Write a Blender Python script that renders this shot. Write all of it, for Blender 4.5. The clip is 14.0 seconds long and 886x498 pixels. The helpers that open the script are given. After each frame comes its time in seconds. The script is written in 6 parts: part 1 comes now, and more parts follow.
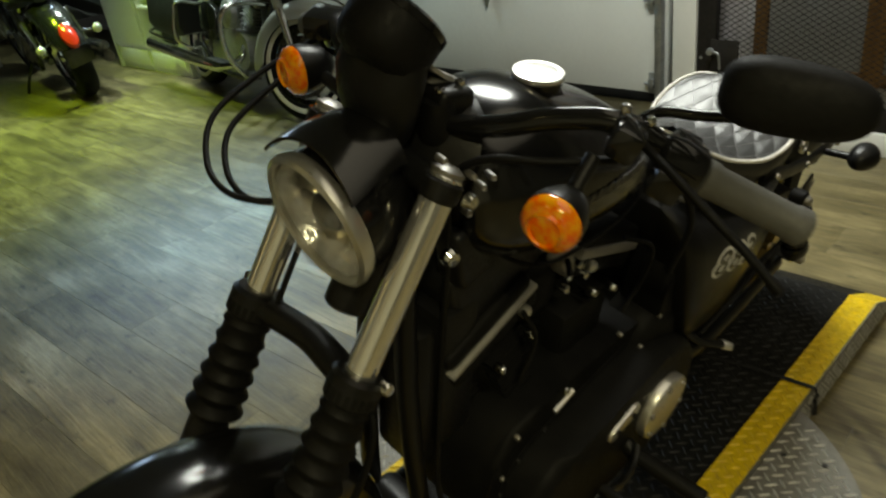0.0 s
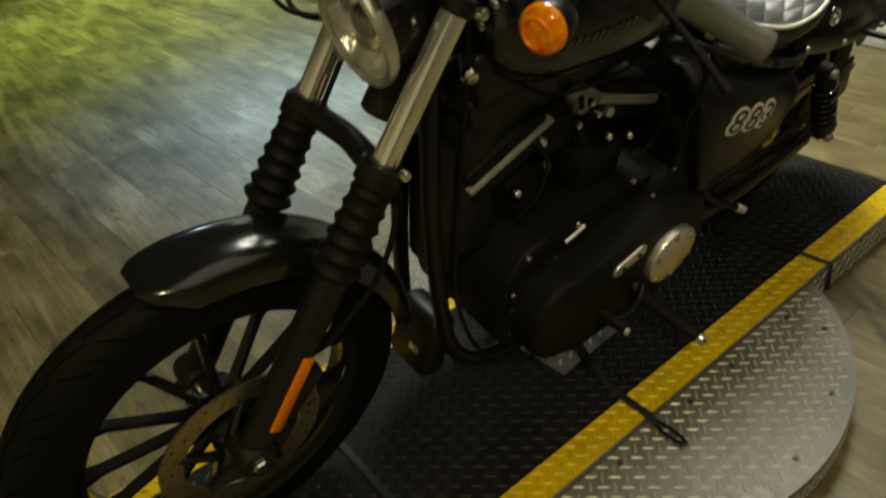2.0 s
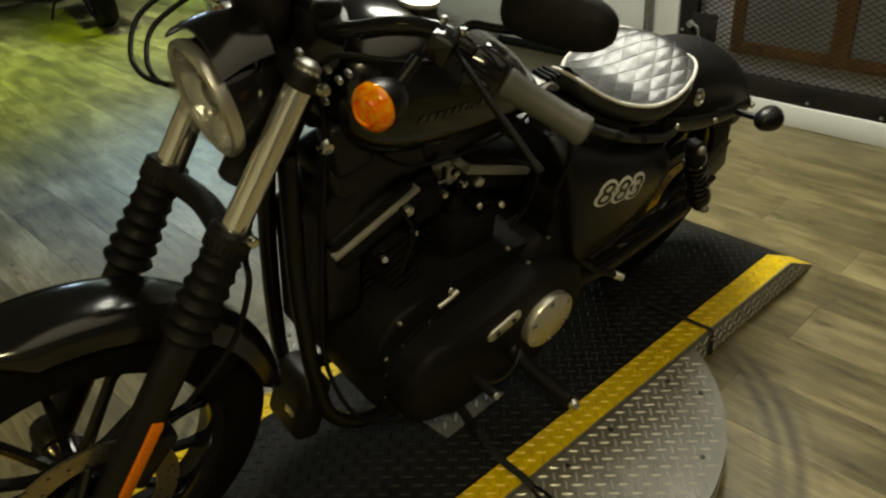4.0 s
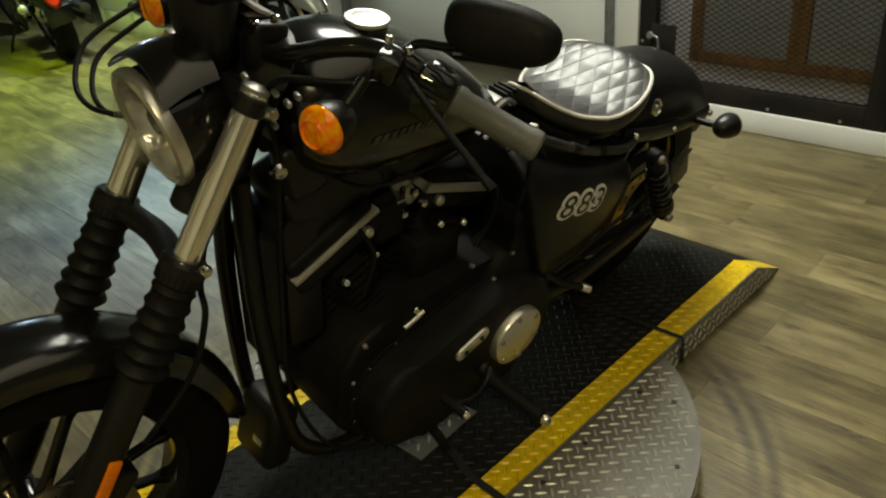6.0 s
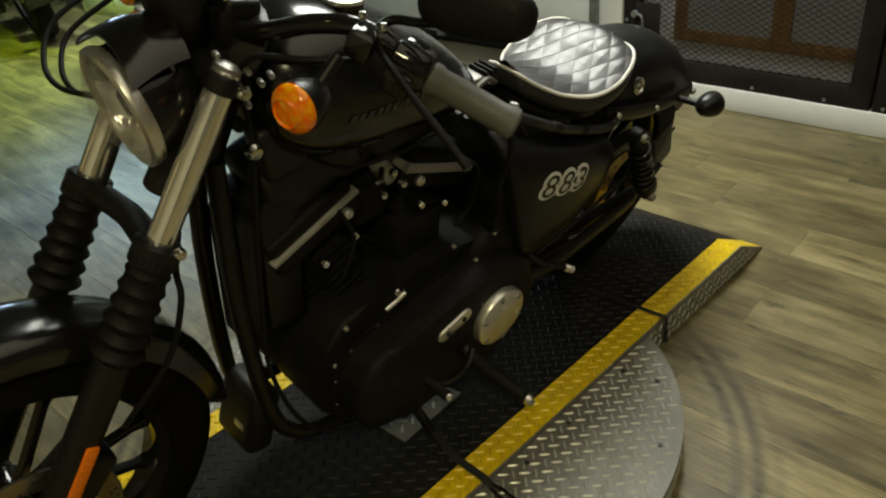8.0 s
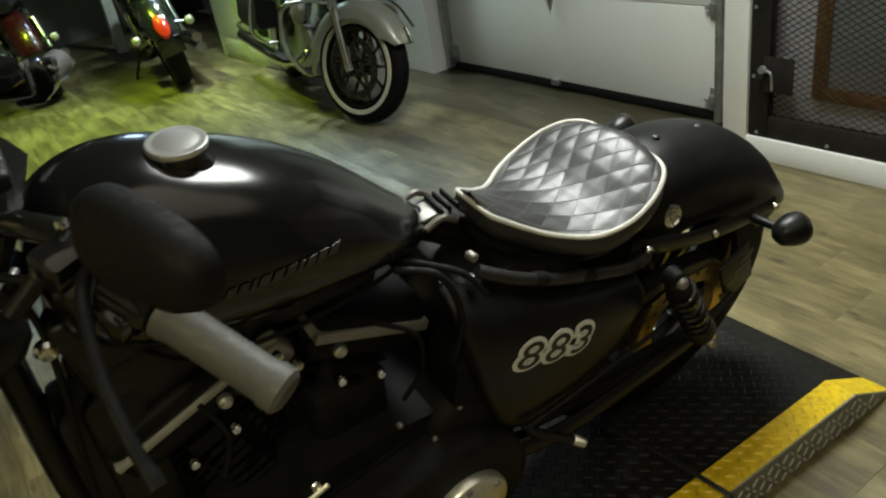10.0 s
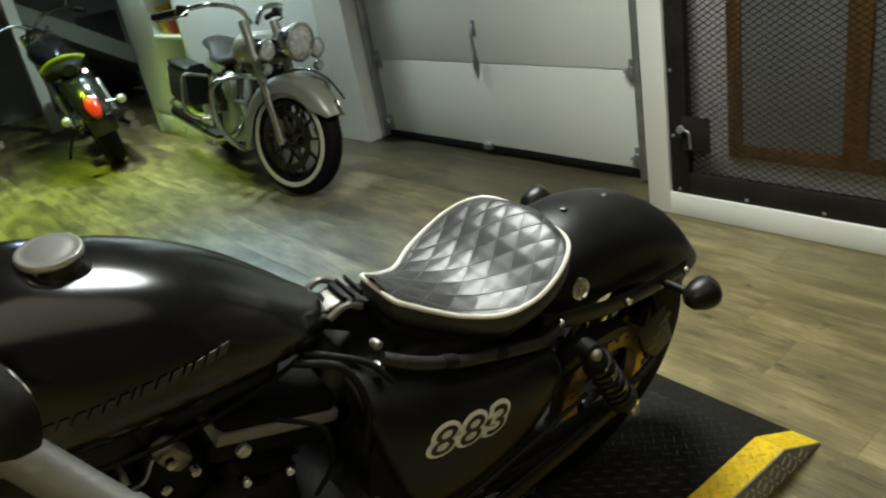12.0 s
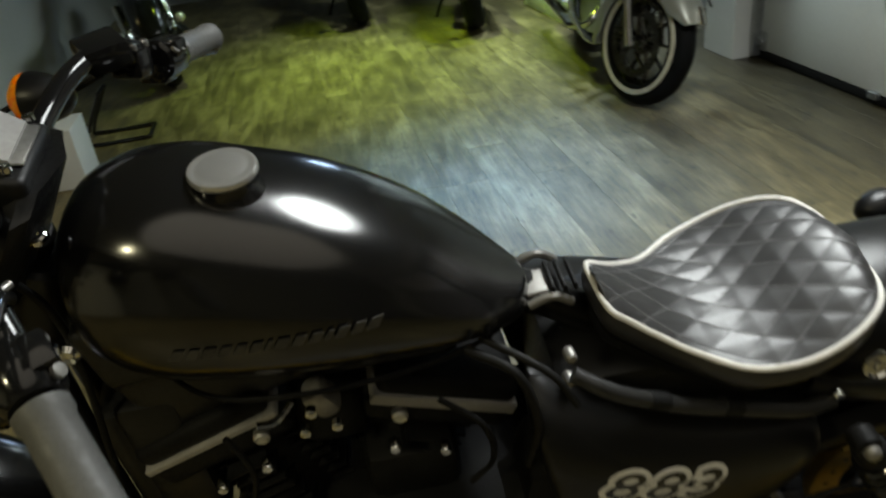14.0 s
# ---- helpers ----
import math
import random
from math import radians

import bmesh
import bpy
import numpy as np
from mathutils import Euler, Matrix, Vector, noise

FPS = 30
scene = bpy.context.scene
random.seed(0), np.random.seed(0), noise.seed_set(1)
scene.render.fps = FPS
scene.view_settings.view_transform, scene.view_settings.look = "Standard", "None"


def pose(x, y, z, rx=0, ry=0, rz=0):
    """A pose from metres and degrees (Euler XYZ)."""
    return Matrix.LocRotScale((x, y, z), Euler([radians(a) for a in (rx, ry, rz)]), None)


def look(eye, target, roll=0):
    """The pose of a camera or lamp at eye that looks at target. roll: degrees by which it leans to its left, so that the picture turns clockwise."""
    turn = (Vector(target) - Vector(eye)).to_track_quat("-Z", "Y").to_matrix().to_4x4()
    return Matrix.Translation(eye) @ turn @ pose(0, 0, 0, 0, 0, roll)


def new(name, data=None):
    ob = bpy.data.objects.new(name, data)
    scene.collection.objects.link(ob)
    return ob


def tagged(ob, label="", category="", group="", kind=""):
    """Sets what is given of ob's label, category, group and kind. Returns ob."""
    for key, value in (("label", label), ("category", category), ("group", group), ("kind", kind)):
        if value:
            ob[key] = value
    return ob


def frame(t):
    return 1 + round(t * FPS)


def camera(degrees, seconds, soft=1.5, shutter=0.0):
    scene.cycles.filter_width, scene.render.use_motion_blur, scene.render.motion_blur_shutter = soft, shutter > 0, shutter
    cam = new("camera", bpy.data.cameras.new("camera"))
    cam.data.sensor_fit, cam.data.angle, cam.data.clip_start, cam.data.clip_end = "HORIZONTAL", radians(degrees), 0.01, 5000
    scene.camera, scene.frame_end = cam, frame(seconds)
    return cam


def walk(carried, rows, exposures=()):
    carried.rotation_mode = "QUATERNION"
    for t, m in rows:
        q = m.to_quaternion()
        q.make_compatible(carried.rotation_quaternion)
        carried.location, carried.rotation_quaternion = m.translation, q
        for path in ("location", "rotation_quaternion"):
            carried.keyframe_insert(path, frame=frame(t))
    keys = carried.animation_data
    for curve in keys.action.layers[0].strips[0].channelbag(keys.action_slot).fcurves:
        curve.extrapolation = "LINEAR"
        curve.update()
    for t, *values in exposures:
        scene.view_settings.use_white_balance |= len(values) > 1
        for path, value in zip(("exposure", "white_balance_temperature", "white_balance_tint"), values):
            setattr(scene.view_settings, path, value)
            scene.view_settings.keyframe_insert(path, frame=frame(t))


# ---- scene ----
cam = camera(59.9, 14.0, soft=2.2, shutter=0.4)
PATH = [
    (0, (1.639, 0.917, 1.411), (0.46, -0.383, 0.452), -8.4),
    (0.5, (1.716, 1.069, 1.435), (0.549, -0.207, 0.431), -6.4),
    (1, (1.697, 1.1, 1.416), (0.596, -0.244, 0.425), -7.9),
    (1.5, (1.691, 1.113, 1.395), (0.617, -0.245, 0.393), -8.9),
    (2, (1.737, 1.124, 1.371), (0.792, -0.225, 0.236), -8.2),
    (2.5, (1.789, 1.145, 1.346), (0.868, -0.179, 0.164), -11.0),
    (3, (1.795, 1.193, 1.341), (0.74, -0.024, 0.156), -8.0),
    (3.5, (1.713, 1.212, 1.38), (0.658, -0.111, 0.314), -5.1),
    (4, (1.636, 1.229, 1.385), (0.529, -0.084, 0.36), -4.5),
    (4.2, (1.628, 1.234, 1.381), (0.494, -0.07, 0.372), -5.1),
    (6.3, (1.607, 1.24, 1.379), (0.439, -0.045, 0.389), -5.8),
    (6.5, (1.608, 1.243, 1.377), (0.44, -0.039, 0.381), -5.7),
    (7, (1.604, 1.247, 1.374), (0.435, -0.027, 0.37), -6.4),
    (7.5, (1.604, 1.244, 1.373), (0.432, -0.022, 0.361), -6.1),
    (8, (1.592, 1.241, 1.37), (0.422, -0.01, 0.337), -5.9),
    (8.5, (1.423, 1.267, 1.361), (0.316, -0.079, 0.378), -6.7),
    (9, (1.273, 1.227, 1.358), (0.346, -0.282, 0.429), -7.0),
    (9.2, (1.213, 1.165, 1.357), (0.327, -0.35, 0.398), -8.8),
    (11.3, (0.929, 1.174, 1.385), (0.05, -0.401, 0.519), -10.8),
    (11.5, (0.933, 1.18, 1.38), (0.018, -0.371, 0.51), -10.5),
    (12, (0.95, 1.19, 1.382), (-0.073, -0.323, 0.566), -10.9),
    (12.5, (0.929, 1.206, 1.368), (-0.167, -0.206, 0.47), -12.3),
    (13, (0.86, 1.265, 1.354), (0.024, -0.262, 0.369), -8.1),
    (13.5, (0.777, 1.189, 1.355), (0.408, -0.524, 0.39), -12.7),
    (14, (0.723, 1.038, 1.383), (0.533, -0.711, 0.432), -7.3),
]
EXPOSURES = [(0, -0.25, 7100, 10), (2, -0.24, 7700, 10), (3, -0.27, 8300, 10), (4, -0.22, 7700, 10), (7.5, -0.22, 7400, 10), (9, -0.25, 6700, 10), (11.3, -0.1, 6900, 10), (12.5, -0.1, 6800, 10), (13.3, -0.14, 6700, 10), (14, -0.3, 6600, 14)]
walk(cam, [(t, look(eye, target, roll)) for t, eye, target, roll in PATH], EXPOSURES)

# ---- world and lamps ----
world = bpy.data.worlds.new("world")
scene.world = world
world.use_nodes = True
world.node_tree.nodes["Background"].inputs[0].default_value = (0.5, 0.55, 0.5, 1)
world.node_tree.nodes["Background"].inputs[1].default_value = 0.02

ROOM = pose(0, 0, 0, 0, 0, 2.5)          # the room stands slightly turned against the turntable
CEIL = 2.75


def lamp_or_fill(x, y, power, colour, size, z=CEIL - 0.06, spread=170):
    data = bpy.data.lights.new("lamp_or_fill", "AREA")
    data.shape, data.size, data.energy, data.color, data.spread = "DISK", size, power, colour, radians(spread)
    ob = new("lamp_or_fill_light", data)
    ob.matrix_world = pose(x, y, z)
    return ob


LAMPS_AND_FILLS = [  # x, y, watts, colour, size, spread
    (-0.46, -0.36, 62, (0.92, 1.0, 0.98), 1.0, 128),
    # added fill, no lamp hangs here: broad and weak, lifts deck and disc
    (0.3, 1.9, 12, (1.0, 0.95, 0.76), 2.8, 140),
    (2.4, 2.1, 38, (0.97, 0.92, 0.56), 0.3, 140),
    (0.25, -1.95, 25, (0.1, 0.34, 1.0), 0.3, 52),
    (0.3, -4.3, 27, (0.58, 1.0, 0.03), 0.2, 78),
    # next two: unseen lights placed to brighten the cabinet and background
    (-0.9, -4.9, 46, (0.76, 0.98, 0.92), 0.4, 130),
    (-1.3, -3.85, 32, (0.74, 0.94, 1.0), 0.3, 140),
    (3.3, 0.2, 6, (1.0, 0.8, 0.3), 0.12, 120),
    (3.8, -2.4, 8, (1.0, 0.8, 0.3), 0.12, 120),
]
for x, y, p, c, s, sp in LAMPS_AND_FILLS:
    lamp_or_fill(x, y, p, c, s, spread=sp)
# cool floodlight high at the back, turned towards the showroom
flood = lamp_or_fill(-0.85, -5.9, 15, (0.5, 0.72, 1.0), 0.5)
flood.matrix_world = pose(-0.85, -5.9, 2.6, 58, 0, -14)

# ---- materials ----
def mat(name, colour, rough=0.5, metal=0.0, vary=0.25, scale=8.0, fine=90.0, bump=0.0, bump_scale=60.0, spec=0.5, coat=0.0,
        rough_vary=0.12, stretch=(1, 1, 1), by_object=0.0, second=None, coords="Object"):
    m = bpy.data.materials.new(name)
    m.use_nodes = True
    nt = m.node_tree
    b = nt.nodes["Principled BSDF"]
    tc = nt.nodes.new("ShaderNodeTexCoord")
    mp = nt.nodes.new("ShaderNodeMapping")
    mp.inputs["Scale"].default_value = stretch
    nt.links.new(tc.outputs[coords], mp.inputs[0])
    vec = mp.outputs[0]

    def noise_tex(s, detail=4.0):
        n = nt.nodes.new("ShaderNodeTexNoise")
        n.inputs["Scale"].default_value, n.inputs["Detail"].default_value = s, detail
        nt.links.new(vec, n.inputs["Vector"])
        return n.outputs["Fac"]

    def mix(fac, a, c, blend="MIX"):
        x = nt.nodes.new("ShaderNodeMix")
        x.data_type, x.blend_type = "RGBA", blend
        for socket, value in ((x.inputs[0], fac), (x.inputs[6], a), (x.inputs[7], c)):
            if hasattr(value, "links"):
                nt.links.new(value, socket)
            else:
                socket.default_value = value
        return x.outputs[2]

    def ramp(fac, lo, hi):
        r = nt.nodes.new("ShaderNodeMapRange")
        r.inputs[1].default_value, r.inputs[2].default_value, r.inputs[3].default_value, r.inputs[4].default_value = 0.3, 0.7, lo, hi
        nt.links.new(fac, r.inputs[0])
        return r.outputs[0]

    c0 = (*colour, 1)
    dark = (*[max(0.0, v * (1 - vary)) for v in colour], 1)
    light = (*[min(1.0, v * (1 + vary)) for v in colour], 1)
    big, small = noise_tex(scale), noise_tex(fine, 6.0)
    col = mix(ramp(big, 0, 1), dark, light)
    if second:
        col = mix(ramp(small, 0, 0.8), col, (*second, 1))
    else:
        col = mix(ramp(small, 0, 0.5), col, dark)
    if by_object:
        info = nt.nodes.new("ShaderNodeObjectInfo")
        hsv = nt.nodes.new("ShaderNodeHueSaturation")
        r = nt.nodes.new("ShaderNodeMapRange")
        r.inputs[3].default_value, r.inputs[4].default_value = 1 - by_object, 1 + by_object
        nt.links.new(info.outputs["Random"], r.inputs[0])
        nt.links.new(r.outputs[0], hsv.inputs["Value"])
        nt.links.new(col, hsv.inputs["Color"])
        col = hsv.outputs[0]
        off = nt.nodes.new("ShaderNodeVectorMath")
        off.operation = "SCALE"
        nt.links.new(info.outputs["Location"], off.inputs[0])
        off.inputs["Scale"].default_value = 3.7
        nt.links.new(off.outputs[0], mp.inputs["Location"])
    nt.links.new(col, b.inputs["Base Color"])
    nt.links.new(ramp(small, max(0.02, rough - rough_vary), min(1.0, rough + rough_vary)), b.inputs["Roughness"])
    b.inputs["Metallic"].default_value = metal
    b.inputs["Specular IOR Level"].default_value = spec
    b.inputs["Coat Weight"].default_value = coat
    if bump:
        bp = nt.nodes.new("ShaderNodeBump")
        bp.inputs["Strength"].default_value, bp.inputs["Distance"].default_value = 1.0, bump
        nt.links.new(noise_tex(bump_scale, 3.0), bp.inputs["Height"])
        nt.links.new(bp.outputs[0], b.inputs["Normal"])
    return m


def clear_cover(name):
    """A thin moulded cover: clear, with a little gloss."""
    m = bpy.data.materials.new(name)
    m.use_nodes = True
    nt = m.node_tree
    mix, tr, gl = nt.nodes.new("ShaderNodeMixShader"), nt.nodes.new("ShaderNodeBsdfTransparent"), nt.nodes.new("ShaderNodeBsdfGlossy")
    gl.inputs["Roughness"].default_value = 0.06
    mix.inputs[0].default_value = 0.13
    nt.links.new(tr.outputs[0], mix.inputs[1])
    nt.links.new(gl.outputs[0], mix.inputs[2])
    nt.links.new(mix.outputs[0], nt.nodes["Material Output"].inputs["Surface"])
    return m


def plain_glass(name, colour=(1, 1, 1), rough=0.02, ior=1.45):
    m = bpy.data.materials.new(name)
    m.use_nodes = True
    b = m.node_tree.nodes["Principled BSDF"]
    b.inputs["Base Color"].default_value = (*colour, 1)
    b.inputs["Roughness"].default_value, b.inputs["IOR"].default_value = rough, ior
    b.inputs["Transmission Weight"].default_value = 1.0
    return m


def plank_wood():
    """Limed oak: long streaks, cloudy blotches, small dark knots, a tyre's round scuff beside the turntable."""
    m = bpy.data.materials.new("weathered_oak_plank")
    m.use_nodes = True
    nt = m.node_tree
    b = nt.nodes["Principled BSDF"]
    geo, info = nt.nodes.new("ShaderNodeNewGeometry"), nt.nodes.new("ShaderNodeObjectInfo")

    def op(kind, a, c=0.0, d=None):
        n = nt.nodes.new("ShaderNodeMath")
        n.operation = kind
        for k, v in enumerate((a, c) if d is None else (a, c, d)):
            if hasattr(v, "links"):
                nt.links.new(v, n.inputs[k])
            else:
                n.inputs[k].default_value = v
        return n.outputs[0]

    sep = nt.nodes.new("ShaderNodeSeparateXYZ")
    nt.links.new(geo.outputs["Position"], sep.inputs[0])
    com = nt.nodes.new("ShaderNodeCombineXYZ")
    nt.links.new(sep.outputs[0], com.inputs[0])
    nt.links.new(sep.outputs[1], com.inputs[1])
    nt.links.new(op("MULTIPLY", info.outputs["Random"], 37.0), com.inputs[2])

    def noise(scale, stretch, detail, lo, hi, out_lo=0.0, out_hi=1.0):
        mp, n, r = nt.nodes.new("ShaderNodeMapping"), nt.nodes.new("ShaderNodeTexNoise"), nt.nodes.new("ShaderNodeMapRange")
        mp.inputs["Scale"].default_value = stretch
        nt.links.new(com.outputs[0], mp.inputs[0])
        nt.links.new(mp.outputs[0], n.inputs["Vector"])
        n.inputs["Scale"].default_value, n.inputs["Detail"].default_value = scale, detail
        n.inputs["Roughness"].default_value = 0.62
        for k, v in ((1, lo), (2, hi), (3, out_lo), (4, out_hi)):
            r.inputs[k].default_value = v
        nt.links.new(n.outputs["Fac"], r.inputs[0])
        return r.outputs[0]

    streak = noise(7, (4.2, 0.42, 1), 6, 0.34, 0.68)
    cloud = noise(3.6, (1.7, 0.75, 1), 5, 0.35, 0.68)
    knots = noise(8, (2.6, 1.2, 1), 5, 0.6, 0.72)
    fine = noise(40, (5, 0.16, 1), 4, 0.35, 0.65)
    ramp = nt.nodes.new("ShaderNodeValToRGB")
    els = ramp.color_ramp.elements
    els[0].position, els[0].color = 0.08, (0.048, 0.04, 0.02, 1)
    els[1].position, els[1].color = 0.94, (0.285, 0.238, 0.12, 1)
    e = els.new(0.45)
    e.color = (0.128, 0.104, 0.047, 1)
    f = op("ADD", op("MULTIPLY", streak, 0.36), op("ADD", op("MULTIPLY", cloud, 0.44), op("MULTIPLY", fine, 0.21)))
    nt.links.new(f, ramp.inputs[0])
    # scuff ring left by tyres round the turntable
    dx, dy = op("SUBTRACT", sep.outputs[0], SCUFF[0]), op("SUBTRACT", sep.outputs[1], SCUFF[1])
    rad = op("SQRT", op("ADD", op("MULTIPLY", dx, dx), op("MULTIPLY", dy, dy)))
    band = op("MAXIMUM", op("SUBTRACT", 1.0, op("MULTIPLY", op("ABSOLUTE", op("SUBTRACT", rad, SCUFF[2])), 12.0)), 0.0)
    ridge = op("ADD", 0.55, op("MULTIPLY", op("SINE", op("MULTIPLY", rad, 130.0)), 0.45))
    scuff = op("MULTIPLY", op("MULTIPLY", op("MULTIPLY", band, ridge), op("ADD", 0.35, cloud)), 0.8)
    # planks grow darker towards the garage door, cloudily
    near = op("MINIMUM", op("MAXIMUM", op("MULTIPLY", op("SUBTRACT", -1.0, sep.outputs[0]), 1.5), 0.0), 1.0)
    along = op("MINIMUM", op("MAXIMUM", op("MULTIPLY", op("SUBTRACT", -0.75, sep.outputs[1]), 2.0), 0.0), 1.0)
    door_dark = op("MULTIPLY", op("MULTIPLY", near, along), op("ADD", 0.64, op("MULTIPLY", cloud, 0.2)))
    darken = op("MINIMUM", op("ADD", op("MULTIPLY", knots, 0.6), op("ADD", scuff, door_dark)), 0.85)
    tone = nt.nodes.new("ShaderNodeHueSaturation")
    nt.links.new(ramp.outputs[0], tone.inputs["Color"])
    nt.links.new(op("MULTIPLY", op("SUBTRACT", 1.0, darken), op("ADD", 0.76, op("MULTIPLY", info.outputs["Random"], 0.5))), tone.inputs["Value"])
    nt.links.new(tone.outputs[0], b.inputs["Base Color"])
    nt.links.new(op("ADD", 0.35, op("MULTIPLY", streak, 0.14)), b.inputs["Roughness"])
    bp = nt.nodes.new("ShaderNodeBump")
    bp.inputs["Strength"].default_value, bp.inputs["Distance"].default_value = 1.0, 0.0007
    nt.links.new(op("ADD", streak, op("MULTIPLY", fine, 0.5)), bp.inputs["Height"])
    nt.links.new(bp.outputs[0], b.inputs["Normal"])
    return m


SCUFF = (0.66, 0.122, 0.765)
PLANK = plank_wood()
TYRE = mat("tyre_rubber", (0.0035, 0.0035, 0.0033), 0.66, spec=0.12, vary=0.35, scale=14, fine=150, bump=0.0003, bump_scale=160)
GROOVE = mat("tread_groove_black", (0.002, 0.002, 0.002), 0.9, spec=0.05)
UNDERLAY = mat("dark_joint", (0.05, 0.042, 0.03), 0.9)
WHITE_WALL = mat("white_wall_paint", (0.66, 0.66, 0.62), 0.6, vary=0.05, scale=2.5, fine=30, bump=0.0004, bump_scale=120)
DOOR_PAINT = mat("white_door_enamel", (0.62, 0.63, 0.59), 0.42, vary=0.05, scale=1.6, fine=40, bump=0.0005, bump_scale=150)
CABINET_WHITE = mat("white_cabinet_laminate", (0.8, 0.82, 0.8), 0.4, vary=0.04, scale=3, fine=60)
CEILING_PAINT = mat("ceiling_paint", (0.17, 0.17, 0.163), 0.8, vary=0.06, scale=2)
GATE_STEEL = mat("black_gate_steel", (0.016, 0.014, 0.012), 0.55, vary=0.4, scale=9, fine=60, bump=0.0006, bump_scale=70, spec=0.15)
UNSEEN_WALL_GREY = mat("unseen_wall_dark_grey", (0.14, 0.14, 0.135), 0.7, vary=0.1, scale=2.5, fine=30)
SHEET_AND_SHADE_GREY = mat("grey_sheet_and_shaded_recess", (0.3, 0.3, 0.29), 0.7, vary=0.15, scale=3)
PALE_WALL = mat("pale_lilac_wall", (0.78, 0.75, 0.78), 0.7, vary=0.06, scale=3)
MESH_STEEL = mat("dark_mesh_steel", (0.014, 0.012, 0.01), 0.55, vary=0.3, scale=12, spec=0.15)
STAINED_WOOD = mat("stained_wood", (0.26, 0.13, 0.035), 0.55, vary=0.4, scale=4, fine=40, stretch=(6, 6, 0.6), bump=0.0006, bump_scale=40)
GALVANISED = mat("galvanised_steel", (0.42, 0.43, 0.43), 0.42, 0.9, vary=0.25, scale=14)
RUBBER = mat("black_rubber", (0.0055, 0.0055, 0.0052), 0.6, spec=0.2, vary=0.3, scale=12, fine=140, bump=0.0004, bump_scale=180)
DECK_BLACK = mat("black_deck_coating", (0.008, 0.008, 0.0075), 0.58, vary=0.45, scale=7, fine=60, bump=0.0004, bump_scale=160, second=(0.017, 0.0165, 0.015), spec=0.1)
DECK_WORN = mat("worn_black_tread", (0.011, 0.0107, 0.01), 0.45, vary=0.4, scale=9, fine=70, spec=0.22)
DECK_YELLOW = mat("yellow_safety_paint", (0.76, 0.53, 0.01), 0.42, vary=0.16, scale=11, fine=70, second=(0.5, 0.33, 0.015), bump=0.0003, bump_scale=140)
TREAD_ALU = mat("aluminium_tread_plate", (0.2, 0.193, 0.172), 0.55, 0.35, vary=0.3, scale=6, fine=60, second=(0.17, 0.162, 0.145))
SIDE_ALU = mat("bare_side_aluminium", (0.2, 0.193, 0.17), 0.5, 0.3, vary=0.25, scale=9, fine=70)
BAR_ALU = mat("worn_bright_tread", (0.5, 0.49, 0.45), 0.44, 0.4, vary=0.15, scale=20)
TANK_BLACK = mat("matt_black_paint", (0.006, 0.0059, 0.0057), 0.17, vary=0.2, scale=5, fine=24, spec=0.72, rough_vary=0.015)
FENDER_BLACK = mat("satin_black_paint", (0.0065, 0.0065, 0.0063), 0.35, vary=0.25, scale=6, fine=30, rough_vary=0.04, spec=0.3)
GLOSS_BLACK = mat("gloss_black_enamel", (0.01, 0.01, 0.01), 0.11, vary=0.3, scale=10, fine=160, rough_vary=0.06)
ENGINE_BLACK = mat("black_wrinkle_coating", (0.0085, 0.0085, 0.0082), 0.55, spec=0.12, vary=0.4, scale=20, fine=240, bump=0.0005, bump_scale=300)
PLASTIC_BLACK = mat("black_plastic", (0.0075, 0.0075, 0.0075), 0.42, spec=0.32, vary=0.3, scale=14, fine=180, bump=0.0002, bump_scale=300)
RAIL_GREY = mat("satin_grey_tube", (0.018, 0.018, 0.0175), 0.38, vary=0.2, scale=20, fine=120)
STRIP_GREY = mat("dull_grey_alloy", (0.36, 0.35, 0.33), 0.5, 0.3, vary=0.12, scale=30, fine=150)
CHROME = mat("chrome", (0.7, 0.7, 0.68), 0.1, 1.0, vary=0.06, scale=20, fine=150, rough_vary=0.05)
POLISHED = mat("polished_aluminium", (0.78, 0.77, 0.73), 0.32, 0.9, vary=0.05, scale=16, fine=130, rough_vary=0.05)
CAP_SILVER = mat("brushed_cap_silver", (0.88, 0.87, 0.84), 0.3, 0.85, vary=0.03, scale=16, fine=130, rough_vary=0.015)
GREY_METAL = mat("grey_cast_metal", (0.3, 0.29, 0.27), 0.42, 0.7, vary=0.25, scale=18, fine=120)
FORK_STEEL = mat("fork_tube_steel", (0.9, 0.89, 0.86), 0.1, 0.88, vary=0.04, scale=6, fine=20, rough_vary=0.03)
GRIP_GREY = mat("worn_grey_rubber", (0.1, 0.1, 0.094), 0.55, vary=0.12, scale=20, fine=200, bump=0.0004, bump_scale=260)
LEATHER = mat("black_leather", (0.024, 0.0238, 0.0238), 0.38, spec=0.55, vary=0.25, scale=25, fine=200, bump=0.00015, bump_scale=420, rough_vary=0.06)
PIPING = mat("white_piping_vinyl", (0.7, 0.68, 0.63), 0.5, vary=0.1, scale=30, fine=200)
STITCH = mat("grey_stitching", (0.17, 0.17, 0.175), 0.7, vary=0.2, scale=60, fine=300)
WHITE_DECAL = mat("white_decal", (0.7, 0.69, 0.66), 0.45, vary=0.08, scale=40)
DECAL_GREY = mat("grey_decal", (0.045, 0.044, 0.04), 0.45, vary=0.2, scale=40)
ORANGE = mat("orange_reflector", (0.85, 0.2, 0.01), 0.25, vary=0.1, scale=60, fine=300)
BRASS_DISC = mat("gold_tinted_steel", (0.42, 0.3, 0.1), 0.38, 0.9, vary=0.2, scale=15)
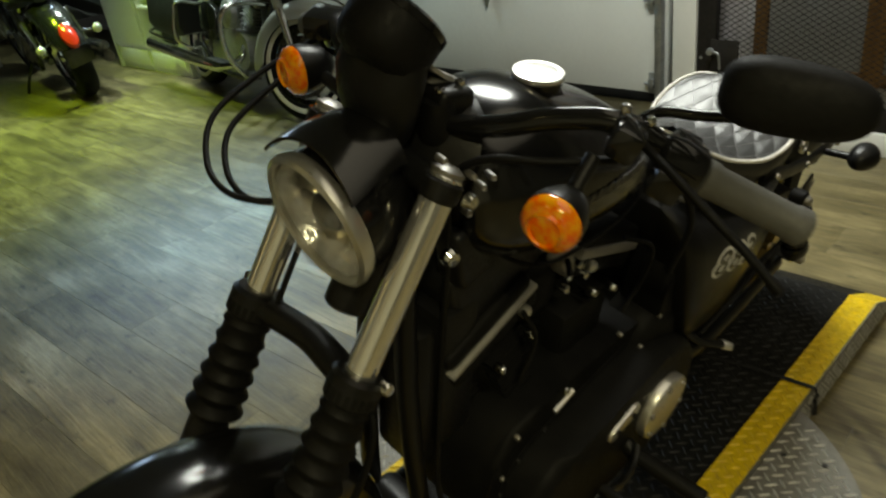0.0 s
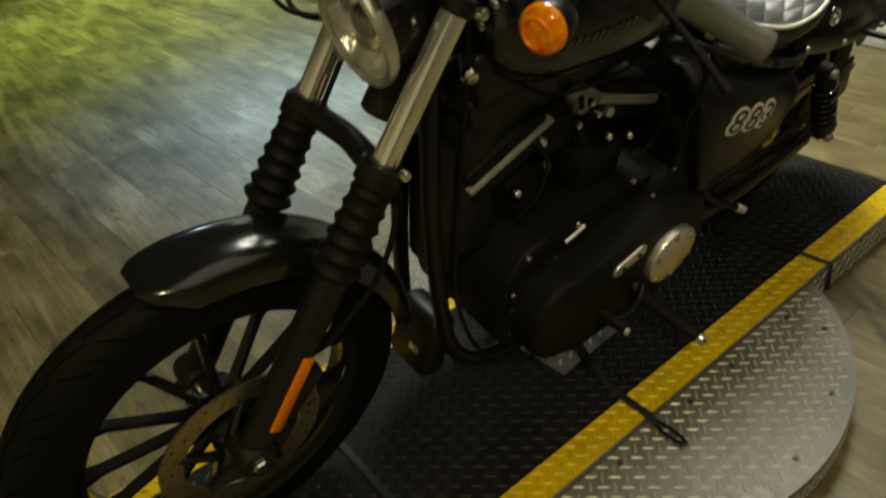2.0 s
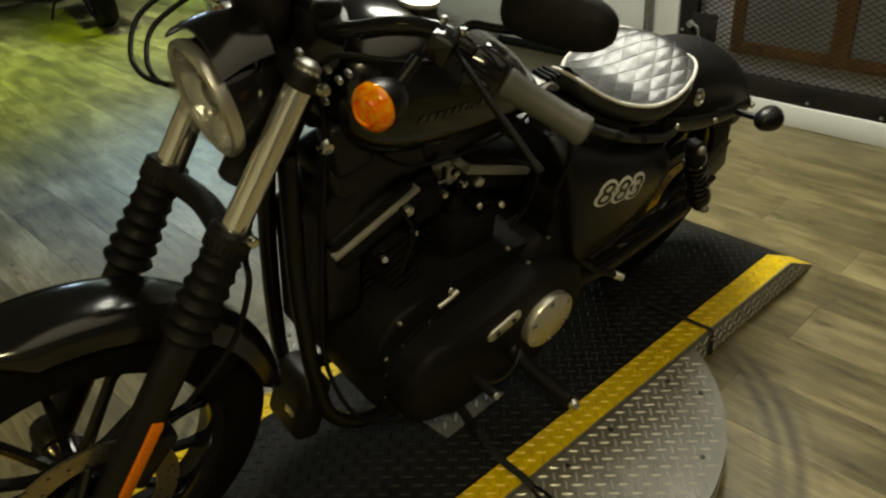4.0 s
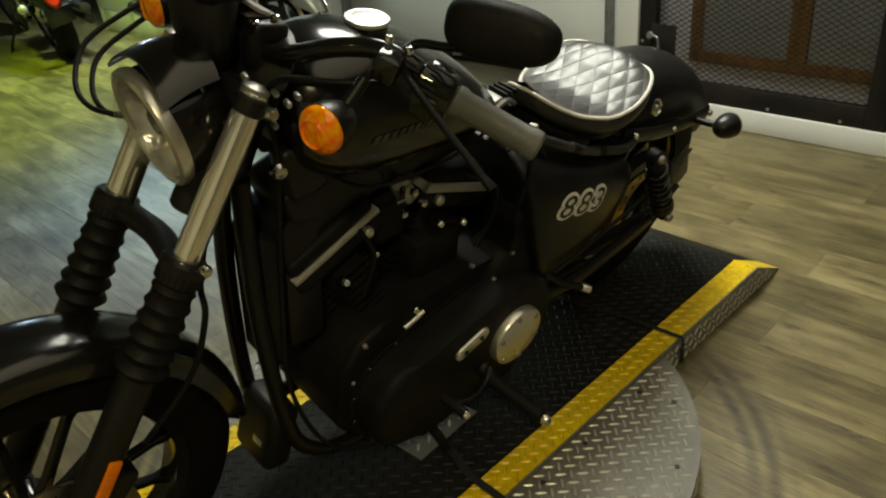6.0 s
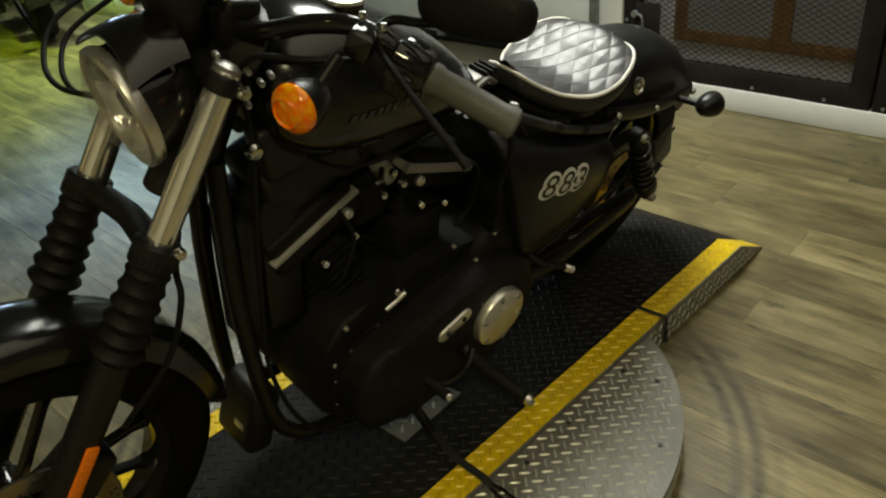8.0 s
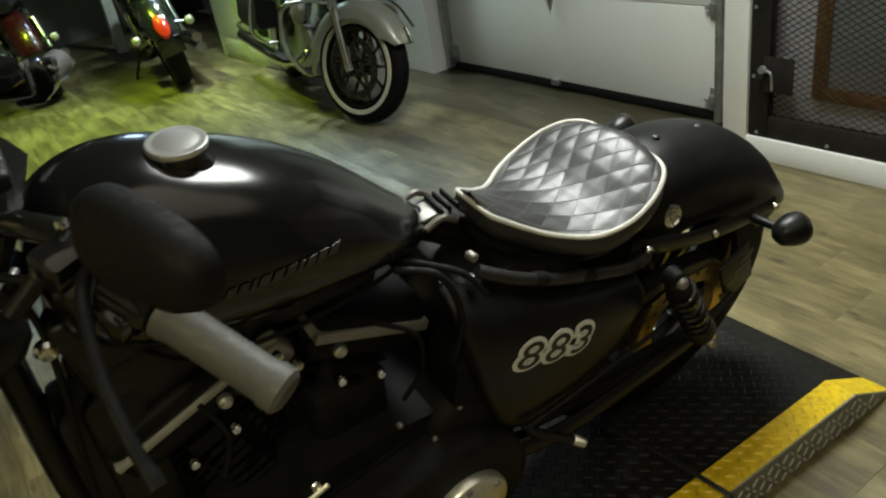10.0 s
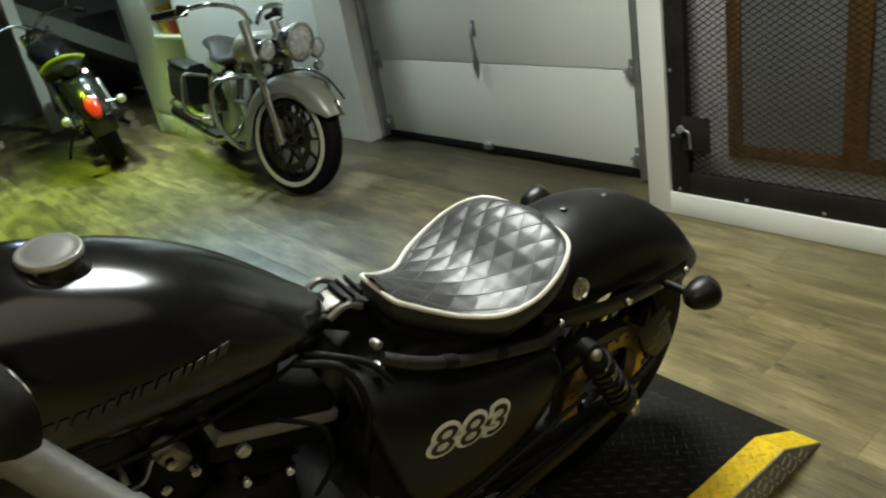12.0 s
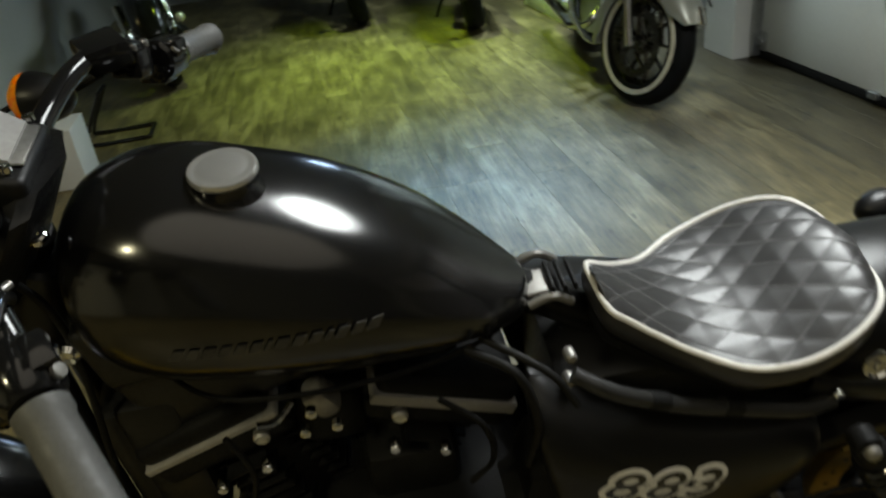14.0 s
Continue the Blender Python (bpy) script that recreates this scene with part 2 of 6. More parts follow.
STEEL_DISC = mat("brake_disc_steel", (0.36, 0.34, 0.3), 0.34, 0.95, vary=0.2, scale=15)
STRAP = mat("black_webbing", (0.008, 0.008, 0.008), 0.7, vary=0.3, scale=40, fine=400, bump=0.0004, bump_scale=400)
LENS = clear_cover("clear_lens")
BULB = mat("reflector_silver", (0.9, 0.9, 0.87), 0.2, 0.45, vary=0.55, scale=30, fine=60, bump=0.006, bump_scale=32)


def amber_lens():
    m = bpy.data.materials.new("amber_lens")
    m.use_nodes = True
    nt = m.node_tree
    b = nt.nodes["Principled BSDF"]
    tc, wave = nt.nodes.new("ShaderNodeTexCoord"), nt.nodes.new("ShaderNodeTexNoise")
    wave.inputs["Scale"].default_value = 110
    nt.links.new(tc.outputs["Object"], wave.inputs["Vector"])
    r = nt.nodes.new("ShaderNodeValToRGB")
    r.color_ramp.elements[0].color, r.color_ramp.elements[1].color = (1.0, 0.15, 0.0, 1), (1.0, 0.4, 0.01, 1)
    r.color_ramp.elements[0].position, r.color_ramp.elements[1].position = 0.35, 0.65
    nt.links.new(wave.outputs["Fac"], r.inputs[0])
    nt.links.new(r.outputs[0], b.inputs["Base Color"])
    b.inputs["Roughness"].default_value = 0.12
    b.inputs["Subsurface Weight"].default_value = 0.3
    b.inputs["Subsurface Radius"].default_value = (0.02, 0.008, 0.002)
    b.inputs["Coat Weight"].default_value = 0.6
    return m


AMBER = amber_lens()
RED_LENS = mat("red_lens", (0.6, 0.03, 0.015), 0.15, vary=0.15, scale=70, coat=0.5)
SMOKED = mat("smoked_lens", (0.045, 0.03, 0.025), 0.2, vary=0.2, scale=50)

# ---- mesh helpers ----
def box(bm, size, at=(0, 0, 0), m=None, bevel=0.0, segs=2):
    r = bmesh.ops.create_cube(bm, size=1.0)
    vs = r["verts"]
    bmesh.ops.transform(bm, matrix=Matrix.Diagonal((*size, 1)), verts=vs)
    if bevel:
        es = list({e for v in vs for e in v.link_edges})
        g = bmesh.ops.bevel(bm, geom=es, offset=bevel, segments=segs, affect="EDGES", profile=0.5)
        vs = list({v for f in g["faces"] for v in f.verts} | {v for v in vs if v.is_valid})
    full = Matrix.Translation(at) @ (m or Matrix())
    bmesh.ops.transform(bm, matrix=full, verts=vs)
    return vs


def one_box(size, at=(0, 0, 0), m=None, bevel=0.0, segs=2):
    bm = bmesh.new()
    box(bm, size, at, m, bevel, segs)
    return bm


def frame_of(d):
    d = Vector(d).normalized()
    return d.to_track_quat("Z", "Y").to_matrix().to_4x4()


def lathe(bm, profile, at=(0, 0, 0), axis=(0, 0, 1), seg=32, squash=(1, 1), cap=True):
    """Turns (radius, height) pairs round the axis."""
    m = Matrix.Translation(at) @ frame_of(axis)
    rings = []
    for r, h in profile:
        if r < 1e-6:
            rings.append([bm.verts.new(m @ Vector((0, 0, h)))])
        else:
            rings.append([bm.verts.new(m @ Vector((squash[0] * r * math.cos(2 * math.pi * k / seg), squash[1] * r * math.sin(2 * math.pi * k / seg), h))) for k in range(seg)])
    for a, b in zip(rings, rings[1:]):
        for k in range(seg):
            j = (k + 1) % seg
            if len(a) == 1 and len(b) == 1:
                continue
            if len(a) == 1:
                bm.faces.new((a[0], b[j], b[k]))
            elif len(b) == 1:
                bm.faces.new((a[k], a[j], b[0]))
            else:
                bm.faces.new((a[k], a[j], b[j], b[k]))
    for ring, flip in ((rings[0], True), (rings[-1], False)):
        if cap and len(ring) > 2:
            bm.faces.new(ring[::-1] if flip else ring)
    return bm


def one_lathe(*args, **kw):
    return lathe(bmesh.new(), *args, **kw)


def rod(a, b, r, seg=14, r2=None, bm=None):
    a, b = Vector(a), Vector(b)
    n = (b - a).length
    r2 = r if r2 is None else r2
    c = min(0.15 * r, 0.15 * n)
    return lathe(bm or bmesh.new(), [(0, 0), (r - c, 0), (r, c), (r2, n - c), (r2 - c, n), (0, n)], a, b - a, seg)


def smooth_path(pts, steps=8, closed=False):
    pts = [Vector(p) for p in pts]
    n = len(pts)
    out = []
    last = n if closed else n - 1
    for i in range(last):
        p1, p2 = pts[i], pts[(i + 1) % n]
        p0 = pts[(i - 1) % n] if closed or i else p1 + (p1 - p2)
        p3 = pts[(i + 2) % n] if closed or i + 2 < n else p2 + (p2 - p1)
        for k in range(steps):
            t = k / steps
            out.append(0.5 * ((2 * p1) + (p2 - p0) * t + (2 * p0 - 5 * p1 + 4 * p2 - p3) * t * t + (3 * p1 - p0 - 3 * p2 + p3) * t ** 3))
    if not closed:
        out.append(pts[-1])
    return out


def sweep(pts, r, seg=10, steps=8, closed=False, bm=None, flat=1.0, up=None, radii=None):
    """A tube through the points; flat: its second half-axis as a share of r."""
    bm = bm or bmesh.new()
    path = smooth_path(pts, steps, closed)
    n = len(path)
    rings, side = [], None
    for i, p in enumerate(path):
        d = (path[(i + 1) % n] - path[i - 1]) if closed else (path[min(i + 1, n - 1)] - path[max(i - 1, 0)])
        d.normalize()
        if up is not None:
            side = Vector(up).cross(d)
        elif side is None:
            side = d.orthogonal()
        else:
            side = side - d * side.dot(d)
        side.normalize()
        other = d.cross(side)
        rr = r if radii is None else radii(i / max(1, n - 1))
        rings.append([bm.verts.new(p + side * rr * math.cos(2 * math.pi * k / seg) + other * rr * flat * math.sin(2 * math.pi * k / seg)) for k in range(seg)])
    pairs = list(zip(rings, rings[1:])) + ([(rings[-1], rings[0])] if closed else [])
    for a, b in pairs:
        for k in range(seg):
            j = (k + 1) % seg
            bm.faces.new((a[k], a[j], b[j], b[k]))
    if not closed:
        bm.faces.new(rings[0][::-1]), bm.faces.new(rings[-1])
    return bm


def loft(rings, bm=None, cap=True, closed=True):
    """Skins rings of equal length; closed: each ring runs round."""
    bm = bm or bmesh.new()
    vs = [[bm.verts.new(p) for p in ring] for ring in rings]
    for a, b in zip(vs, vs[1:]):
        n = len(a)
        for k in range(n if closed else n - 1):
            j = (k + 1) % n
            bm.faces.new((a[k], a[j], b[j], b[k]))
    if cap and closed:
        bm.faces.new(vs[0][::-1]), bm.faces.new(vs[-1])
    return bm


def plate(outline, y0, y1, bevel=0.0, segs=2, bm=None):
    """An outline in x and z, drawn out from y0 to y1, with the rim at y1 rounded."""
    bm = bm or bmesh.new()
    lo = [bm.verts.new((x, y0, z)) for x, z in outline]
    hi = [bm.verts.new((x, y1, z)) for x, z in outline]
    n = len(outline)
    top = bm.faces.new(hi)
    bm.faces.new(lo[::-1])
    for k in range(n):
        j = (k + 1) % n
        bm.faces.new((lo[k], lo[j], hi[j], hi[k]))
    if bevel:
        bmesh.ops.bevel(bm, geom=list(top.edges), offset=bevel, segments=segs, affect="EDGES", profile=0.5)
    return bm


def rounded(pts, steps=5):
    return [(p.x, p.z) for p in smooth_path([(x, 0, z) for x, z in pts], steps, True)]


def stadium(c0, r0, c1, r1, n=14):
    """The hull of two circles in x and z."""
    pts = []
    a = math.atan2(c1[1] - c0[1], c1[0] - c0[0])
    for k in range(n + 1):
        t = a + math.pi / 2 + math.pi * k / n
        pts.append((c0[0] + r0 * math.cos(t), c0[1] + r0 * math.sin(t)))
    for k in range(n + 1):
        t = a - math.pi / 2 + math.pi * k / n
        pts.append((c1[0] + r1 * math.cos(t), c1[1] + r1 * math.sin(t)))
    return pts


def part(name, bm, material, parent=None, label="", smooth=True, m=None, angle=40):
    bmesh.ops.recalc_face_normals(bm, faces=bm.faces)
    me = bpy.data.meshes.new(name)
    bm.to_mesh(me)
    bm.free()
    for x in material if isinstance(material, (list, tuple)) else [material]:
        me.materials.append(x)
    if smooth:
        me.polygons.foreach_set("use_smooth", [True] * len(me.polygons))
        me.set_sharp_from_angle(angle=radians(angle))
    ob = new(name, me)
    if parent is not None:
        ob.parent = parent
    if m is not None:
        ob.matrix_basis = m
    if label:
        ob["label"] = label
    return ob


def thing(name, m, label, category, group="", kind=""):
    ob = new(name)
    ob.empty_display_size = 0.1
    ob.matrix_basis = m
    return tagged(ob, label, category, group, kind)


def raw(name, verts, faces, material, parent=None, smooth=False, m=None):
    me = bpy.data.meshes.new(name)
    me.from_pydata(verts, [], faces)
    me.materials.append(material)
    if smooth:
        me.polygons.foreach_set("use_smooth", [True] * len(me.polygons))
    ob = new(name, me)
    if parent is not None:
        ob.parent = parent
    if m is not None:
        ob.matrix_basis = m
    return ob

# ---- the room, in its own turned frame: u across, v along the garage-door wall ----
U_WALL, U_GATE, U_FAR = -1.85, -1.59, 4.15
V_BACK, V_FRONT = -8.4, 3.2


def wall(name, u0, v0, u1, v1, z0, z1, material=WHITE_WALL, label="", category="wall"):
    bm = one_box((abs(u1 - u0), abs(v1 - v0), z1 - z0), ((u0 + u1) / 2, (v0 + v1) / 2, (z0 + z1) / 2))
    return tagged(part(name, bm, material, smooth=False, m=ROOM.copy()), label or "white painted plaster wall of the showroom", category, kind="structure")


DOOR_V0, DOOR_V1, DOOR_H = -3.07, -0.95, 2.2
# garage-door wall in pieces round the opening
wall("wall_west", U_WALL - 0.2, -3.44, U_WALL + 0.12, DOOR_V0 - 0.04, 0, CEIL, label="white painted pillar beside the garage door")
wall("wall_west", U_WALL - 0.8, V_BACK, U_WALL - 0.62, -3.44, 0, CEIL)
# the recess lies in shade; that shade is put into this wall's grey
wall("wall_west", U_WALL - 0.618, -3.46, U_WALL - 0.202, -3.3, 0, CEIL, SHEET_AND_SHADE_GREY, "wall in the recess behind the pillar, its shade put in as grey")
wall("wall_west", U_WALL - 0.2, DOOR_V1 + 0.02, U_WALL - 0.05, V_FRONT, 0, CEIL)
wall("wall_west", U_WALL - 0.2, DOOR_V0 - 0.038, U_WALL + 0.05, DOOR_V1 + 0.018, DOOR_H, CEIL)
wall("wall_south", U_WALL - 0.8, V_BACK - 0.15, U_FAR + 0.15, V_BACK, 0, CEIL, SHEET_AND_SHADE_GREY, "dim grey back wall of the showroom")
wall("wall_east", 2.6, V_BACK, 2.75, -3.6, 0, CEIL)
wall("wall_east", U_FAR, V_BACK, U_FAR + 0.15, V_FRONT, 0, CEIL)
# never in view; its dark grey is chosen to dull reflections on black paint
wall("wall_north", U_WALL - 0.2, V_FRONT, U_FAR + 0.15, V_FRONT + 0.15, 0, CEIL, UNSEEN_WALL_GREY, "unseen wall at the near end, dark grey to cut reflections")
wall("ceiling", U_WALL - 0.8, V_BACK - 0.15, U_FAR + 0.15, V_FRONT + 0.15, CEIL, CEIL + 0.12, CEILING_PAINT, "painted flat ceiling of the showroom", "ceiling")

# sectional garage door
door = thing("garage_door", ROOM @ pose(U_WALL - 0.02, 0, 0), "white sectional garage door, closed, with dark rubber bottom seal", "garage door", kind="structure")
mid_v, wide = (DOOR_V0 + DOOR_V1) / 2, DOOR_V1 - DOOR_V0
for k, (z0, z1) in enumerate(((0.055, 0.53), (0.534, 1.04), (1.044, 1.55), (1.554, 2.06), (2.064, 2.26))):
    part("door_panel", one_box((0.045, wide, z1 - z0), (-0.0225, mid_v, (z0 + z1) / 2), bevel=0.004), DOOR_PAINT, door)
part("bottom_seal", one_box((0.04, wide, 0.05), (-0.02, mid_v, 0.029), bevel=0.008), RUBBER, door, "black rubber bottom seal")
for v in (DOOR_V0 + 0.01, DOOR_V1 - 0.03):
    part("guide_rail", one_box((0.05, 0.035, 2.2), (0.028, v, 1.12), bevel=0.006), GALVANISED, door, "galvanised steel guide rail")
for v in (DOOR_V0 + 0.05, DOOR_V1 - 0.07):
    for z in (0.11, 0.53, 1.04):
        hinge = bmesh.new()
        box(hinge, (0.012, 0.06, 0.11), (0.006, v, z), bevel=0.003)
        box(hinge, (0.03, 0.03, 0.05), (0.018, v - 0.01, z), bevel=0.006)
        rod((0.02, v - 0.05, z), (0.02, v + 0.02, z), 0.008, 10, bm=hinge)
        part("hinge", hinge, GALVANISED, door, "galvanised roller hinge")
pull = bmesh.new()
box(pull, (0.008, 0.03, 0.085), (0.004, -2.07, 0.725), bevel=0.003)
sweep([(0.01, -2.07, 0.745), (0.035, -2.06, 0.70), (0.035, -2.05, 0.63), (0.012, -2.065, 0.575)], 0.007, 8, bm=pull)
loft([[Vector((0.01 + dx, -2.073 + w * sy, z)) for dx, sy in ((0, -1), (0.008, -1), (0.008, 1), (0, 1))] for w, z in ((0.007, 0.59), (0.025, 0.535), (0.02, 0.505), (0.003, 0.455))], pull)
part("door_pull", pull, GALVANISED, door, "forged dark steel pull handle")
part("step_plate", one_box((0.03, 0.06, 0.035), (0.015, -2.075, 0.052), bevel=0.006), GALVANISED, door, "small foot lift plate")

# mesh gate in a white frame
gate = thing("mesh_gate", ROOM @ pose(U_GATE, 0, 0), "black steel gate with expanded metal mesh in a white timber frame", "gate", kind="structure")
G0, G1, GH = -0.787, 2.35, 2.3
part("frame_post", one_box((0.12, 0.112, GH), (-0.06, G0 + 0.056, GH / 2), bevel=0.004), WHITE_WALL, gate, "white painted timber post")
part("frame_post", one_box((0.12, 0.105, GH), (-0.06, G1, GH / 2), bevel=0.004), WHITE_WALL, gate, "white painted timber post")
part("frame_sill", one_box((0.118, G1 - G0 - 0.16, 0.098), (-0.06, (G0 + G1) / 2 + 0.027, 0.049), bevel=0.004), WHITE_WALL, gate, "white painted timber sill")
part("frame_head", one_box((0.118, G1 - G0 - 0.16, 0.12), (-0.06, (G0 + G1) / 2 + 0.03, GH - 0.06), bevel=0.004), WHITE_WALL, gate)
L0, L1 = G0 + 0.115, 0.44
for v0, v1 in ((L0, L1), (L1 + 0.012, G1 - 0.06)):
    leaf = bmesh.new()
    for s, a in (((0.04, 0.085, 2.06), (-0.03, v0 + 0.0425, 1.13)), ((0.04, 0.085, 2.06), (-0.03, v1 - 0.0425, 1.13)),
                 ((0.038, v1 - v0 - 0.17, 0.09), (-0.03, (v0 + v1) / 2, 0.145)), ((0.038, v1 - v0 - 0.17, 0.09), (-0.03, (v0 + v1) / 2, 2.115))):
        box(leaf, s, a, bevel=0.004)
    ob = part("gate_leaf", leaf, GATE_STEEL, gate, "black steel gate leaf")
    for v in np.arange(v0 + 0.04, v1, 0.3):
        part("screw", one_lathe([(0, 0.004), (0.007, 0.003), (0.008, 0)], (-0.008, v, 0.118), (1, 0, 0), 10), GALVANISED, ob)
    for z in (0.35, 0.62, 0.95):
        part("screw", one_lathe([(0, 0.004), (0.007, 0.003), (0.008, 0)], (-0.008, v0 + 0.02, z), (1, 0, 0), 10), GALVANISED, ob)
    # expanded metal: strands running zigzag, crossing at the bonds
    vs, fs = [], []
    LW, LH, T = 0.04, 0.0123, 0.0023
    a0, a1, b0, b1 = v0 + 0.08, v1 - 0.08, 0.185, 1.45
    rows = int((b1 - b0) / LH)
    cols = int((a1 - a0) / (LW / 2))
    for r in range(rows):
        for c in range(cols):
            up = (r + c) % 2 == 0
            p = (a0 + c * LW / 2, b0 + r * LH + (0 if up else LH))
            q = (a0 + (c + 1) * LW / 2, b0 + r * LH + (LH if up else 0))
            if q[0] > a1:
                continue
            n = len(vs)
            for (v, z) in (p, q):
                vs += [(-0.036, v, z - T), (-0.030, v, z + T), (-0.027, v, z + T * 0.2)]
            fs += [(n, n + 3, n + 4, n + 1), (n + 1, n + 4, n + 5, n + 2), (n + 2, n + 5, n + 3, n)]
    tagged(raw("mesh_screen", vs, fs, MESH_STEEL, gate), kind="stuff")
latch = bmesh.new()
box(latch, (0.006, 0.125, 0.142), (0.002, -0.54, 0.368), bevel=0.002)
box(latch, (0.02, 0.03, 0.05), (0.014, -0.606, 0.375), bevel=0.004)
lp = part("lock_plate", latch, GATE_STEEL, gate, "black steel lock plate")
part("bolt", sweep([(0.02, -0.615, 0.385), (0.024, -0.57, 0.387), (0.026, -0.555, 0.37), (0.026, -0.55, 0.315)], 0.0055, 10), GALVANISED, lp, "bright bolt handle")
part("rosette", one_lathe([(0, 0.016), (0.014, 0.014), (0.018, 0.0)], (0.012, -0.60, 0.387), (1, 0, 0), 16), GALVANISED, lp)
# the wooden panel frame and grey sheet behind the mesh
back = thing("timber_hatch", ROOM @ pose(U_GATE - 0.09, 0, 0), "stained timber frame with grey panels standing behind the mesh", "hatch", kind="structure")
for v0, v1, z0, z1 in ((-0.447, -0.392, 0.262, 2.1), (-0.008, 0.073, 0.262, 2.1), (0.4, 0.47, 0.262, 2.1), (-0.3915, -0.0085, 0.262, 0.315), (0.0735, 0.3995, 0.262, 0.315), (-0.3915, -0.0085, 2.04, 2.1)):
    part("rail", one_box((0.03, v1 - v0, z1 - z0), (0, (v0 + v1) / 2, (z0 + z1) / 2), bevel=0.003), STAINED_WOOD, back, "brown stained timber")
for v0, v1 in ((-0.391, -0.009), (0.074, 0.399)):
    part("panel", one_box((0.012, v1 - v0, 1.72), (-0.006, (v0 + v1) / 2, 1.176)), SHEET_AND_SHADE_GREY, back, "dull grey panel")
wall("wall_recess", U_GATE - 0.128, G0 + 0.114, U_GATE - 0.108, G1 - 0.06, 0.0, 2.3, PALE_WALL, "pale grey wall behind the mesh gate")

# ---- turntable ----
DECK_Z = 0.09
table = thing("turntable", pose(0, 0, 0), "motorcycle turntable with black deck, yellow edges and round tread plate disc", "turntable")
X0, XK0, XK1, X1 = -0.57, -0.405, 1.84, 2.0
YI, YO = 0.352, 0.428                    # inner and outer edge of the near yellow strip
FI, FO = -0.164, -0.24                   # and of the far one


def ramped(y0, y1, lift=0.0):
    """A slab along x with a ramp at each end."""
    prof = [(X0, 0.006), (XK0, DECK_Z), (XK1, DECK_Z), (X1, 0.006), (X1, 0.0), (X0, 0.0)]
    return plate([(x, z + (lift if z > 0.003 else 0)) for x, z in prof], y0, y1)


def lozenges(spots, name, material, parent, length=0.03, width=0.0068, high=0.0016):
    vs, fs = [], []
    for (x, y, z, ang, slope) in spots:
        ca, sa, n = math.cos(ang), math.sin(ang), len(vs)
        for a, b, h in ((-1, 0, 0), (-0.5, -1, 0), (0.5, -1, 0), (1, 0, 0), (0.5, 1, 0), (-0.5, 1, 0), (-0.6, 0, 1), (0.6, 0, 1)):
            px, py = a * length / 2, b * width / 2
            dx = px * ca - py * sa
            vs.append((x + dx, y + px * sa + py * ca, z + dx * slope + h * high))
        fs += [(n, n + 1, n + 6), (n + 1, n + 2, n + 7, n + 6), (n + 2, n + 3, n + 7), (n + 3, n + 4, n + 7), (n + 4, n + 5, n + 6, n + 7), (n + 5, n, n + 6)]
    return tagged(raw(name, vs, fs, material, parent), kind="stuff")


def pattern(x0, x1, y0, y1, pitch):
    """Basket weave of tread lozenges on a grid turned by 45 degrees: each points at the side of the next."""
    out, n = [], int((x1 - x0 + y1 - y0) / pitch) + 2
    for i in range(-n, n):
        for j in range(-n, n):
            x, y = x0 + (i - j) * pitch * 0.7071, y0 + (i + j) * pitch * 0.7071
            if x0 <= x <= x1 and y0 <= y <= y1:
                out.append((x, y, math.pi / 4 if (i + j) % 2 else -math.pi / 4))
    return out


def deck_height(x):
    if x < XK0:
        return DECK_Z * (x - X0) / (XK0 - X0) + 0.006 * (XK0 - x) / (XK0 - X0), DECK_Z / (XK0 - X0)
    if x > XK1:
        return DECK_Z * (X1 - x) / (X1 - XK1) + 0.006 * (x - XK1) / (X1 - XK1), -DECK_Z / (X1 - XK1)
    return DECK_Z, 0.0


deck = part("deck", ramped(FI, YI), DECK_BLACK, table, "black coated tread plate deck", smooth=False)
lozenges([(x, y, deck_height(x)[0], a, deck_height(x)[1]) for x, y, a in pattern(X0 + 0.17, X1 - 0.17, FI + 0.015, YI - 0.01, 0.0245)], "deck_tread", DECK_WORN, table, length=0.029, width=0.0062, high=0.0021)
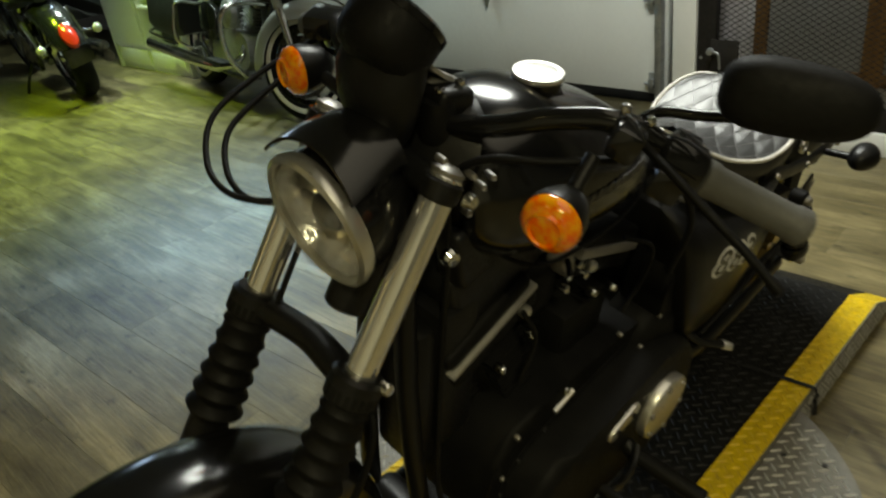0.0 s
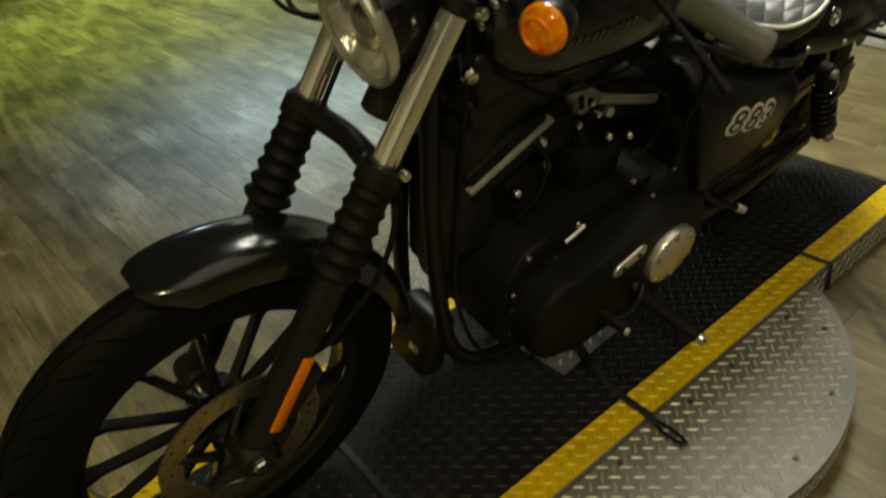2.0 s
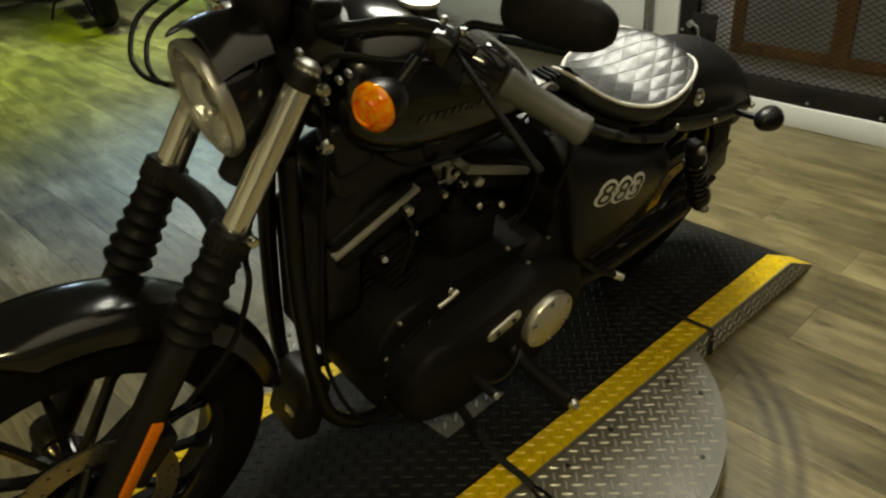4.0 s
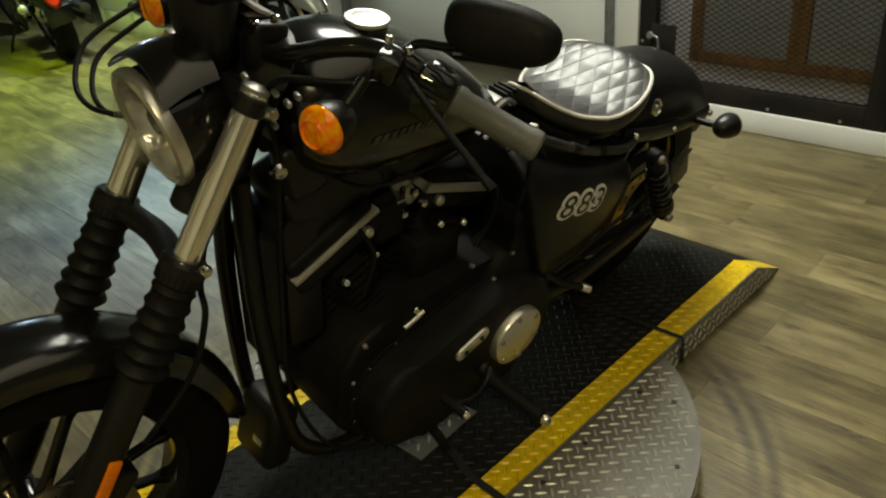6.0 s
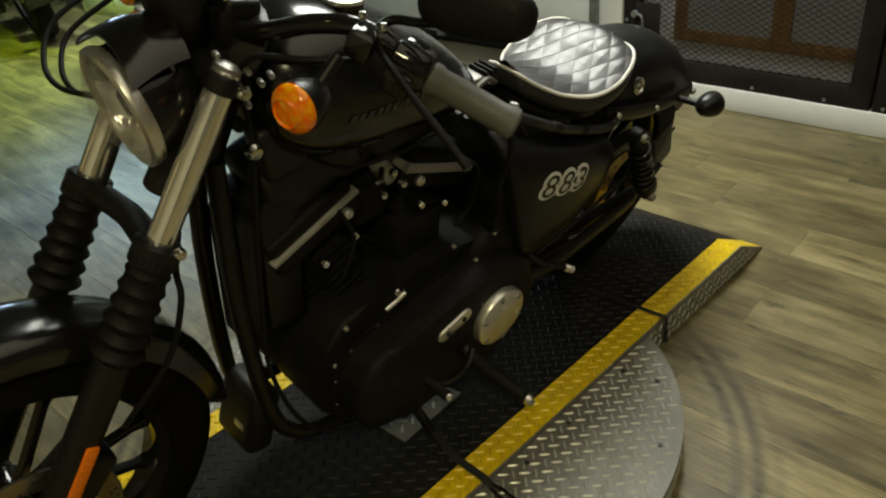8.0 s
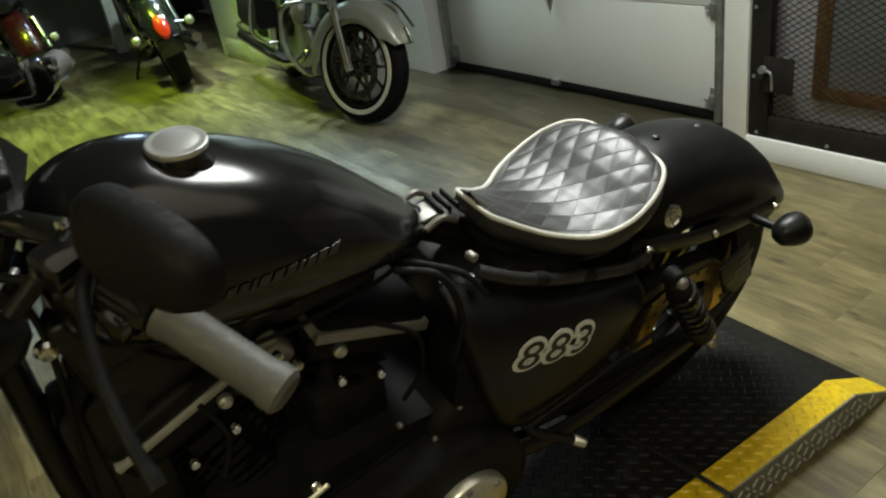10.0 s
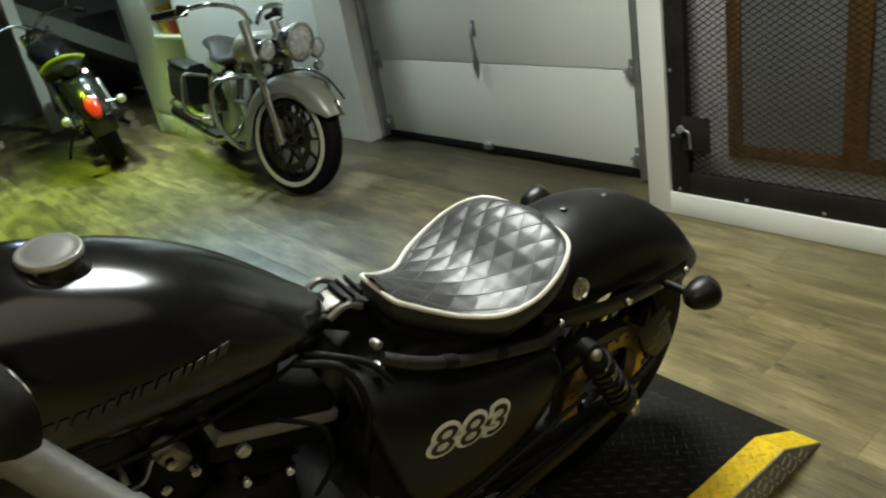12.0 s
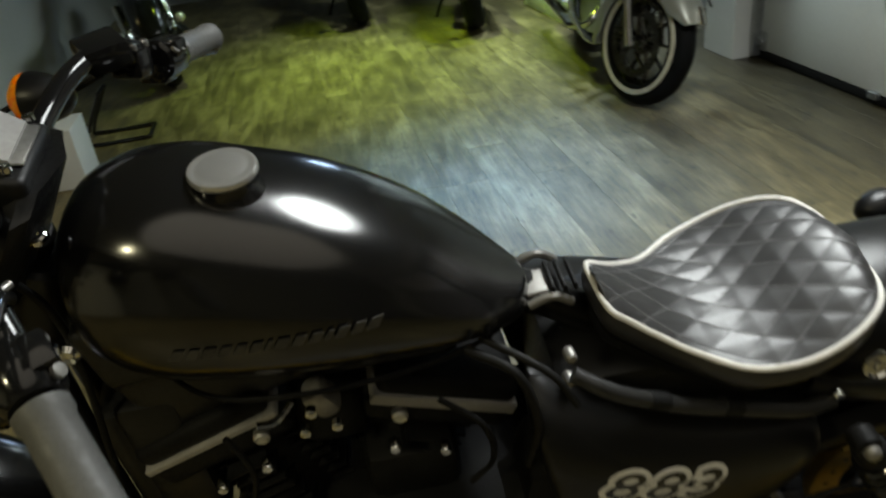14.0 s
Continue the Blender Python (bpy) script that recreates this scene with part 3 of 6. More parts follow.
for s in (-1, 1):
    y0, y1 = (YI, YO) if s > 0 else (FO, FI)
    strip = ramped(y0 + 0.0005, y1 - 0.004)
    part("edge_strip", strip, DECK_YELLOW, table, "yellow painted tread plate edge", smooth=False)
    lozenges([(x, y, deck_height(x)[0], a, deck_height(x)[1]) for x, y, a in pattern(X0 + 0.18, X1 - 0.18, y0 + 0.012, y1 - 0.012, 0.0232)], "edge_tread", DECK_YELLOW, table, length=0.0265, width=0.0064, high=0.0034)
    prof = [(X0 - 0.002, 0.001), (X0, 0.005), (XK0, DECK_Z - 0.001), (XK1, DECK_Z - 0.001), (X1, 0.005), (X1 + 0.002, 0.001)]
    part("side_plate", plate(prof, *((YO - 0.004, YO) if s > 0 else (FO, FO + 0.004))), SIDE_ALU, table, "bare aluminium tread plate side", smooth=False)
    vs, fs = [], []
    k = 0
    x = X0 + 0.07
    while x < X1 - 0.05:
        top = deck_height(x)[0]
        z, j = 0.012, 0
        while z < top - 0.012:
            ang = 0.8 if (k + j) % 2 else -0.8
            ca, sa, n = math.cos(ang), math.sin(ang), len(vs)
            for a, b, h in ((-1, 0, 0), (-0.5, -1, 0), (0.5, -1, 0), (1, 0, 0), (0.5, 1, 0), (-0.5, 1, 0), (-0.6, 0, 1), (0.6, 0, 1)):
                px, pz = a * 0.0135, b * 0.0036
                vs.append((x + px * ca - pz * sa, (YO if s > 0 else FO) + s * h * 0.0028, z + px * sa + pz * ca))
            fs += [(n, n + 1, n + 6), (n + 1, n + 2, n + 7, n + 6), (n + 2, n + 3, n + 7), (n + 3, n + 4, n + 7), (n + 4, n + 5, n + 6, n + 7), (n + 5, n, n + 6)]
            z += 0.0255
            j += 1
        x += 0.0255
        k += 1
    tagged(raw("side_tread", vs, fs, BAR_ALU, table), kind="stuff")
DX, DY, DR, DZ = 0.66, 0.122, 0.617, 0.079
for s in (-1, 1):
    # the two visible segments of the disc, outside the deck
    ya = YO + 0.001 if s > 0 else -FO + 0.001
    cy = s * DY
    half = math.acos((ya - cy) / DR)
    arc = [(DX + DR * math.sin(t), s * (cy + DR * math.cos(t))) for t in np.linspace(-half, half, 60)]
    bm = bmesh.new()
    lo = [bm.verts.new((x, y, 0.022)) for x, y in arc]
    hi = [bm.verts.new((x, y, DZ)) for x, y in arc]
    top = bm.faces.new(hi)
    bm.faces.new(lo[::-1])
    for k in range(len(arc)):
        j = (k + 1) % len(arc)
        bm.faces.new((lo[k], lo[j], hi[j], hi[k]))
    bmesh.ops.bevel(bm, geom=list(top.edges), offset=0.003, segments=2, affect="EDGES")
    part("disc_segment", bm, TREAD_ALU, table, "worn aluminium tread plate disc segment", smooth=False)
    low = bmesh.new()
    arc2 = [(DX + (DR - 0.03) * math.sin(t), s * (cy + (DR - 0.03) * math.cos(t))) for t in np.linspace(-half, half, 48)]
    lo = [low.verts.new((x, y, 0.0)) for x, y in arc2]
    hi = [low.verts.new((x, y, 0.023)) for x, y in arc2]
    low.faces.new(hi), low.faces.new(lo[::-1])
    for k in range(len(arc2)):
        j = (k + 1) % len(arc2)
        low.faces.new((lo[k], lo[j], hi[j], hi[k]))
    part("base_ring", low, DECK_BLACK, table, "black base ring", smooth=False)
    spots = [(x, y, DZ, a, 0.0) for x, y, a in pattern(DX - DR, DX + DR, ya + 0.01 if s > 0 else DY - DR, DY + DR if s > 0 else -ya - 0.01, 0.0245)
             if math.hypot(x - DX, y - DY) < DR - 0.02]
    lozenges(spots, "disc_tread", BAR_ALU, table, length=0.0295, width=0.0058, high=0.0028)
    # rim tread and screws
    vs, fs = [], []
    for k, t in enumerate(np.arange(-half + 0.02, half - 0.02, 0.028)):
        for j, z in enumerate((0.032, 0.052)):
            c = Vector((DX + DR * math.sin(t), s * (cy + DR * math.cos(t)), z))
            side = Vector((math.cos(t), -s * math.sin(t), 0))
            out = Vector((math.sin(t), s * math.cos(t), 0))
            ang = 0.8 if (k + j) % 2 else -0.8
            d, e = side * math.cos(ang) + Vector((0, 0, math.sin(ang))), side * -math.sin(ang) + Vector((0, 0, math.cos(ang)))
            n = len(vs)
            for a, b, h in ((-1, 0, 0), (-0.5, -1, 0), (0.5, -1, 0), (1, 0, 0), (0.5, 1, 0), (-0.5, 1, 0), (-0.6, 0, 1), (0.6, 0, 1)):
                vs.append(tuple(c + d * a * 0.011 + e * b * 0.003 + out * h * 0.0016))
            fs += [(n, n + 1, n + 6), (n + 1, n + 2, n + 7, n + 6), (n + 2, n + 3, n + 7), (n + 3, n + 4, n + 7), (n + 4, n + 5, n + 6, n + 7), (n + 5, n, n + 6)]
    tagged(raw("rim_tread", vs, fs, BAR_ALU, table), kind="stuff")
    for t in np.linspace(-half + 0.3, half - 0.3, 5):
        x, y = DX + (DR - 0.045) * math.sin(t), s * (cy + (DR - 0.045) * math.cos(t))
        part("screw", one_lathe([(0.0065, 0), (0.0065, 0.002), (0.005, 0.003), (0.003, 0.003), (0.0025, 0.001), (0, 0.001)], (x, y, DZ), (0, 0, 1), 12), RAIL_GREY, table)
    for x in (DX - 0.37, DX - 0.14, DX + 0.015, DX + 0.25):
        part("screw", one_lathe([(0.0065, 0), (0.0065, 0.002), (0.005, 0.003), (0.003, 0.003), (0.0025, 0.001), (0, 0.001)], (x, s * (ya + 0.03), DZ), (0, 0, 1), 12), RAIL_GREY, table)

# ---- the motorcycle on the turntable; x ahead, y to its left, z up from the tyres ----
bike = thing("motorcycle", pose(0.0005, 0.053, 0.1025, -13.2, 0.4, -1.5),
             "matt black cruiser motorcycle with quilted solo seat on its side stand", "motorcycle")
AX_F, AX_R, RF, RR = Vector((1.519, 0, 0.354)), Vector((-0.045, 0, 0.338)), 0.353, 0.347
FORK = Vector((-0.528, 0, 0.849)).normalized()


def fork_at(s, y):
    return AX_F + FORK * s + Vector((0, y, 0))


def tyre_profile(r_out, r_rim, half):
    """Half-section points as (radius, height) for a tyre turned about its axle."""
    pts = []
    for k in range(15):
        a = math.pi * (k / 14) 
        h = -half * math.cos(a)
        bulge = math.sin(a) ** 0.75
        pts.append((r_rim + (r_out - r_rim) * bulge, h * (1.0 if 2 < k < 12 else 0.9)))
    return [(r_rim - 0.004, -half * 0.75)] + pts + [(r_rim - 0.004, half * 0.75)]


def ring_lathe(profile, at, axis, seg=64):
    """A closed ring: the profile's ends are joined."""
    bm = bmesh.new()
    m = Matrix.Translation(at) @ frame_of(axis)
    rings = [[bm.verts.new(m @ Vector((r * math.cos(2 * math.pi * k / seg), r * math.sin(2 * math.pi * k / seg), h))) for r, h in profile] for k in range(seg)]
    n = len(profile)
    for k in range(seg):
        a, b = rings[k], rings[(k + 1) % seg]
        for j in range(n):
            i = (j + 1) % n
            bm.faces.new((a[j], b[j], b[i], a[i]))
    return bm


def wheel(name, centre, r_out, r_rim, half, spokes, parent, rim_mat, spoke_mat, disc_side=0, disc_r=0.146, tyre_label="", white=None, tread=True, disc_mat=None):
    c = Vector(centre)
    Y = (0, 1, 0)
    rim = part(name, ring_lathe([(r_rim, -half * 0.75), (r_rim + 0.008, -half * 0.78), (r_rim + 0.008, -half * 0.66), (r_rim - 0.012, -half * 0.5), (r_rim - 0.018, 0),
                                 (r_rim - 0.012, half * 0.5), (r_rim + 0.008, half * 0.66), (r_rim + 0.008, half * 0.78), (r_rim, half * 0.75), (r_rim - 0.022, half * 0.5), (r_rim - 0.03, 0), (r_rim - 0.022, -half * 0.5)], c, Y, 72), rim_mat, parent)
    ty = part("tyre", ring_lathe(tyre_profile(r_out, r_rim, half), c, Y, 84), TYRE, rim, tyre_label)
    if white:
        for s in (-1, 1):
            part("whitewall", ring_lathe([(r_rim + 0.02, s * half * 0.93), (r_rim + 0.023, s * half * 1.03), (r_rim + 0.043, s * half * 1.04), (r_rim + 0.047, s * half * 0.95)], c, Y, 72), white, rim, "white tyre sidewall band")
    if tread:
        # a jagged groove runs round beside the middle, short hooked grooves lead off it
        vs, fs = [], []

        def groove(path, width):
            n = len(vs)
            for ang, t in path:
                a = math.pi * (0.5 + t * 0.5)
                rr = r_rim + (r_out - r_rim) * math.sin(a) ** 0.75 + 0.0005
                for w in (-width, width):
                    vs.append(tuple(c + Vector((rr * math.cos(ang + w), -half * math.cos(a), rr * math.sin(ang + w)))))
            fs.extend((n + 2 * j, n + 2 * j + 1, n + 2 * j + 3, n + 2 * j + 2) for j in range(len(path) - 1))

        count = 30
        for k in range(count):
            for s in (-1, 1):
                a0 = 2 * math.pi * (k + (0.5 if s > 0 else 0)) / count
                step = 2 * math.pi / count
                zig = [(0.0, 0.1), (0.35, 0.12), (0.75, 0.17), (0.95, 0.2), (1.0, 0.1)]
                for (f0, t0), (f1, t1) in zip(zig, zig[1:]):
                    n = len(vs)
                    for f, t in ((f0, t0), (f1, t1)):
                        for dt in (-0.016, 0.016):
                            a = math.pi * (0.5 + s * (t + dt) * 0.5)
                            rr = r_rim + (r_out - r_rim) * math.sin(a) ** 0.75 + 0.0006
                            vs.append(tuple(c + Vector((rr * math.cos(a0 + f * step), -half * math.cos(a), rr * math.sin(a0 + f * step)))))
                    fs.append((n, n + 1, n + 3, n + 2))
                groove([(a0 + 0.03 + 0.02 * j, s * (0.3 + 0.055 * j)) for j in range(6)], 0.008)
                if k % 2:
                    groove([(a0 - 0.05 + 0.014 * j, s * (0.42 + 0.05 * j)) for j in range(5)], 0.006)
        tagged(raw("tread_groove", vs, fs, GROOVE, rim), kind="stuff")
    part("hub", one_lathe([(0, -0.062), (0.03, -0.062), (0.045, -0.05), (0.038, -0.03), (0.034, 0), (0.038, 0.03), (0.045, 0.05), (0.03, 0.062), (0, 0.062)], c, Y, 24), spoke_mat, rim)
    me = None
    for k in range(spokes):
        a = 2 * math.pi * k / spokes + 0.13
        if me is None:
            bm = loft([[Vector((x, y * w, z * w)) for y, z in ((-0.013, -0.009), (0.013, -0.009), (0.013, 0.009), (-0.013, 0.009))] for x, w in ((0.034, 1.15), (0.08, 0.8), (r_rim - 0.05, 0.75), (r_rim - 0.018, 1.25))])
            bmesh.ops.bevel(bm, geom=[e for e in bm.edges], offset=0.0025, segments=1, affect="EDGES")
            ob = part("spoke", bm, spoke_mat, rim)
            me = ob.data
        else:
            ob = new("spoke", me)
            ob.parent = rim
        ob.matrix_basis = Matrix.Translation(c) @ Matrix.Rotation(-a, 4, "Y")
    if disc_side:
        y = disc_side * 0.075
        bm = ring_lathe([(disc_r - 0.04, y - 0.0025), (disc_r, y - 0.0025), (disc_r, y + 0.0025), (disc_r - 0.04, y + 0.0025)], c, Y, 64)
        d = part("brake_disc", bm, disc_mat or STEEL_DISC, rim, "drilled steel brake disc")
        bm = bmesh.new()
        for k in range(5):
            a = 2 * math.pi * k / 5
            p, q = c + Vector((0.045 * math.cos(a), y, 0.045 * math.sin(a))), c + Vector(((disc_r - 0.036) * math.cos(a + 0.45), y, (disc_r - 0.036) * math.sin(a + 0.45)))
            rod(p, q, 0.009, 8, bm=bm)
        part("disc_carrier", bm, spoke_mat, d)
        vs, fs = [], []
        for k in range(30):
            a = 2 * math.pi * k / 30
            rr = disc_r - 0.01 - 0.0105 * (k % 3)
            p = c + Vector((rr * math.cos(a), y + disc_side * 0.0029, rr * math.sin(a)))
            n = len(vs)
            vs += [tuple(p + Vector((0.0035 * math.cos(j * math.pi / 3), 0, 0.0035 * math.sin(j * math.pi / 3)))) for j in range(6)]
            fs.append(tuple(range(n, n + 6)))
        tagged(raw("drill_hole", vs, fs, UNDERLAY, rim), kind="stuff")
    return rim


def arched_fender(centre, r, half, a0, a1, skirt, n=26, taper=0.0, blunt=0.72):
    """A fender skin with thickness, bent round the axle from angle a0 to a1 (degrees from ahead, upward)."""
    c = Vector(centre)
    rings = []
    for k in range(n + 1):
        f = k / n
        a = radians(a0 + (a1 - a0) * f)
        edge = min(1.0, min(f, 1 - f) / 0.1)
        w = half * (blunt + (1 - blunt) * math.sqrt(edge)) * (1 - taper * f)
        sk = skirt * (0.35 + 0.65 * edge)
        out = Vector((math.cos(a), 0, math.sin(a)))
        outer, inner = [], []
        for j in range(13):
            b = math.pi * j / 12
            y, dr = -w * math.cos(b), -sk * (1 - math.sin(b) ** 0.55) 
            outer.append(c + out * (r + dr) + Vector((0, y, 0)))
            inner.append(c + out * (r + dr - 0.003) + Vector((0, y * 0.965, 0)))
        rings.append(outer + inner[::-1])
    return loft(rings)


# --- front end ---
wheel("front_wheel", AX_F, RF, 0.259, 0.052, 13, bike, GLOSS_BLACK, GLOSS_BLACK, disc_side=1, tyre_label="black front tyre")
part("front_axle", rod(AX_F - Vector((0, 0.135, 0)), AX_F + Vector((0, 0.135, 0)), 0.0105), CHROME, bike)
for s in (-1, 1):
    part("axle_nut", one_lathe([(0, 0.012), (0.012, 0.012), (0.015, 0.006), (0.015, 0)], AX_F + Vector((0, s * 0.128, 0)), (0, s, 0), 6), CHROME, bike)
part("front_fender", arched_fender(AX_F, 0.383, 0.066, 80, 181, 0.05, n=40, blunt=0.45), TANK_BLACK, bike, "satin black front fender")
for s in (-1, 1):
    y = s * 0.1
    leg = part("fork_leg", rod(fork_at(-0.035, y), fork_at(0.40, y), 0.0275, 20), PLASTIC_BLACK, bike, "black fork slider")
    part("axle_lug", one_lathe([(0, -0.03), (0.03, -0.03), (0.033, -0.02), (0.033, 0.02), (0.03, 0.03), (0, 0.03)], fork_at(0, y), (0, 1, 0), 20), PLASTIC_BLACK, leg)
    part("fork_tube", rod(fork_at(0.36, y), fork_at(0.805, y), 0.02, 28), FORK_STEEL, leg, "bright steel fork tube")
    prof = [(0.021, 0.0)]
    for k in range(6):
        h = 0.012 + k * 0.026
        big = 0.04 - 0.0016 * k
        prof += [(0.029, h - 0.004), (big - 0.003, h + 0.004), (big, h + 0.009), (big - 0.003, h + 0.014), (0.029, h + 0.021)]
    prof += [(0.034, 0.166), (0.034, 0.182), (0.0225, 0.186)]
    part("gaiter", one_lathe(prof, fork_at(0.352, y), FORK, 26), RUBBER, leg, "black rubber bellows gaiter")
    part("fender_bracket", sweep([fork_at(0.3, y * 0.95), fork_at(0.33, y * 0.78), fork_at(0.36, y * 0.66)], 0.012, 8, flat=0.4), PLASTIC_BLACK, leg)
    # reflector low on the slider
    refl = bmesh.new()
    box(refl, (0.020, 0.008, 0.15), tuple(fork_at(0.147, y + s * 0.029)), Matrix.Rotation(math.atan2(FORK.x, FORK.z), 4, "Y"), bevel=0.003)
    part("reflector", refl, ORANGE, leg, "orange side reflector")
    for z in (0.545, 0.782):
        part("pinch_bolt", one_lathe([(0, 0.011), (0.007, 0.01), (0.0095, 0.006), (0.0095, 0)], fork_at(z, y + s * 0.031) + Vector((-0.012, 0, 0)), (0, s, 0.1), 12), CHROME, leg)
    part("tube_cap", one_lathe([(0, 0.01), (0.01, 0.0095), (0.016, 0.006), (0.0195, 0.004), (0.0195, 0)], fork_at(0.805, y), FORK, 20), GREY_METAL, leg)
cal = bmesh.new()
box(cal, (0.05, 0.055, 0.115), (AX_F.x - 0.095, 0.088, AX_F.z + 0.085), Matrix.Rotation(-0.75, 4, "Y"), bevel=0.012, segs=3)
part("brake_caliper", cal, PLASTIC_BLACK, bike, "black front brake caliper")
for s_at, th, r, nm in ((0.533, 0.04, 0.034, "lower_yoke"), (0.786, 0.026, 0.0235, "upper_yoke")):
    bm = bmesh.new()
    for y in (-0.1, 0.1):
        rod(fork_at(s_at - th / 2, y), fork_at(s_at + th / 2, y), r, 22, bm=bm)
    back = Vector((-0.03, 0, -0.008))
    a = [fork_at(s_at, -0.1), fork_at(s_at, -0.05) + back * 0.3, fork_at(s_at, 0) + back * 0.5, fork_at(s_at, 0.05) + back * 0.3, fork_at(s_at, 0.1)]
    sweep(a, 0.024, 12, flat=0.8, bm=bm)
    part(nm, bm, PLASTIC_BLACK, bike, "black fork yoke")
for p in ((1.076, 0.12, 1.036), (1.058, 0.12, 1.014), (1.042, 0.12, 1.02), (1.082, 0.122, 0.991), (1.112, 0.11, 1.066)):
    part("yoke_bolt", one_lathe([(0, 0.005), (0.002, 0.003), (0.0036, 0.005), (0.0045, 0.0025), (0.0045, -0.012)], p, (0.35, 1, 0.2), 14), GREY_METAL, bike, "small yoke bolt")
part("steering_stem", rod(fork_at(0.55, 0) + Vector((-0.06, 0, 0)), fork_at(0.765, 0) + Vector((-0.06, 0, 0)), 0.03, 22), PLASTIC_BLACK, bike)

# headlight: bucket, ring, lens, reflector, visor
HL, HD = Vector((1.19, 0.006, 0.978)), Vector((0.985, -0.02, -0.17)).normalized()
bucket = part("headlight", one_lathe([(0, -0.1), (0.03, -0.098), (0.055, -0.085), (0.072, -0.055), (0.08, -0.02), (0.081, 0.006), (0.074, 0.006), (0.07, -0.02)], HL, HD, 44, cap=False), GLOSS_BLACK, bike, "black round headlight")
part("trim_ring", ring_lathe([(0.0745, 0.004), (0.083, 0.0), (0.0865, 0.01), (0.085, 0.017), (0.0795, 0.0205), (0.0755, 0.017)], HL, HD, 56), POLISHED, bucket, "bright trim ring")
part("reflector_bowl", one_lathe([(0.073, 0.012), (0.066, -0.01), (0.052, -0.032), (0.032, -0.048), (0.012, -0.054), (0, -0.054)], HL, HD, 44, cap=False), BULB, bucket, "faceted silver reflector")
part("bulb_shield", one_lathe([(0, 0.01), (0.016, 0.008), (0.024, 0.0), (0.024, -0.026), (0.012, -0.05)], HL + Vector((0, 0, 0.004)), HD, 22), GATE_STEEL, bucket, "dark bulb shield")
for s in (-1, 1):
    part("shield_arm", rod(HL + HD * -0.012 + Vector((0, s * 0.018, 0.0)), HL + HD * -0.012 + Vector((0, s * 0.058, -0.004)), 0.0045, 8), GREY_METAL, bucket)
part("lens", one_lathe([(0, 0.045), (0.025, 0.043), (0.05, 0.035), (0.0685, 0.02), (0.0725, 0.012), (0.0745, 0.014), (0.07, 0.023), (0.05, 0.038), (0.025, 0.046), (0, 0.048)], HL, HD, 44), LENS, bucket, "clear curved lens").visible_shadow = False
rings = []
for k in range(9):
    f = k / 8
    r = 0.103 - 0.012 * f
    span = radians(50 - 2 * f)
    rise = 0.007 * math.sin(math.pi * f) + 0.006 * f

    def vis(rad, t):
        x = 0.016 + 0.01 * math.sin(t) ** 2 - 0.085 * f
        return HL + HD * x + Vector((0, rad * 0.98 * math.sin(t), rad * math.cos(t) + rise * math.cos(t)))

    angles = np.linspace(-span, span, 25)
    rings.append([vis(r, t) for t in angles] + [vis(r - 0.004, t) for t in angles[::-1]])
part("headlight_visor", loft(rings), TANK_BLACK, bike, "satin black headlight visor")
cowl = [[fork_at(s, 0) + Vector((-0.03 - d * 0.8, y * w, 0)) for y, d in ((-0.105, 0.03), (-0.07, 0.0), (0, -0.014), (0.07, 0.0), (0.105, 0.03), (0.09, 0.05), (0, 0.07), (-0.09, 0.05))] for s, w in ((0.69, 0.7), (0.74, 0.9), (0.80, 0.95), (0.835, 0.85), (0.85, 0.6))]
part("fork_cover", loft(cowl), PLASTIC_BLACK, bike, "black cover over the fork yokes")


def turn_signal(at, to, look_x, lens_mat, label, glow=""):
    """A bullet lamp: body, lens, stalk."""
    at = Vector(at)
    body = part("turn_signal", one_lathe([(0, -0.045), (0.011, -0.042), (0.023, -0.03), (0.03, -0.012), (0.0325, 0.002), (0.0325, 0.008), (0.027, 0.008)], at, look_x, 30), FENDER_BLACK, bike, label)
    part("lens", one_lathe([(0.0315, 0.006), (0.032, 0.011), (0.03, 0.018), (0.023, 0.0235), (0.012, 0.0262), (0, 0.0268)], at, look_x, 30), lens_mat, body, glow)
    part("lens_rib", ring_lathe([(0.016, 0.0245), (0.018, 0.0285), (0.02, 0.0245)], at, look_x, 26), lens_mat, body)
    part("stalk", rod(at - Vector(look_x) * 0.015, Vector(to), 0.0085, 12), PLASTIC_BLACK, body)


turn_signal((1.082, 0.238, 1.045), (1.015, 0.228, 1.085), (0.975, 0.22, 0.02), AMBER, "round amber front turn signal", "glossy amber lens")
turn_signal((1.066, -0.192, 1.047), (1.055, -0.125, 1.035), (0.97, -0.2, 0.0), AMBER, "round amber front turn signal", "glossy amber lens")
turn_signal((-0.153, 0.226, 0.594), (-0.145, 0.135, 0.575), (-0.98, 0.15, 0.0), SMOKED, "black bullet rear turn signal")
turn_signal((-0.153, -0.226, 0.594), (-0.145, -0.135, 0.575), (-0.98, -0.15, 0.0), SMOKED, "black bullet rear turn signal")

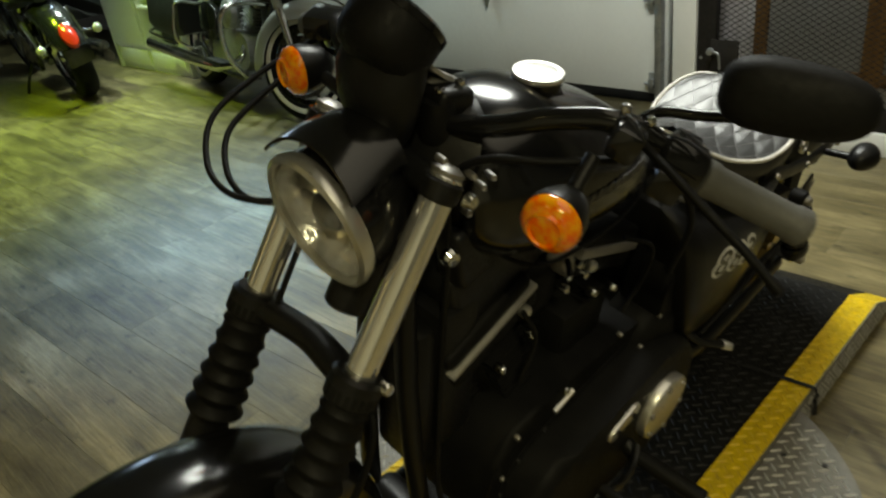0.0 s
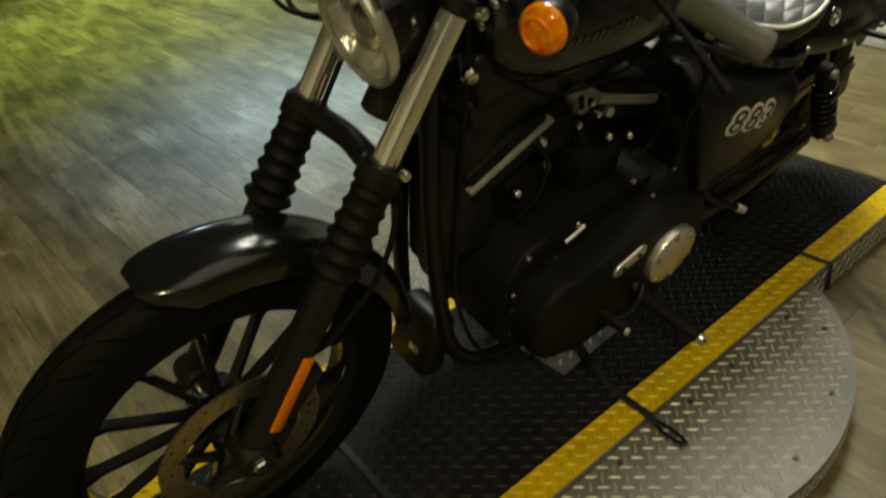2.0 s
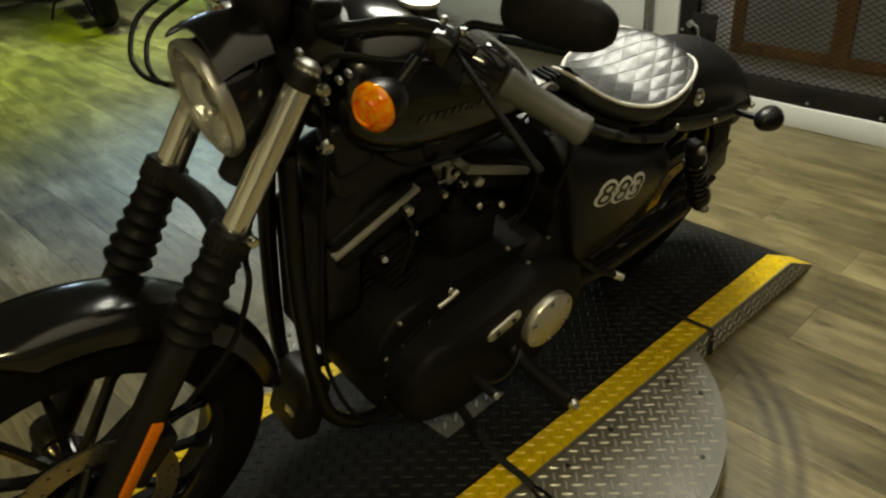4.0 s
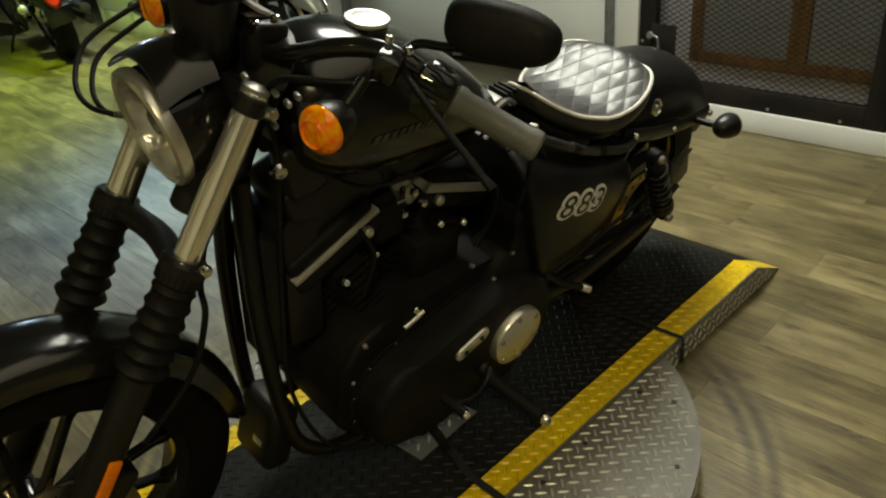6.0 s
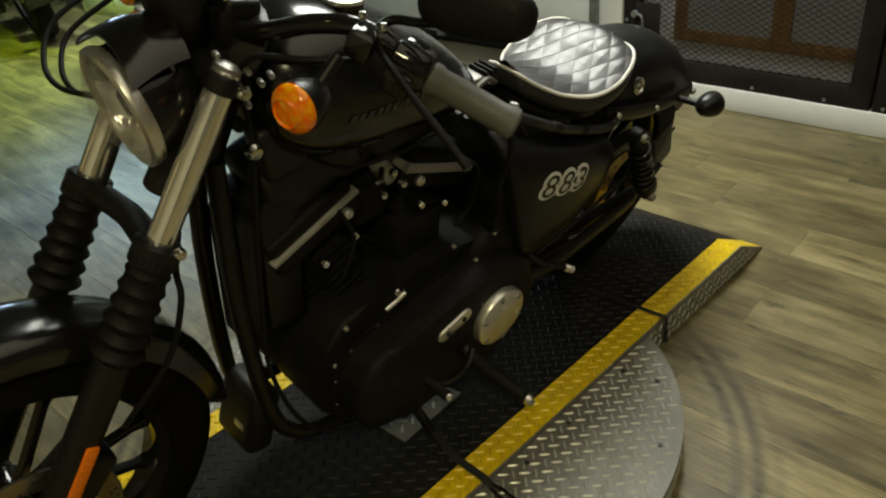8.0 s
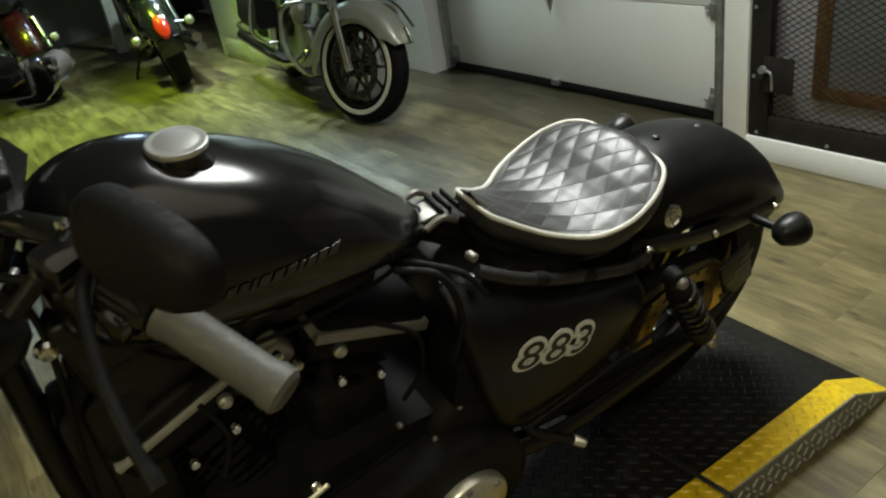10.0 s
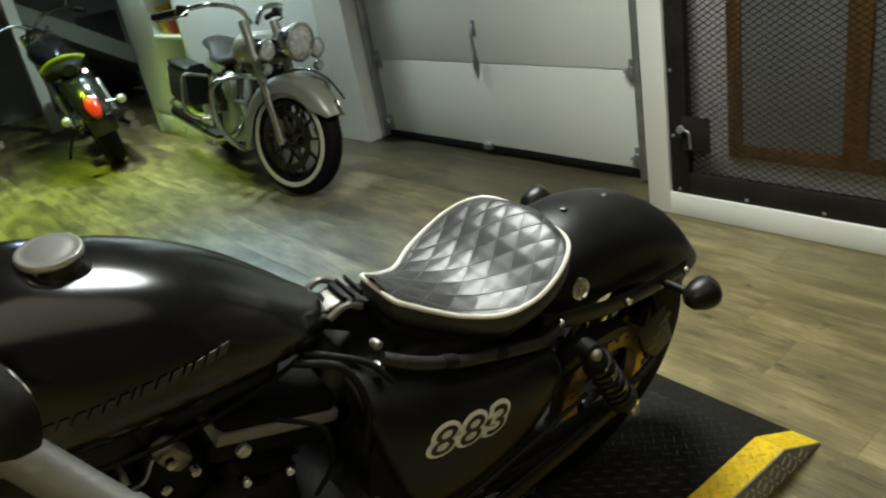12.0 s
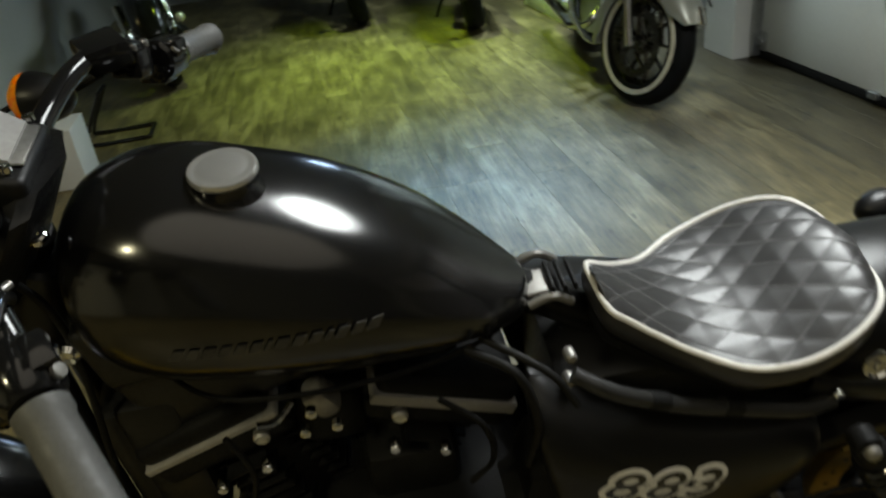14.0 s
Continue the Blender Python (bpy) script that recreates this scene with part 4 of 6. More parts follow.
# handlebar, controls, mirror, cables
for s in (-1, 1):
    bar = [(1.045, 0, 1.062), (1.045, s * 0.06, 1.063), (1.036, s * 0.12, 1.082), (1.012, s * 0.18, 1.107), (0.98, s * 0.24, 1.112), (0.94, s * 0.312, 1.072), (0.892, s * 0.4, 1.032)]
    drop = 0.048 if s < 0 else 0.0      # the bar is turned a little, its right end lower
    bar = [(x, y, z - drop * min(1.0, abs(y) / 0.3)) for x, y, z in bar]
    hb = part("handlebar", sweep(bar, 0.0128, 14), GLOSS_BLACK, bike, "black handlebar half")
    g0, g1 = Vector((0.944 - drop * 0.4, s * 0.312, 1.07 - drop)), Vector((0.886 + drop * 0.1, s * 0.413, 1.026 - drop * 0.7))
    n = (g1 - g0).length
    part("grip", one_lathe([(0.015, 0), (0.0205, 0.003), (0.0205, 0.012), (0.0185, 0.016), (0.0185, n - 0.02), (0.0205, n - 0.016), (0.0205, n - 0.004), (0.016, n), (0, n)], g0, g1 - g0, 26), GRIP_GREY, hb, "worn grey rubber grip")
    d = (g1 - g0).normalized()
    sw = bmesh.new()
    lathe(sw, [(0.0, -0.05), (0.02, -0.05), (0.0245, -0.046), (0.0255, -0.03), (0.0245, -0.006), (0.021, -0.001), (0, -0.001)], g0, d, 10, (1.0, 1.12))
    box(sw, (0.04, 0.034, 0.036), tuple(g0 - d * 0.027 + Vector((0.014, 0, -0.014))), frame_of(d), bevel=0.006)
    box(sw, (0.026, 0.022, 0.03), tuple(g0 - d * 0.03 + Vector((-0.016, 0, 0.014))), frame_of(d), bevel=0.004)
    sg = part("switch_housing", sw, GLOSS_BLACK, hb, "black switch housing")
    for k in range(3):
        part("button", one_lathe([(0.006, 0), (0.006, 0.004), (0, 0.005)], g0 - d * (0.016 + 0.014 * k) + Vector((-0.024, 0, 0.012)), (-0.8, 0, 0.5), 10), GREY_METAL, sg)
    pb = bmesh.new()
    box(pb, (0.045, 0.036, 0.034), tuple(g0 - d * 0.078 + Vector((0.014, 0, 0.008))), frame_of(d), bevel=0.007)
    if s < 0:
        box(pb, (0.055, 0.062, 0.034), tuple(g0 - d * 0.09 + Vector((0.035, 0, 0.03))), pose(0, 0, 0, 0, 0, 30), bevel=0.006)
    perch = part("lever_perch", pb, GLOSS_BLACK, hb, "gloss black lever perch")
    for k in (0.064, 0.092):
        part("perch_bolt", one_lathe([(0.0055, 0), (0.0055, 0.006), (0.004, 0.008), (0, 0.008)], g0 - d * k + Vector((-0.002, 0, 0.026)), (0, 0, 1), 10), CHROME, perch)
    lv = [(0.982, 0.262, 1.1), (0.995, 0.3, 1.094), (1.003, 0.355, 1.074), (1.003, 0.4, 1.052), (0.998, 0.438, 1.026)]
    if s > 0:
        part("lever", sweep(lv, 0.0062, 12, radii=lambda f: 0.0062 if f < 0.93 else 0.008, flat=0.75), RUBBER, hb, "black hand lever")
    if s > 0:
        part("mirror_stem", sweep([(0.965, 0.24, 1.11), (0.958, 0.262, 1.128), (0.95, 0.30, 1.136), (0.945, 0.35, 1.152)], 0.006, 10), GLOSS_BLACK, hb, "black mirror stem")
part("bar_riser", one_lathe([(0, 0), (0.021, 0), (0.023, 0.006), (0.021, 0.05), (0, 0.052)], (1.05, 0.04, 1.04), (0, 0, 1), 20), PLASTIC_BLACK, bike, "black handlebar riser")
part("bar_riser", one_lathe([(0, 0), (0.021, 0), (0.023, 0.006), (0.021, 0.05), (0, 0.052)], (1.05, -0.04, 1.04), (0, 0, 1), 20), PLASTIC_BLACK, bike, "black handlebar riser")
clamp = one_box((0.056, 0.11, 0.034), (1.035, 0.005, 1.082), Matrix.Rotation(-0.25, 4, "Y"), bevel=0.009, segs=3)
part("clamp_plate", one_box((0.05, 0.07, 0.004), (1.033, 0.0, 1.1015), Matrix.Rotation(-0.25, 4, "Y"), bevel=0.002), GREY_METAL, bike, "silver plate on the handlebar clamp")
cl = part("riser_clamp", clamp, PLASTIC_BLACK, bike, "black handlebar clamp")
for y in (-0.045, 0.045):
    for x in (1.026, 1.058):
        part("clamp_bolt", one_lathe([(0.006, 0), (0.006, 0.006), (0.0035, 0.007), (0.003, 0.003), (0, 0.003)], (x - 0.005, y, 1.098), (0, 0, 1), 12), CHROME, cl)
speedo = part("speedometer", one_lathe([(0, -0.042), (0.03, -0.041), (0.045, -0.034), (0.0525, -0.02), (0.0545, 0.0), (0.0545, 0.02), (0.05, 0.025), (0.047, 0.02), (0, 0.019)], (1.09, 0.006, 1.165), (-0.75, 0, 0.66), 36), RUBBER, bike, "round black speedometer housing")
part("speedo_mount", loft([[Vector((x + 0.035 * math.cos(t) * d, w * math.sin(t), z)) for t in np.linspace(0, 2 * math.pi, 20, endpoint=False)] for x, z, w, d in ((1.09, 1.155, 0.055, 1.0), (1.1, 1.125, 0.062, 1.05), (1.105, 1.09, 0.058, 0.9), (1.105, 1.06, 0.048, 0.7), (1.1, 1.035, 0.03, 0.5))]), PLASTIC_BLACK, speedo, "black plastic instrument mount")
part("bezel", ring_lathe([(0.048, 0.018), (0.0555, 0.016), (0.0555, 0.024), (0.05, 0.028)], (1.09, 0.006, 1.165), (-0.75, 0, 0.66), 40), GLOSS_BLACK, speedo)
part("speedo_bracket", loft([[Vector((x, y * w, z)) for y in (-1, 1)] + [Vector((x, y * w, z - 0.006)) for y in (1, -1)] for x, z, w in ((1.02, 1.103, 0.035), (1.04, 1.115, 0.04), (1.06, 1.133, 0.03), (1.068, 1.15, 0.02))]), STRIP_GREY, speedo, "silver bracket")
# left mirror: an oval shell seen from behind
MC, MN = Vector((0.943, 0.379, 1.181)), Vector((0.86, 0.34, 0.25)).normalized()
side = Vector((0, 0, 1)).cross(MN).normalized()
upv = MN.cross(side)
rings = []
for dep, sc in ((-0.006, 0.93), (-0.004, 1.0), (0.006, 1.0), (0.016, 0.93), (0.023, 0.75), (0.027, 0.45), (0.028, 0.1)):
    rings.append([MC + MN * dep + side * sc * 0.068 * math.copysign(abs(math.cos(t)) ** 0.72, math.cos(t)) + upv * sc * (0.0335 - 0.004 * math.cos(t)) * math.copysign(abs(math.sin(t)) ** 0.72, math.sin(t)) for t in np.linspace(0, 2 * math.pi, 36, endpoint=False)])
mir = part("mirror", loft(rings), RUBBER, bike, "black oval rear-view mirror")
part("mirror_glass", loft([[MC + MN * dp + side * 0.061 * math.copysign(abs(math.cos(t)) ** 0.72, math.cos(t)) + upv * 0.028 * math.copysign(abs(math.sin(t)) ** 0.72, math.sin(t)) for t in np.linspace(0, 2 * math.pi, 36, endpoint=False)] for dp in (-0.0075, -0.006)]), CHROME, mir, "mirror glass")
for pts, r in (
    ([(1.0, -0.25, 1.05), (1.09, -0.262, 1.022), (1.172, -0.252, 0.992), (1.215, -0.205, 0.96), (1.222, -0.152, 0.946), (1.198, -0.108, 0.944), (1.15, -0.1, 0.935), (1.09, -0.07, 0.92)], 0.0042),
    ([(1.0, -0.235, 1.045), (1.08, -0.24, 1.012), (1.16, -0.232, 0.979), (1.198, -0.19, 0.951), (1.205, -0.142, 0.937), (1.183, -0.106, 0.936), (1.13, -0.098, 0.925), (1.08, -0.07, 0.91)], 0.0042),
    ([(0.99, 0.24, 1.075), (1.04, 0.2, 1.075), (1.075, 0.13, 1.06), (1.06, 0.07, 0.99), (1.045, 0.06, 0.88), (1.075, 0.085, 0.62), (1.08, 0.1, 0.42), (1.02, 0.13, 0.24), (0.9, 0.17, 0.19), (0.79, 0.19, 0.235)], 0.0046),
    ([fork_at(0.78, -0.062), fork_at(0.66, -0.064), fork_at(0.54, -0.062)], 0.0042),
    ([fork_at(0.53, 0.075) + Vector((-0.05, 0, 0)), fork_at(0.47, 0.09) + Vector((-0.06, 0, 0)), fork_at(0.42, 0.1) + Vector((-0.075, 0.012, 0)), fork_at(0.3, 0.1) + Vector((-0.1, 0.01, 0)), fork_at(0.17, 0.09) + Vector((-0.085, 0, 0))], 0.005),
    ([(0.62, 0.1, 0.8), (0.57, 0.14, 0.79), (0.55, 0.16, 0.72), (0.56, 0.15, 0.62)], 0.006),
    ([(0.60, 0.08, 0.795), (0.53, 0.13, 0.77), (0.5, 0.155, 0.73)], 0.005),
    ([(0.66, 0.1, 0.72), (0.61, 0.13, 0.69), (0.6, 0.12, 0.6), (0.63, 0.11, 0.54)], 0.0042),
    ([(0.92, 0.1, 0.72), (0.9, 0.115, 0.66), (0.92, 0.11, 0.58)], 0.0042),
):
    part("cable", sweep(pts, r, 10), RUBBER, bike, "black control cable")

# --- tank ---
def tank_ring(x, zb, zt, hw, n=64):
    ring = []
    zc = zb + (zt - zb) * 0.42
    for k in range(n):
        t = 2 * math.pi * k / n
        c, s = math.cos(t), math.sin(t)
        y = hw * math.copysign(abs(c) ** (0.88 if s >= 0 else 0.62), c)
        if s >= 0:
            # a pressed line parts the crown from the side panel
            fold = min(1.0, max(0.0, (s - 0.36) / 0.1))
            y *= 1 - 0.06 * fold * (1 - s)
            z = zc + (zt - zc) * s ** 0.92
        else:
            y *= 1 - 0.18 * s ** 2
            z = zc + (zc - zb) * -(abs(s) ** 0.75)
        ring.append(Vector((x, y, z)))
    return ring


TANK = [(1.03, 0.885, 0.965, 0.045), (1.02, 0.865, 1.003, 0.085), (0.99, 0.838, 1.033, 0.112), (0.94, 0.815, 1.049, 0.13), (0.88, 0.806, 1.045, 0.137), (0.82, 0.803, 1.0235, 0.139), (0.76, 0.8, 0.9985, 0.137),
        (0.7, 0.796, 0.965, 0.128), (0.64, 0.791, 0.9205, 0.114), (0.59, 0.785, 0.873, 0.093), (0.555, 0.78, 0.838, 0.067), (0.535, 0.78, 0.82, 0.045), (0.526, 0.79, 0.812, 0.022)]
cols = [smooth_path([(row[0], row[j], 0) for row in TANK], 4) for j in (1, 2, 3)]
rings = [tank_ring(a.x, a.y, b.y, max(0.012, c.y)) for a, b, c in zip(*cols)]
tank = part("fuel_tank", loft(rings), TANK_BLACK, bike, "matt black teardrop fuel tank", angle=60)
part("tank_seam", sweep([(0.99, 0.05, 0.862), (0.92, 0.105, 0.812), (0.82, 0.12, 0.8), (0.7, 0.112, 0.796), (0.6, 0.082, 0.79), (0.545, 0.04, 0.79)], 0.0035, 8), RUBBER, tank)
cap_at = Vector((0.84, 0.018, 1.024))
cap = part("fuel_cap", one_lathe([(0, 0.0258), (0.008, 0.0257), (0.016, 0.0253), (0.024, 0.0246), (0.03, 0.0236), (0.032, 0.0243), (0.035, 0.0236), (0.036, 0.0215), (0.036, 0.018), (0.035, 0.016), (0.033, 0.015)], cap_at, (-0.05, 0, 1), 44), CAP_SILVER, tank, "brushed silver fuel cap")
part("cap_skirt", one_lathe([(0.0335, 0.0155), (0.0335, 0.002), (0.038, -0.006), (0.042, -0.016), (0, -0.016)], cap_at, (-0.05, 0, 1), 40), GLOSS_BLACK, cap)
# tank emblem, as plain slanted bars along the side
widths = [10, 9, 10, 9, 9, 9, 4, 11, 10, 10, 5, 10, 10, 11]
span = sum(widths) + 4.5 * len(widths)
at = 0.0
for w in widths:
    f0, f1 = at / span, (at + w) / span
    at += w + 4.5
    def tp(f, up):
        x = 0.925 - 0.218 * f - 0.008 * up
        z = 0.906 - 0.008 * f + 0.012 * up
        i = next(k for k in range(len(rings) - 1) if rings[k + 1][0].x <= x)
        ya = [max((p.y for p in rings[q] if abs(p.z - z) < 0.02), default=0.1) for q in (i, i + 1)]
        g = (rings[i][0].x - x) / max(1e-6, rings[i][0].x - rings[i + 1][0].x)
        return Vector((x, ya[0] + (ya[1] - ya[0]) * g + 0.0012, z))
    quad = [tp(f0, 0), tp(f1, 0), tp(f1, 1), tp(f0, 1)]
    bm = bmesh.new()
    bm.faces.new([bm.verts.new(p) for p in quad])
    ext = bmesh.ops.extrude_face_region(bm, geom=list(bm.faces))
    bmesh.ops.translate(bm, verts=[v for v in ext["geom"] if isinstance(v, bmesh.types.BMVert)], vec=(0, 0.0012, 0))
    part("emblem_bar", bm, DECAL_GREY, tank, smooth=False)

# --- frame ---
for s in (-1, 1):
    part("down_tube", sweep([(1.095, s * 0.03, 0.86), (1.1, s * 0.045, 0.62), (1.085, s * 0.065, 0.35), (1.05, s * 0.085, 0.22), (0.93, s * 0.1, 0.165), (0.6, s * 0.105, 0.16), (0.4, s * 0.11, 0.2), (0.36, s * 0.115, 0.33)], 0.0165, 12), FENDER_BLACK, bike, "black frame down tube")
    part("seat_rail", sweep(([(0.5, 0.13, 0.757), (0.46, 0.149, 0.738), (0.42, 0.153, 0.716), (0.36, 0.154, 0.686)] if s > 0 else [(0.34, -0.1, 0.66)]) + [(0.28, s * 0.153, 0.654), (0.2, s * 0.152, 0.627), (0.15, s * 0.144, 0.622)], 0.0108, 14), RAIL_GREY, bike, "satin grey-black seat rail tube")
    for x, z in ((0.4, 0.706), (0.3, 0.662)) if s > 0 else ():
        part("rail_band", rod((x + 0.014, s * 0.1525, z + 0.007), (x - 0.014, s * 0.1525, z - 0.007), 0.0122, 14), RUBBER, bike)
    part("fender_strut", sweep([(0.18, s * 0.13, 0.642), (0.145, s * 0.138, 0.634), (0.06, s * 0.141, 0.61), (-0.03, s * 0.142, 0.591), (-0.12, s * 0.141, 0.58), (-0.215, s * 0.136, 0.573)], 0.019, 10, flat=0.32, up=(0, 1, 0)), FENDER_BLACK, bike, "black fender strut")
    for x, z in ((-0.208, 0.577), (-0.03, 0.592), (0.149, 0.638)):
        part("strut_bolt", one_lathe([(0.0085, 0), (0.0085, 0.005), (0.006, 0.008), (0, 0.008)], (x, s * 0.146, z), (0, s, 0), 14), CHROME, bike)
part("backbone", sweep([(1.03, 0, 0.9), (0.8, 0, 0.83), (0.62, 0, 0.81), (0.52, 0, 0.775), (0.42, 0, 0.70)], 0.028, 14), FENDER_BLACK, bike)
part("steering_head", rod((1.055, 0, 0.965), (1.11, 0, 0.85), 0.038, 20), FENDER_BLACK, bike)
for y in (-0.04, 0.04):
    part("seat_spring_clip", sweep([(0.53, y, 0.79), (0.5, y, 0.80), (0.475, y, 0.785)], 0.006, 8), GREY_METAL, bike)
part("seat_bracket", one_box((0.05, 0.06, 0.008), (0.5, 0.0, 0.785), Matrix.Rotation(0.3, 4, "Y"), bevel=0.003), PLASTIC_BLACK, bike, "dark seat mounting bracket")
part("tank_tab", one_box((0.036, 0.04, 0.006), (0.52, 0.012, 0.8), Matrix.Rotation(0.1, 4, "Y"), bevel=0.002), STRIP_GREY, bike, "bare bright tank mounting tab")
for x in (0.47, 0.484, 0.498):
    part("tab_band", one_box((0.005, 0.05, 0.012), (x, 0.014, 0.808), Matrix.Rotation(0.1, 4, "Y"), bevel=0.002), RUBBER, bike)

for z in (0.776, 0.732):
    part("frame_bolt", one_lathe([(0, 0.007), (0.005, 0.007), (0.0075, 0.004), (0.0075, -0.01)], (0.5, 0.118, z), (0, 1, 0.2), 12), GREY_METAL, bike, "bright frame bolt behind the tank")
part("coil_pack", one_box((0.2, 0.12, 0.13), (0.93, 0.0, 0.78), Matrix.Rotation(0.3, 4, "Y"), bevel=0.02, segs=3), PLASTIC_BLACK, bike, "black ignition coil housing")
part("oil_cooler", one_box((0.08, 0.13, 0.28), (1.012, 0.0, 0.62), bevel=0.015, segs=2), PLASTIC_BLACK, bike, "black oil cooler before the front cylinder")
part("neck_bolt_ring", ring_lathe([(0.005, 0.0), (0.011, 0.0), (0.011, 0.006), (0.009, 0.008), (0.005, 0.008)], (1.024, 0.05, 1.021), (0, 0.2, 1), 22), CHROME, bike, "bright ring bolt by the tank")
part("neck_shield", one_box((0.045, 0.1, 0.3), (1.062, 0.0, 0.585), bevel=0.015, segs=2), PLASTIC_BLACK, bike, "black shield behind the down tubes")
part("wiring_tray", one_box((0.36, 0.11, 0.07), (0.8, 0.0, 0.772), bevel=0.02, segs=3), PLASTIC_BLACK, bike, "black electrics tray under the tank")
part("breather_box", one_box((0.13, 0.17, 0.11), (0.705, 0.0, 0.535), bevel=0.02, segs=2), ENGINE_BLACK, bike, "black cast breather housing")
# made oversize so that no light leaks through between the cylinders
part("intake", one_box((0.1, 0.16, 0.12), (0.8, -0.03, 0.65), bevel=0.03, segs=3), ENGINE_BLACK, bike, "black intake between the cylinders, enlarged to block stray light")
part("battery_box", one_box((0.26, 0.2, 0.26), (0.38, 0.0, 0.57), bevel=0.02, segs=2), PLASTIC_BLACK, bike)

# --- seat ---
SEAT_DY = 0.03                           # the seat sits a little to the left of the tank's middle line
SEAT_ROWS = [(0.101, 0.02, 0.777), (0.11, 0.066, 0.783), (0.128, 0.099, 0.786), (0.155, 0.121, 0.781), (0.193, 0.135, 0.768), (0.241, 0.137, 0.751), (0.296, 0.122, 0.742), (0.349, 0.087, 0.748), (0.391, 0.065, 0.768), (0.421, 0.052, 0.787), (0.442, 0.043, 0.802), (0.449, 0.016, 0.809)]
fine_rows = smooth_path([(x, w, z) for x, w, z in SEAT_ROWS], 6)
SX, SW, SZ = [p.x for p in fine_rows], [p.y for p in fine_rows], [p.z for p in fine_rows]


def seat_width(x):
    return float(np.interp(x, SX, SW))


def seat_z(x):
    return float(np.interp(x, SX, SZ))


def seat_top(x, y, quilt=True):
    w = seat_width(x)
    f = max(0.0, 1 - (y / w) ** 2) if w > 0.003 else 0
    dome = 0.016 * f - 0.01 * f * math.exp(-((x - 0.28) / 0.1) ** 2)
    h = 0.0
    if quilt:
        p, q = (x * 0.66 + y) / 0.043, (x * 0.66 - y) / 0.043
        g = min(abs(p - round(p)), abs(q - round(q)))
        h = 0.0017 * (min(1.0, g / 0.45)) ** 0.7 * min(1.0, f * 4)
    return seat_z(x) + dome + h


bm = bmesh.new()
NX, NY = 190, 95
grid = []
for i in range(NX + 1):
    x = SX[0] + (SX[-1] - SX[0]) * (0.5 - 0.5 * math.cos(math.pi * i / NX))
    w = seat_width(x)
    grid.append([bm.verts.new((x, w * t, seat_top(x, w * t))) for t in np.linspace(-1, 1, NY)])
for a, b in zip(grid, grid[1:]):
    for j in range(NY - 1):
        bm.faces.new((a[j], a[j + 1], b[j + 1], b[j]))
seat = part("seat", bm, LEATHER, bike, "black quilted leather solo seat", angle=80)
rim_pts = [tuple(p) for p in fine_rows[1:-1:2]]
loop = rim_pts + [(x, -y, z) for x, y, z in rim_pts[::-1]]
part("piping", sweep(loop, 0.0042, 8, steps=4, closed=True), PIPING, seat, "white edge piping")
# side band under the piping
ring_rows = []
for dz, grow in ((-0.002, 1.0), (-0.014, 1.035), (-0.03, 1.03), (-0.043, 0.97), (-0.047, 0.9)):
    ring_rows.append([Vector((0.2 + (x - 0.2) * (1 + (grow - 1) * 0.7), y * grow, z + dz)) for x, y, z in loop])
part("side_band", loft(ring_rows, cap=False), LEATHER, seat, "black leather side band", angle=70)
for fam in (1, -1):
    for k in range(-6, 18):
        run = []
        for x in np.linspace(SX[0] + 0.004, SX[-1] - 0.004, 150):
            y = fam * (k * 0.043 - x * 0.66)
            if abs(y) < seat_width(x) - 0.004:
                run.append((x, y, seat_top(x, y) + 0.0005))
        if len(run) > 6:
            part("stitching", sweep(run[::3] + [run[-1]], 0.0007, 5, steps=2), STITCH, seat)
for s in (-1, 1):
    con = part("concho", one_lathe([(0, 0.006), (0.006, 0.007), (0.0075, 0.0035), (0.014, 0.003), (0.0165, 0.006), (0.0195, 0.004), (0.0195, 0)], (0.137, (0.168 if s > 0 else -0.148) - SEAT_DY, 0.718 if s > 0 else 0.7), (0.05, s, 0.25), 26), CHROME, seat, "round chrome concho")
part("seat_pan", loft([[Vector((x, y * g, z - 0.048 - d)) for x, y, z in loop] for d, g in ((0.0, 0.9), (0.012, 0.88), (0.02, 0.7))]), PLASTIC_BLACK, seat)

seat.matrix_basis = pose(0, SEAT_DY - 0.004, 0, 0, 0, 1.8)

# --- rear end ---
rw = wheel("rear_wheel", AX_R, RR, 0.212, 0.077, 13, bike, GLOSS_BLACK, GLOSS_BLACK, disc_side=0, tyre_label="black rear tyre", tread=False)
part("rear_pulley", ring_lathe([(0.09, 0.088), (0.135, 0.088), (0.138, 0.1), (0.135, 0.112), (0.09, 0.112)], AX_R, (0, 1, 0), 56), BRASS_DISC, rw, "gold tinted drive pulley")
vs, fs = [], []
for k in range(22):
    a = 2 * math.pi * k / 22
    p = AX_R + Vector((0.113 * math.cos(a), 0.1126, 0.113 * math.sin(a)))
    n = len(vs)
    vs += [tuple(p + Vector((0.0055 * math.cos(j * math.pi / 4), 0, 0.0055 * math.sin(j * math.pi / 4)))) for j in range(8)]
    fs.append(tuple(range(n, n + 8)))
tagged(raw("pulley_hole", vs, fs, UNDERLAY, rw), kind="stuff")
part("rear_axle", rod(AX_R - Vector((0, 0.19, 0)), AX_R + Vector((0, 0.19, 0)), 0.0125), CHROME, bike)
part("rear_fender", arched_fender(AX_R + Vector((0.04, 0, 0.0)), 0.40, 0.118, 58, 153, 0.135, n=34), FENDER_BLACK, bike, "satin black bobbed rear fender")
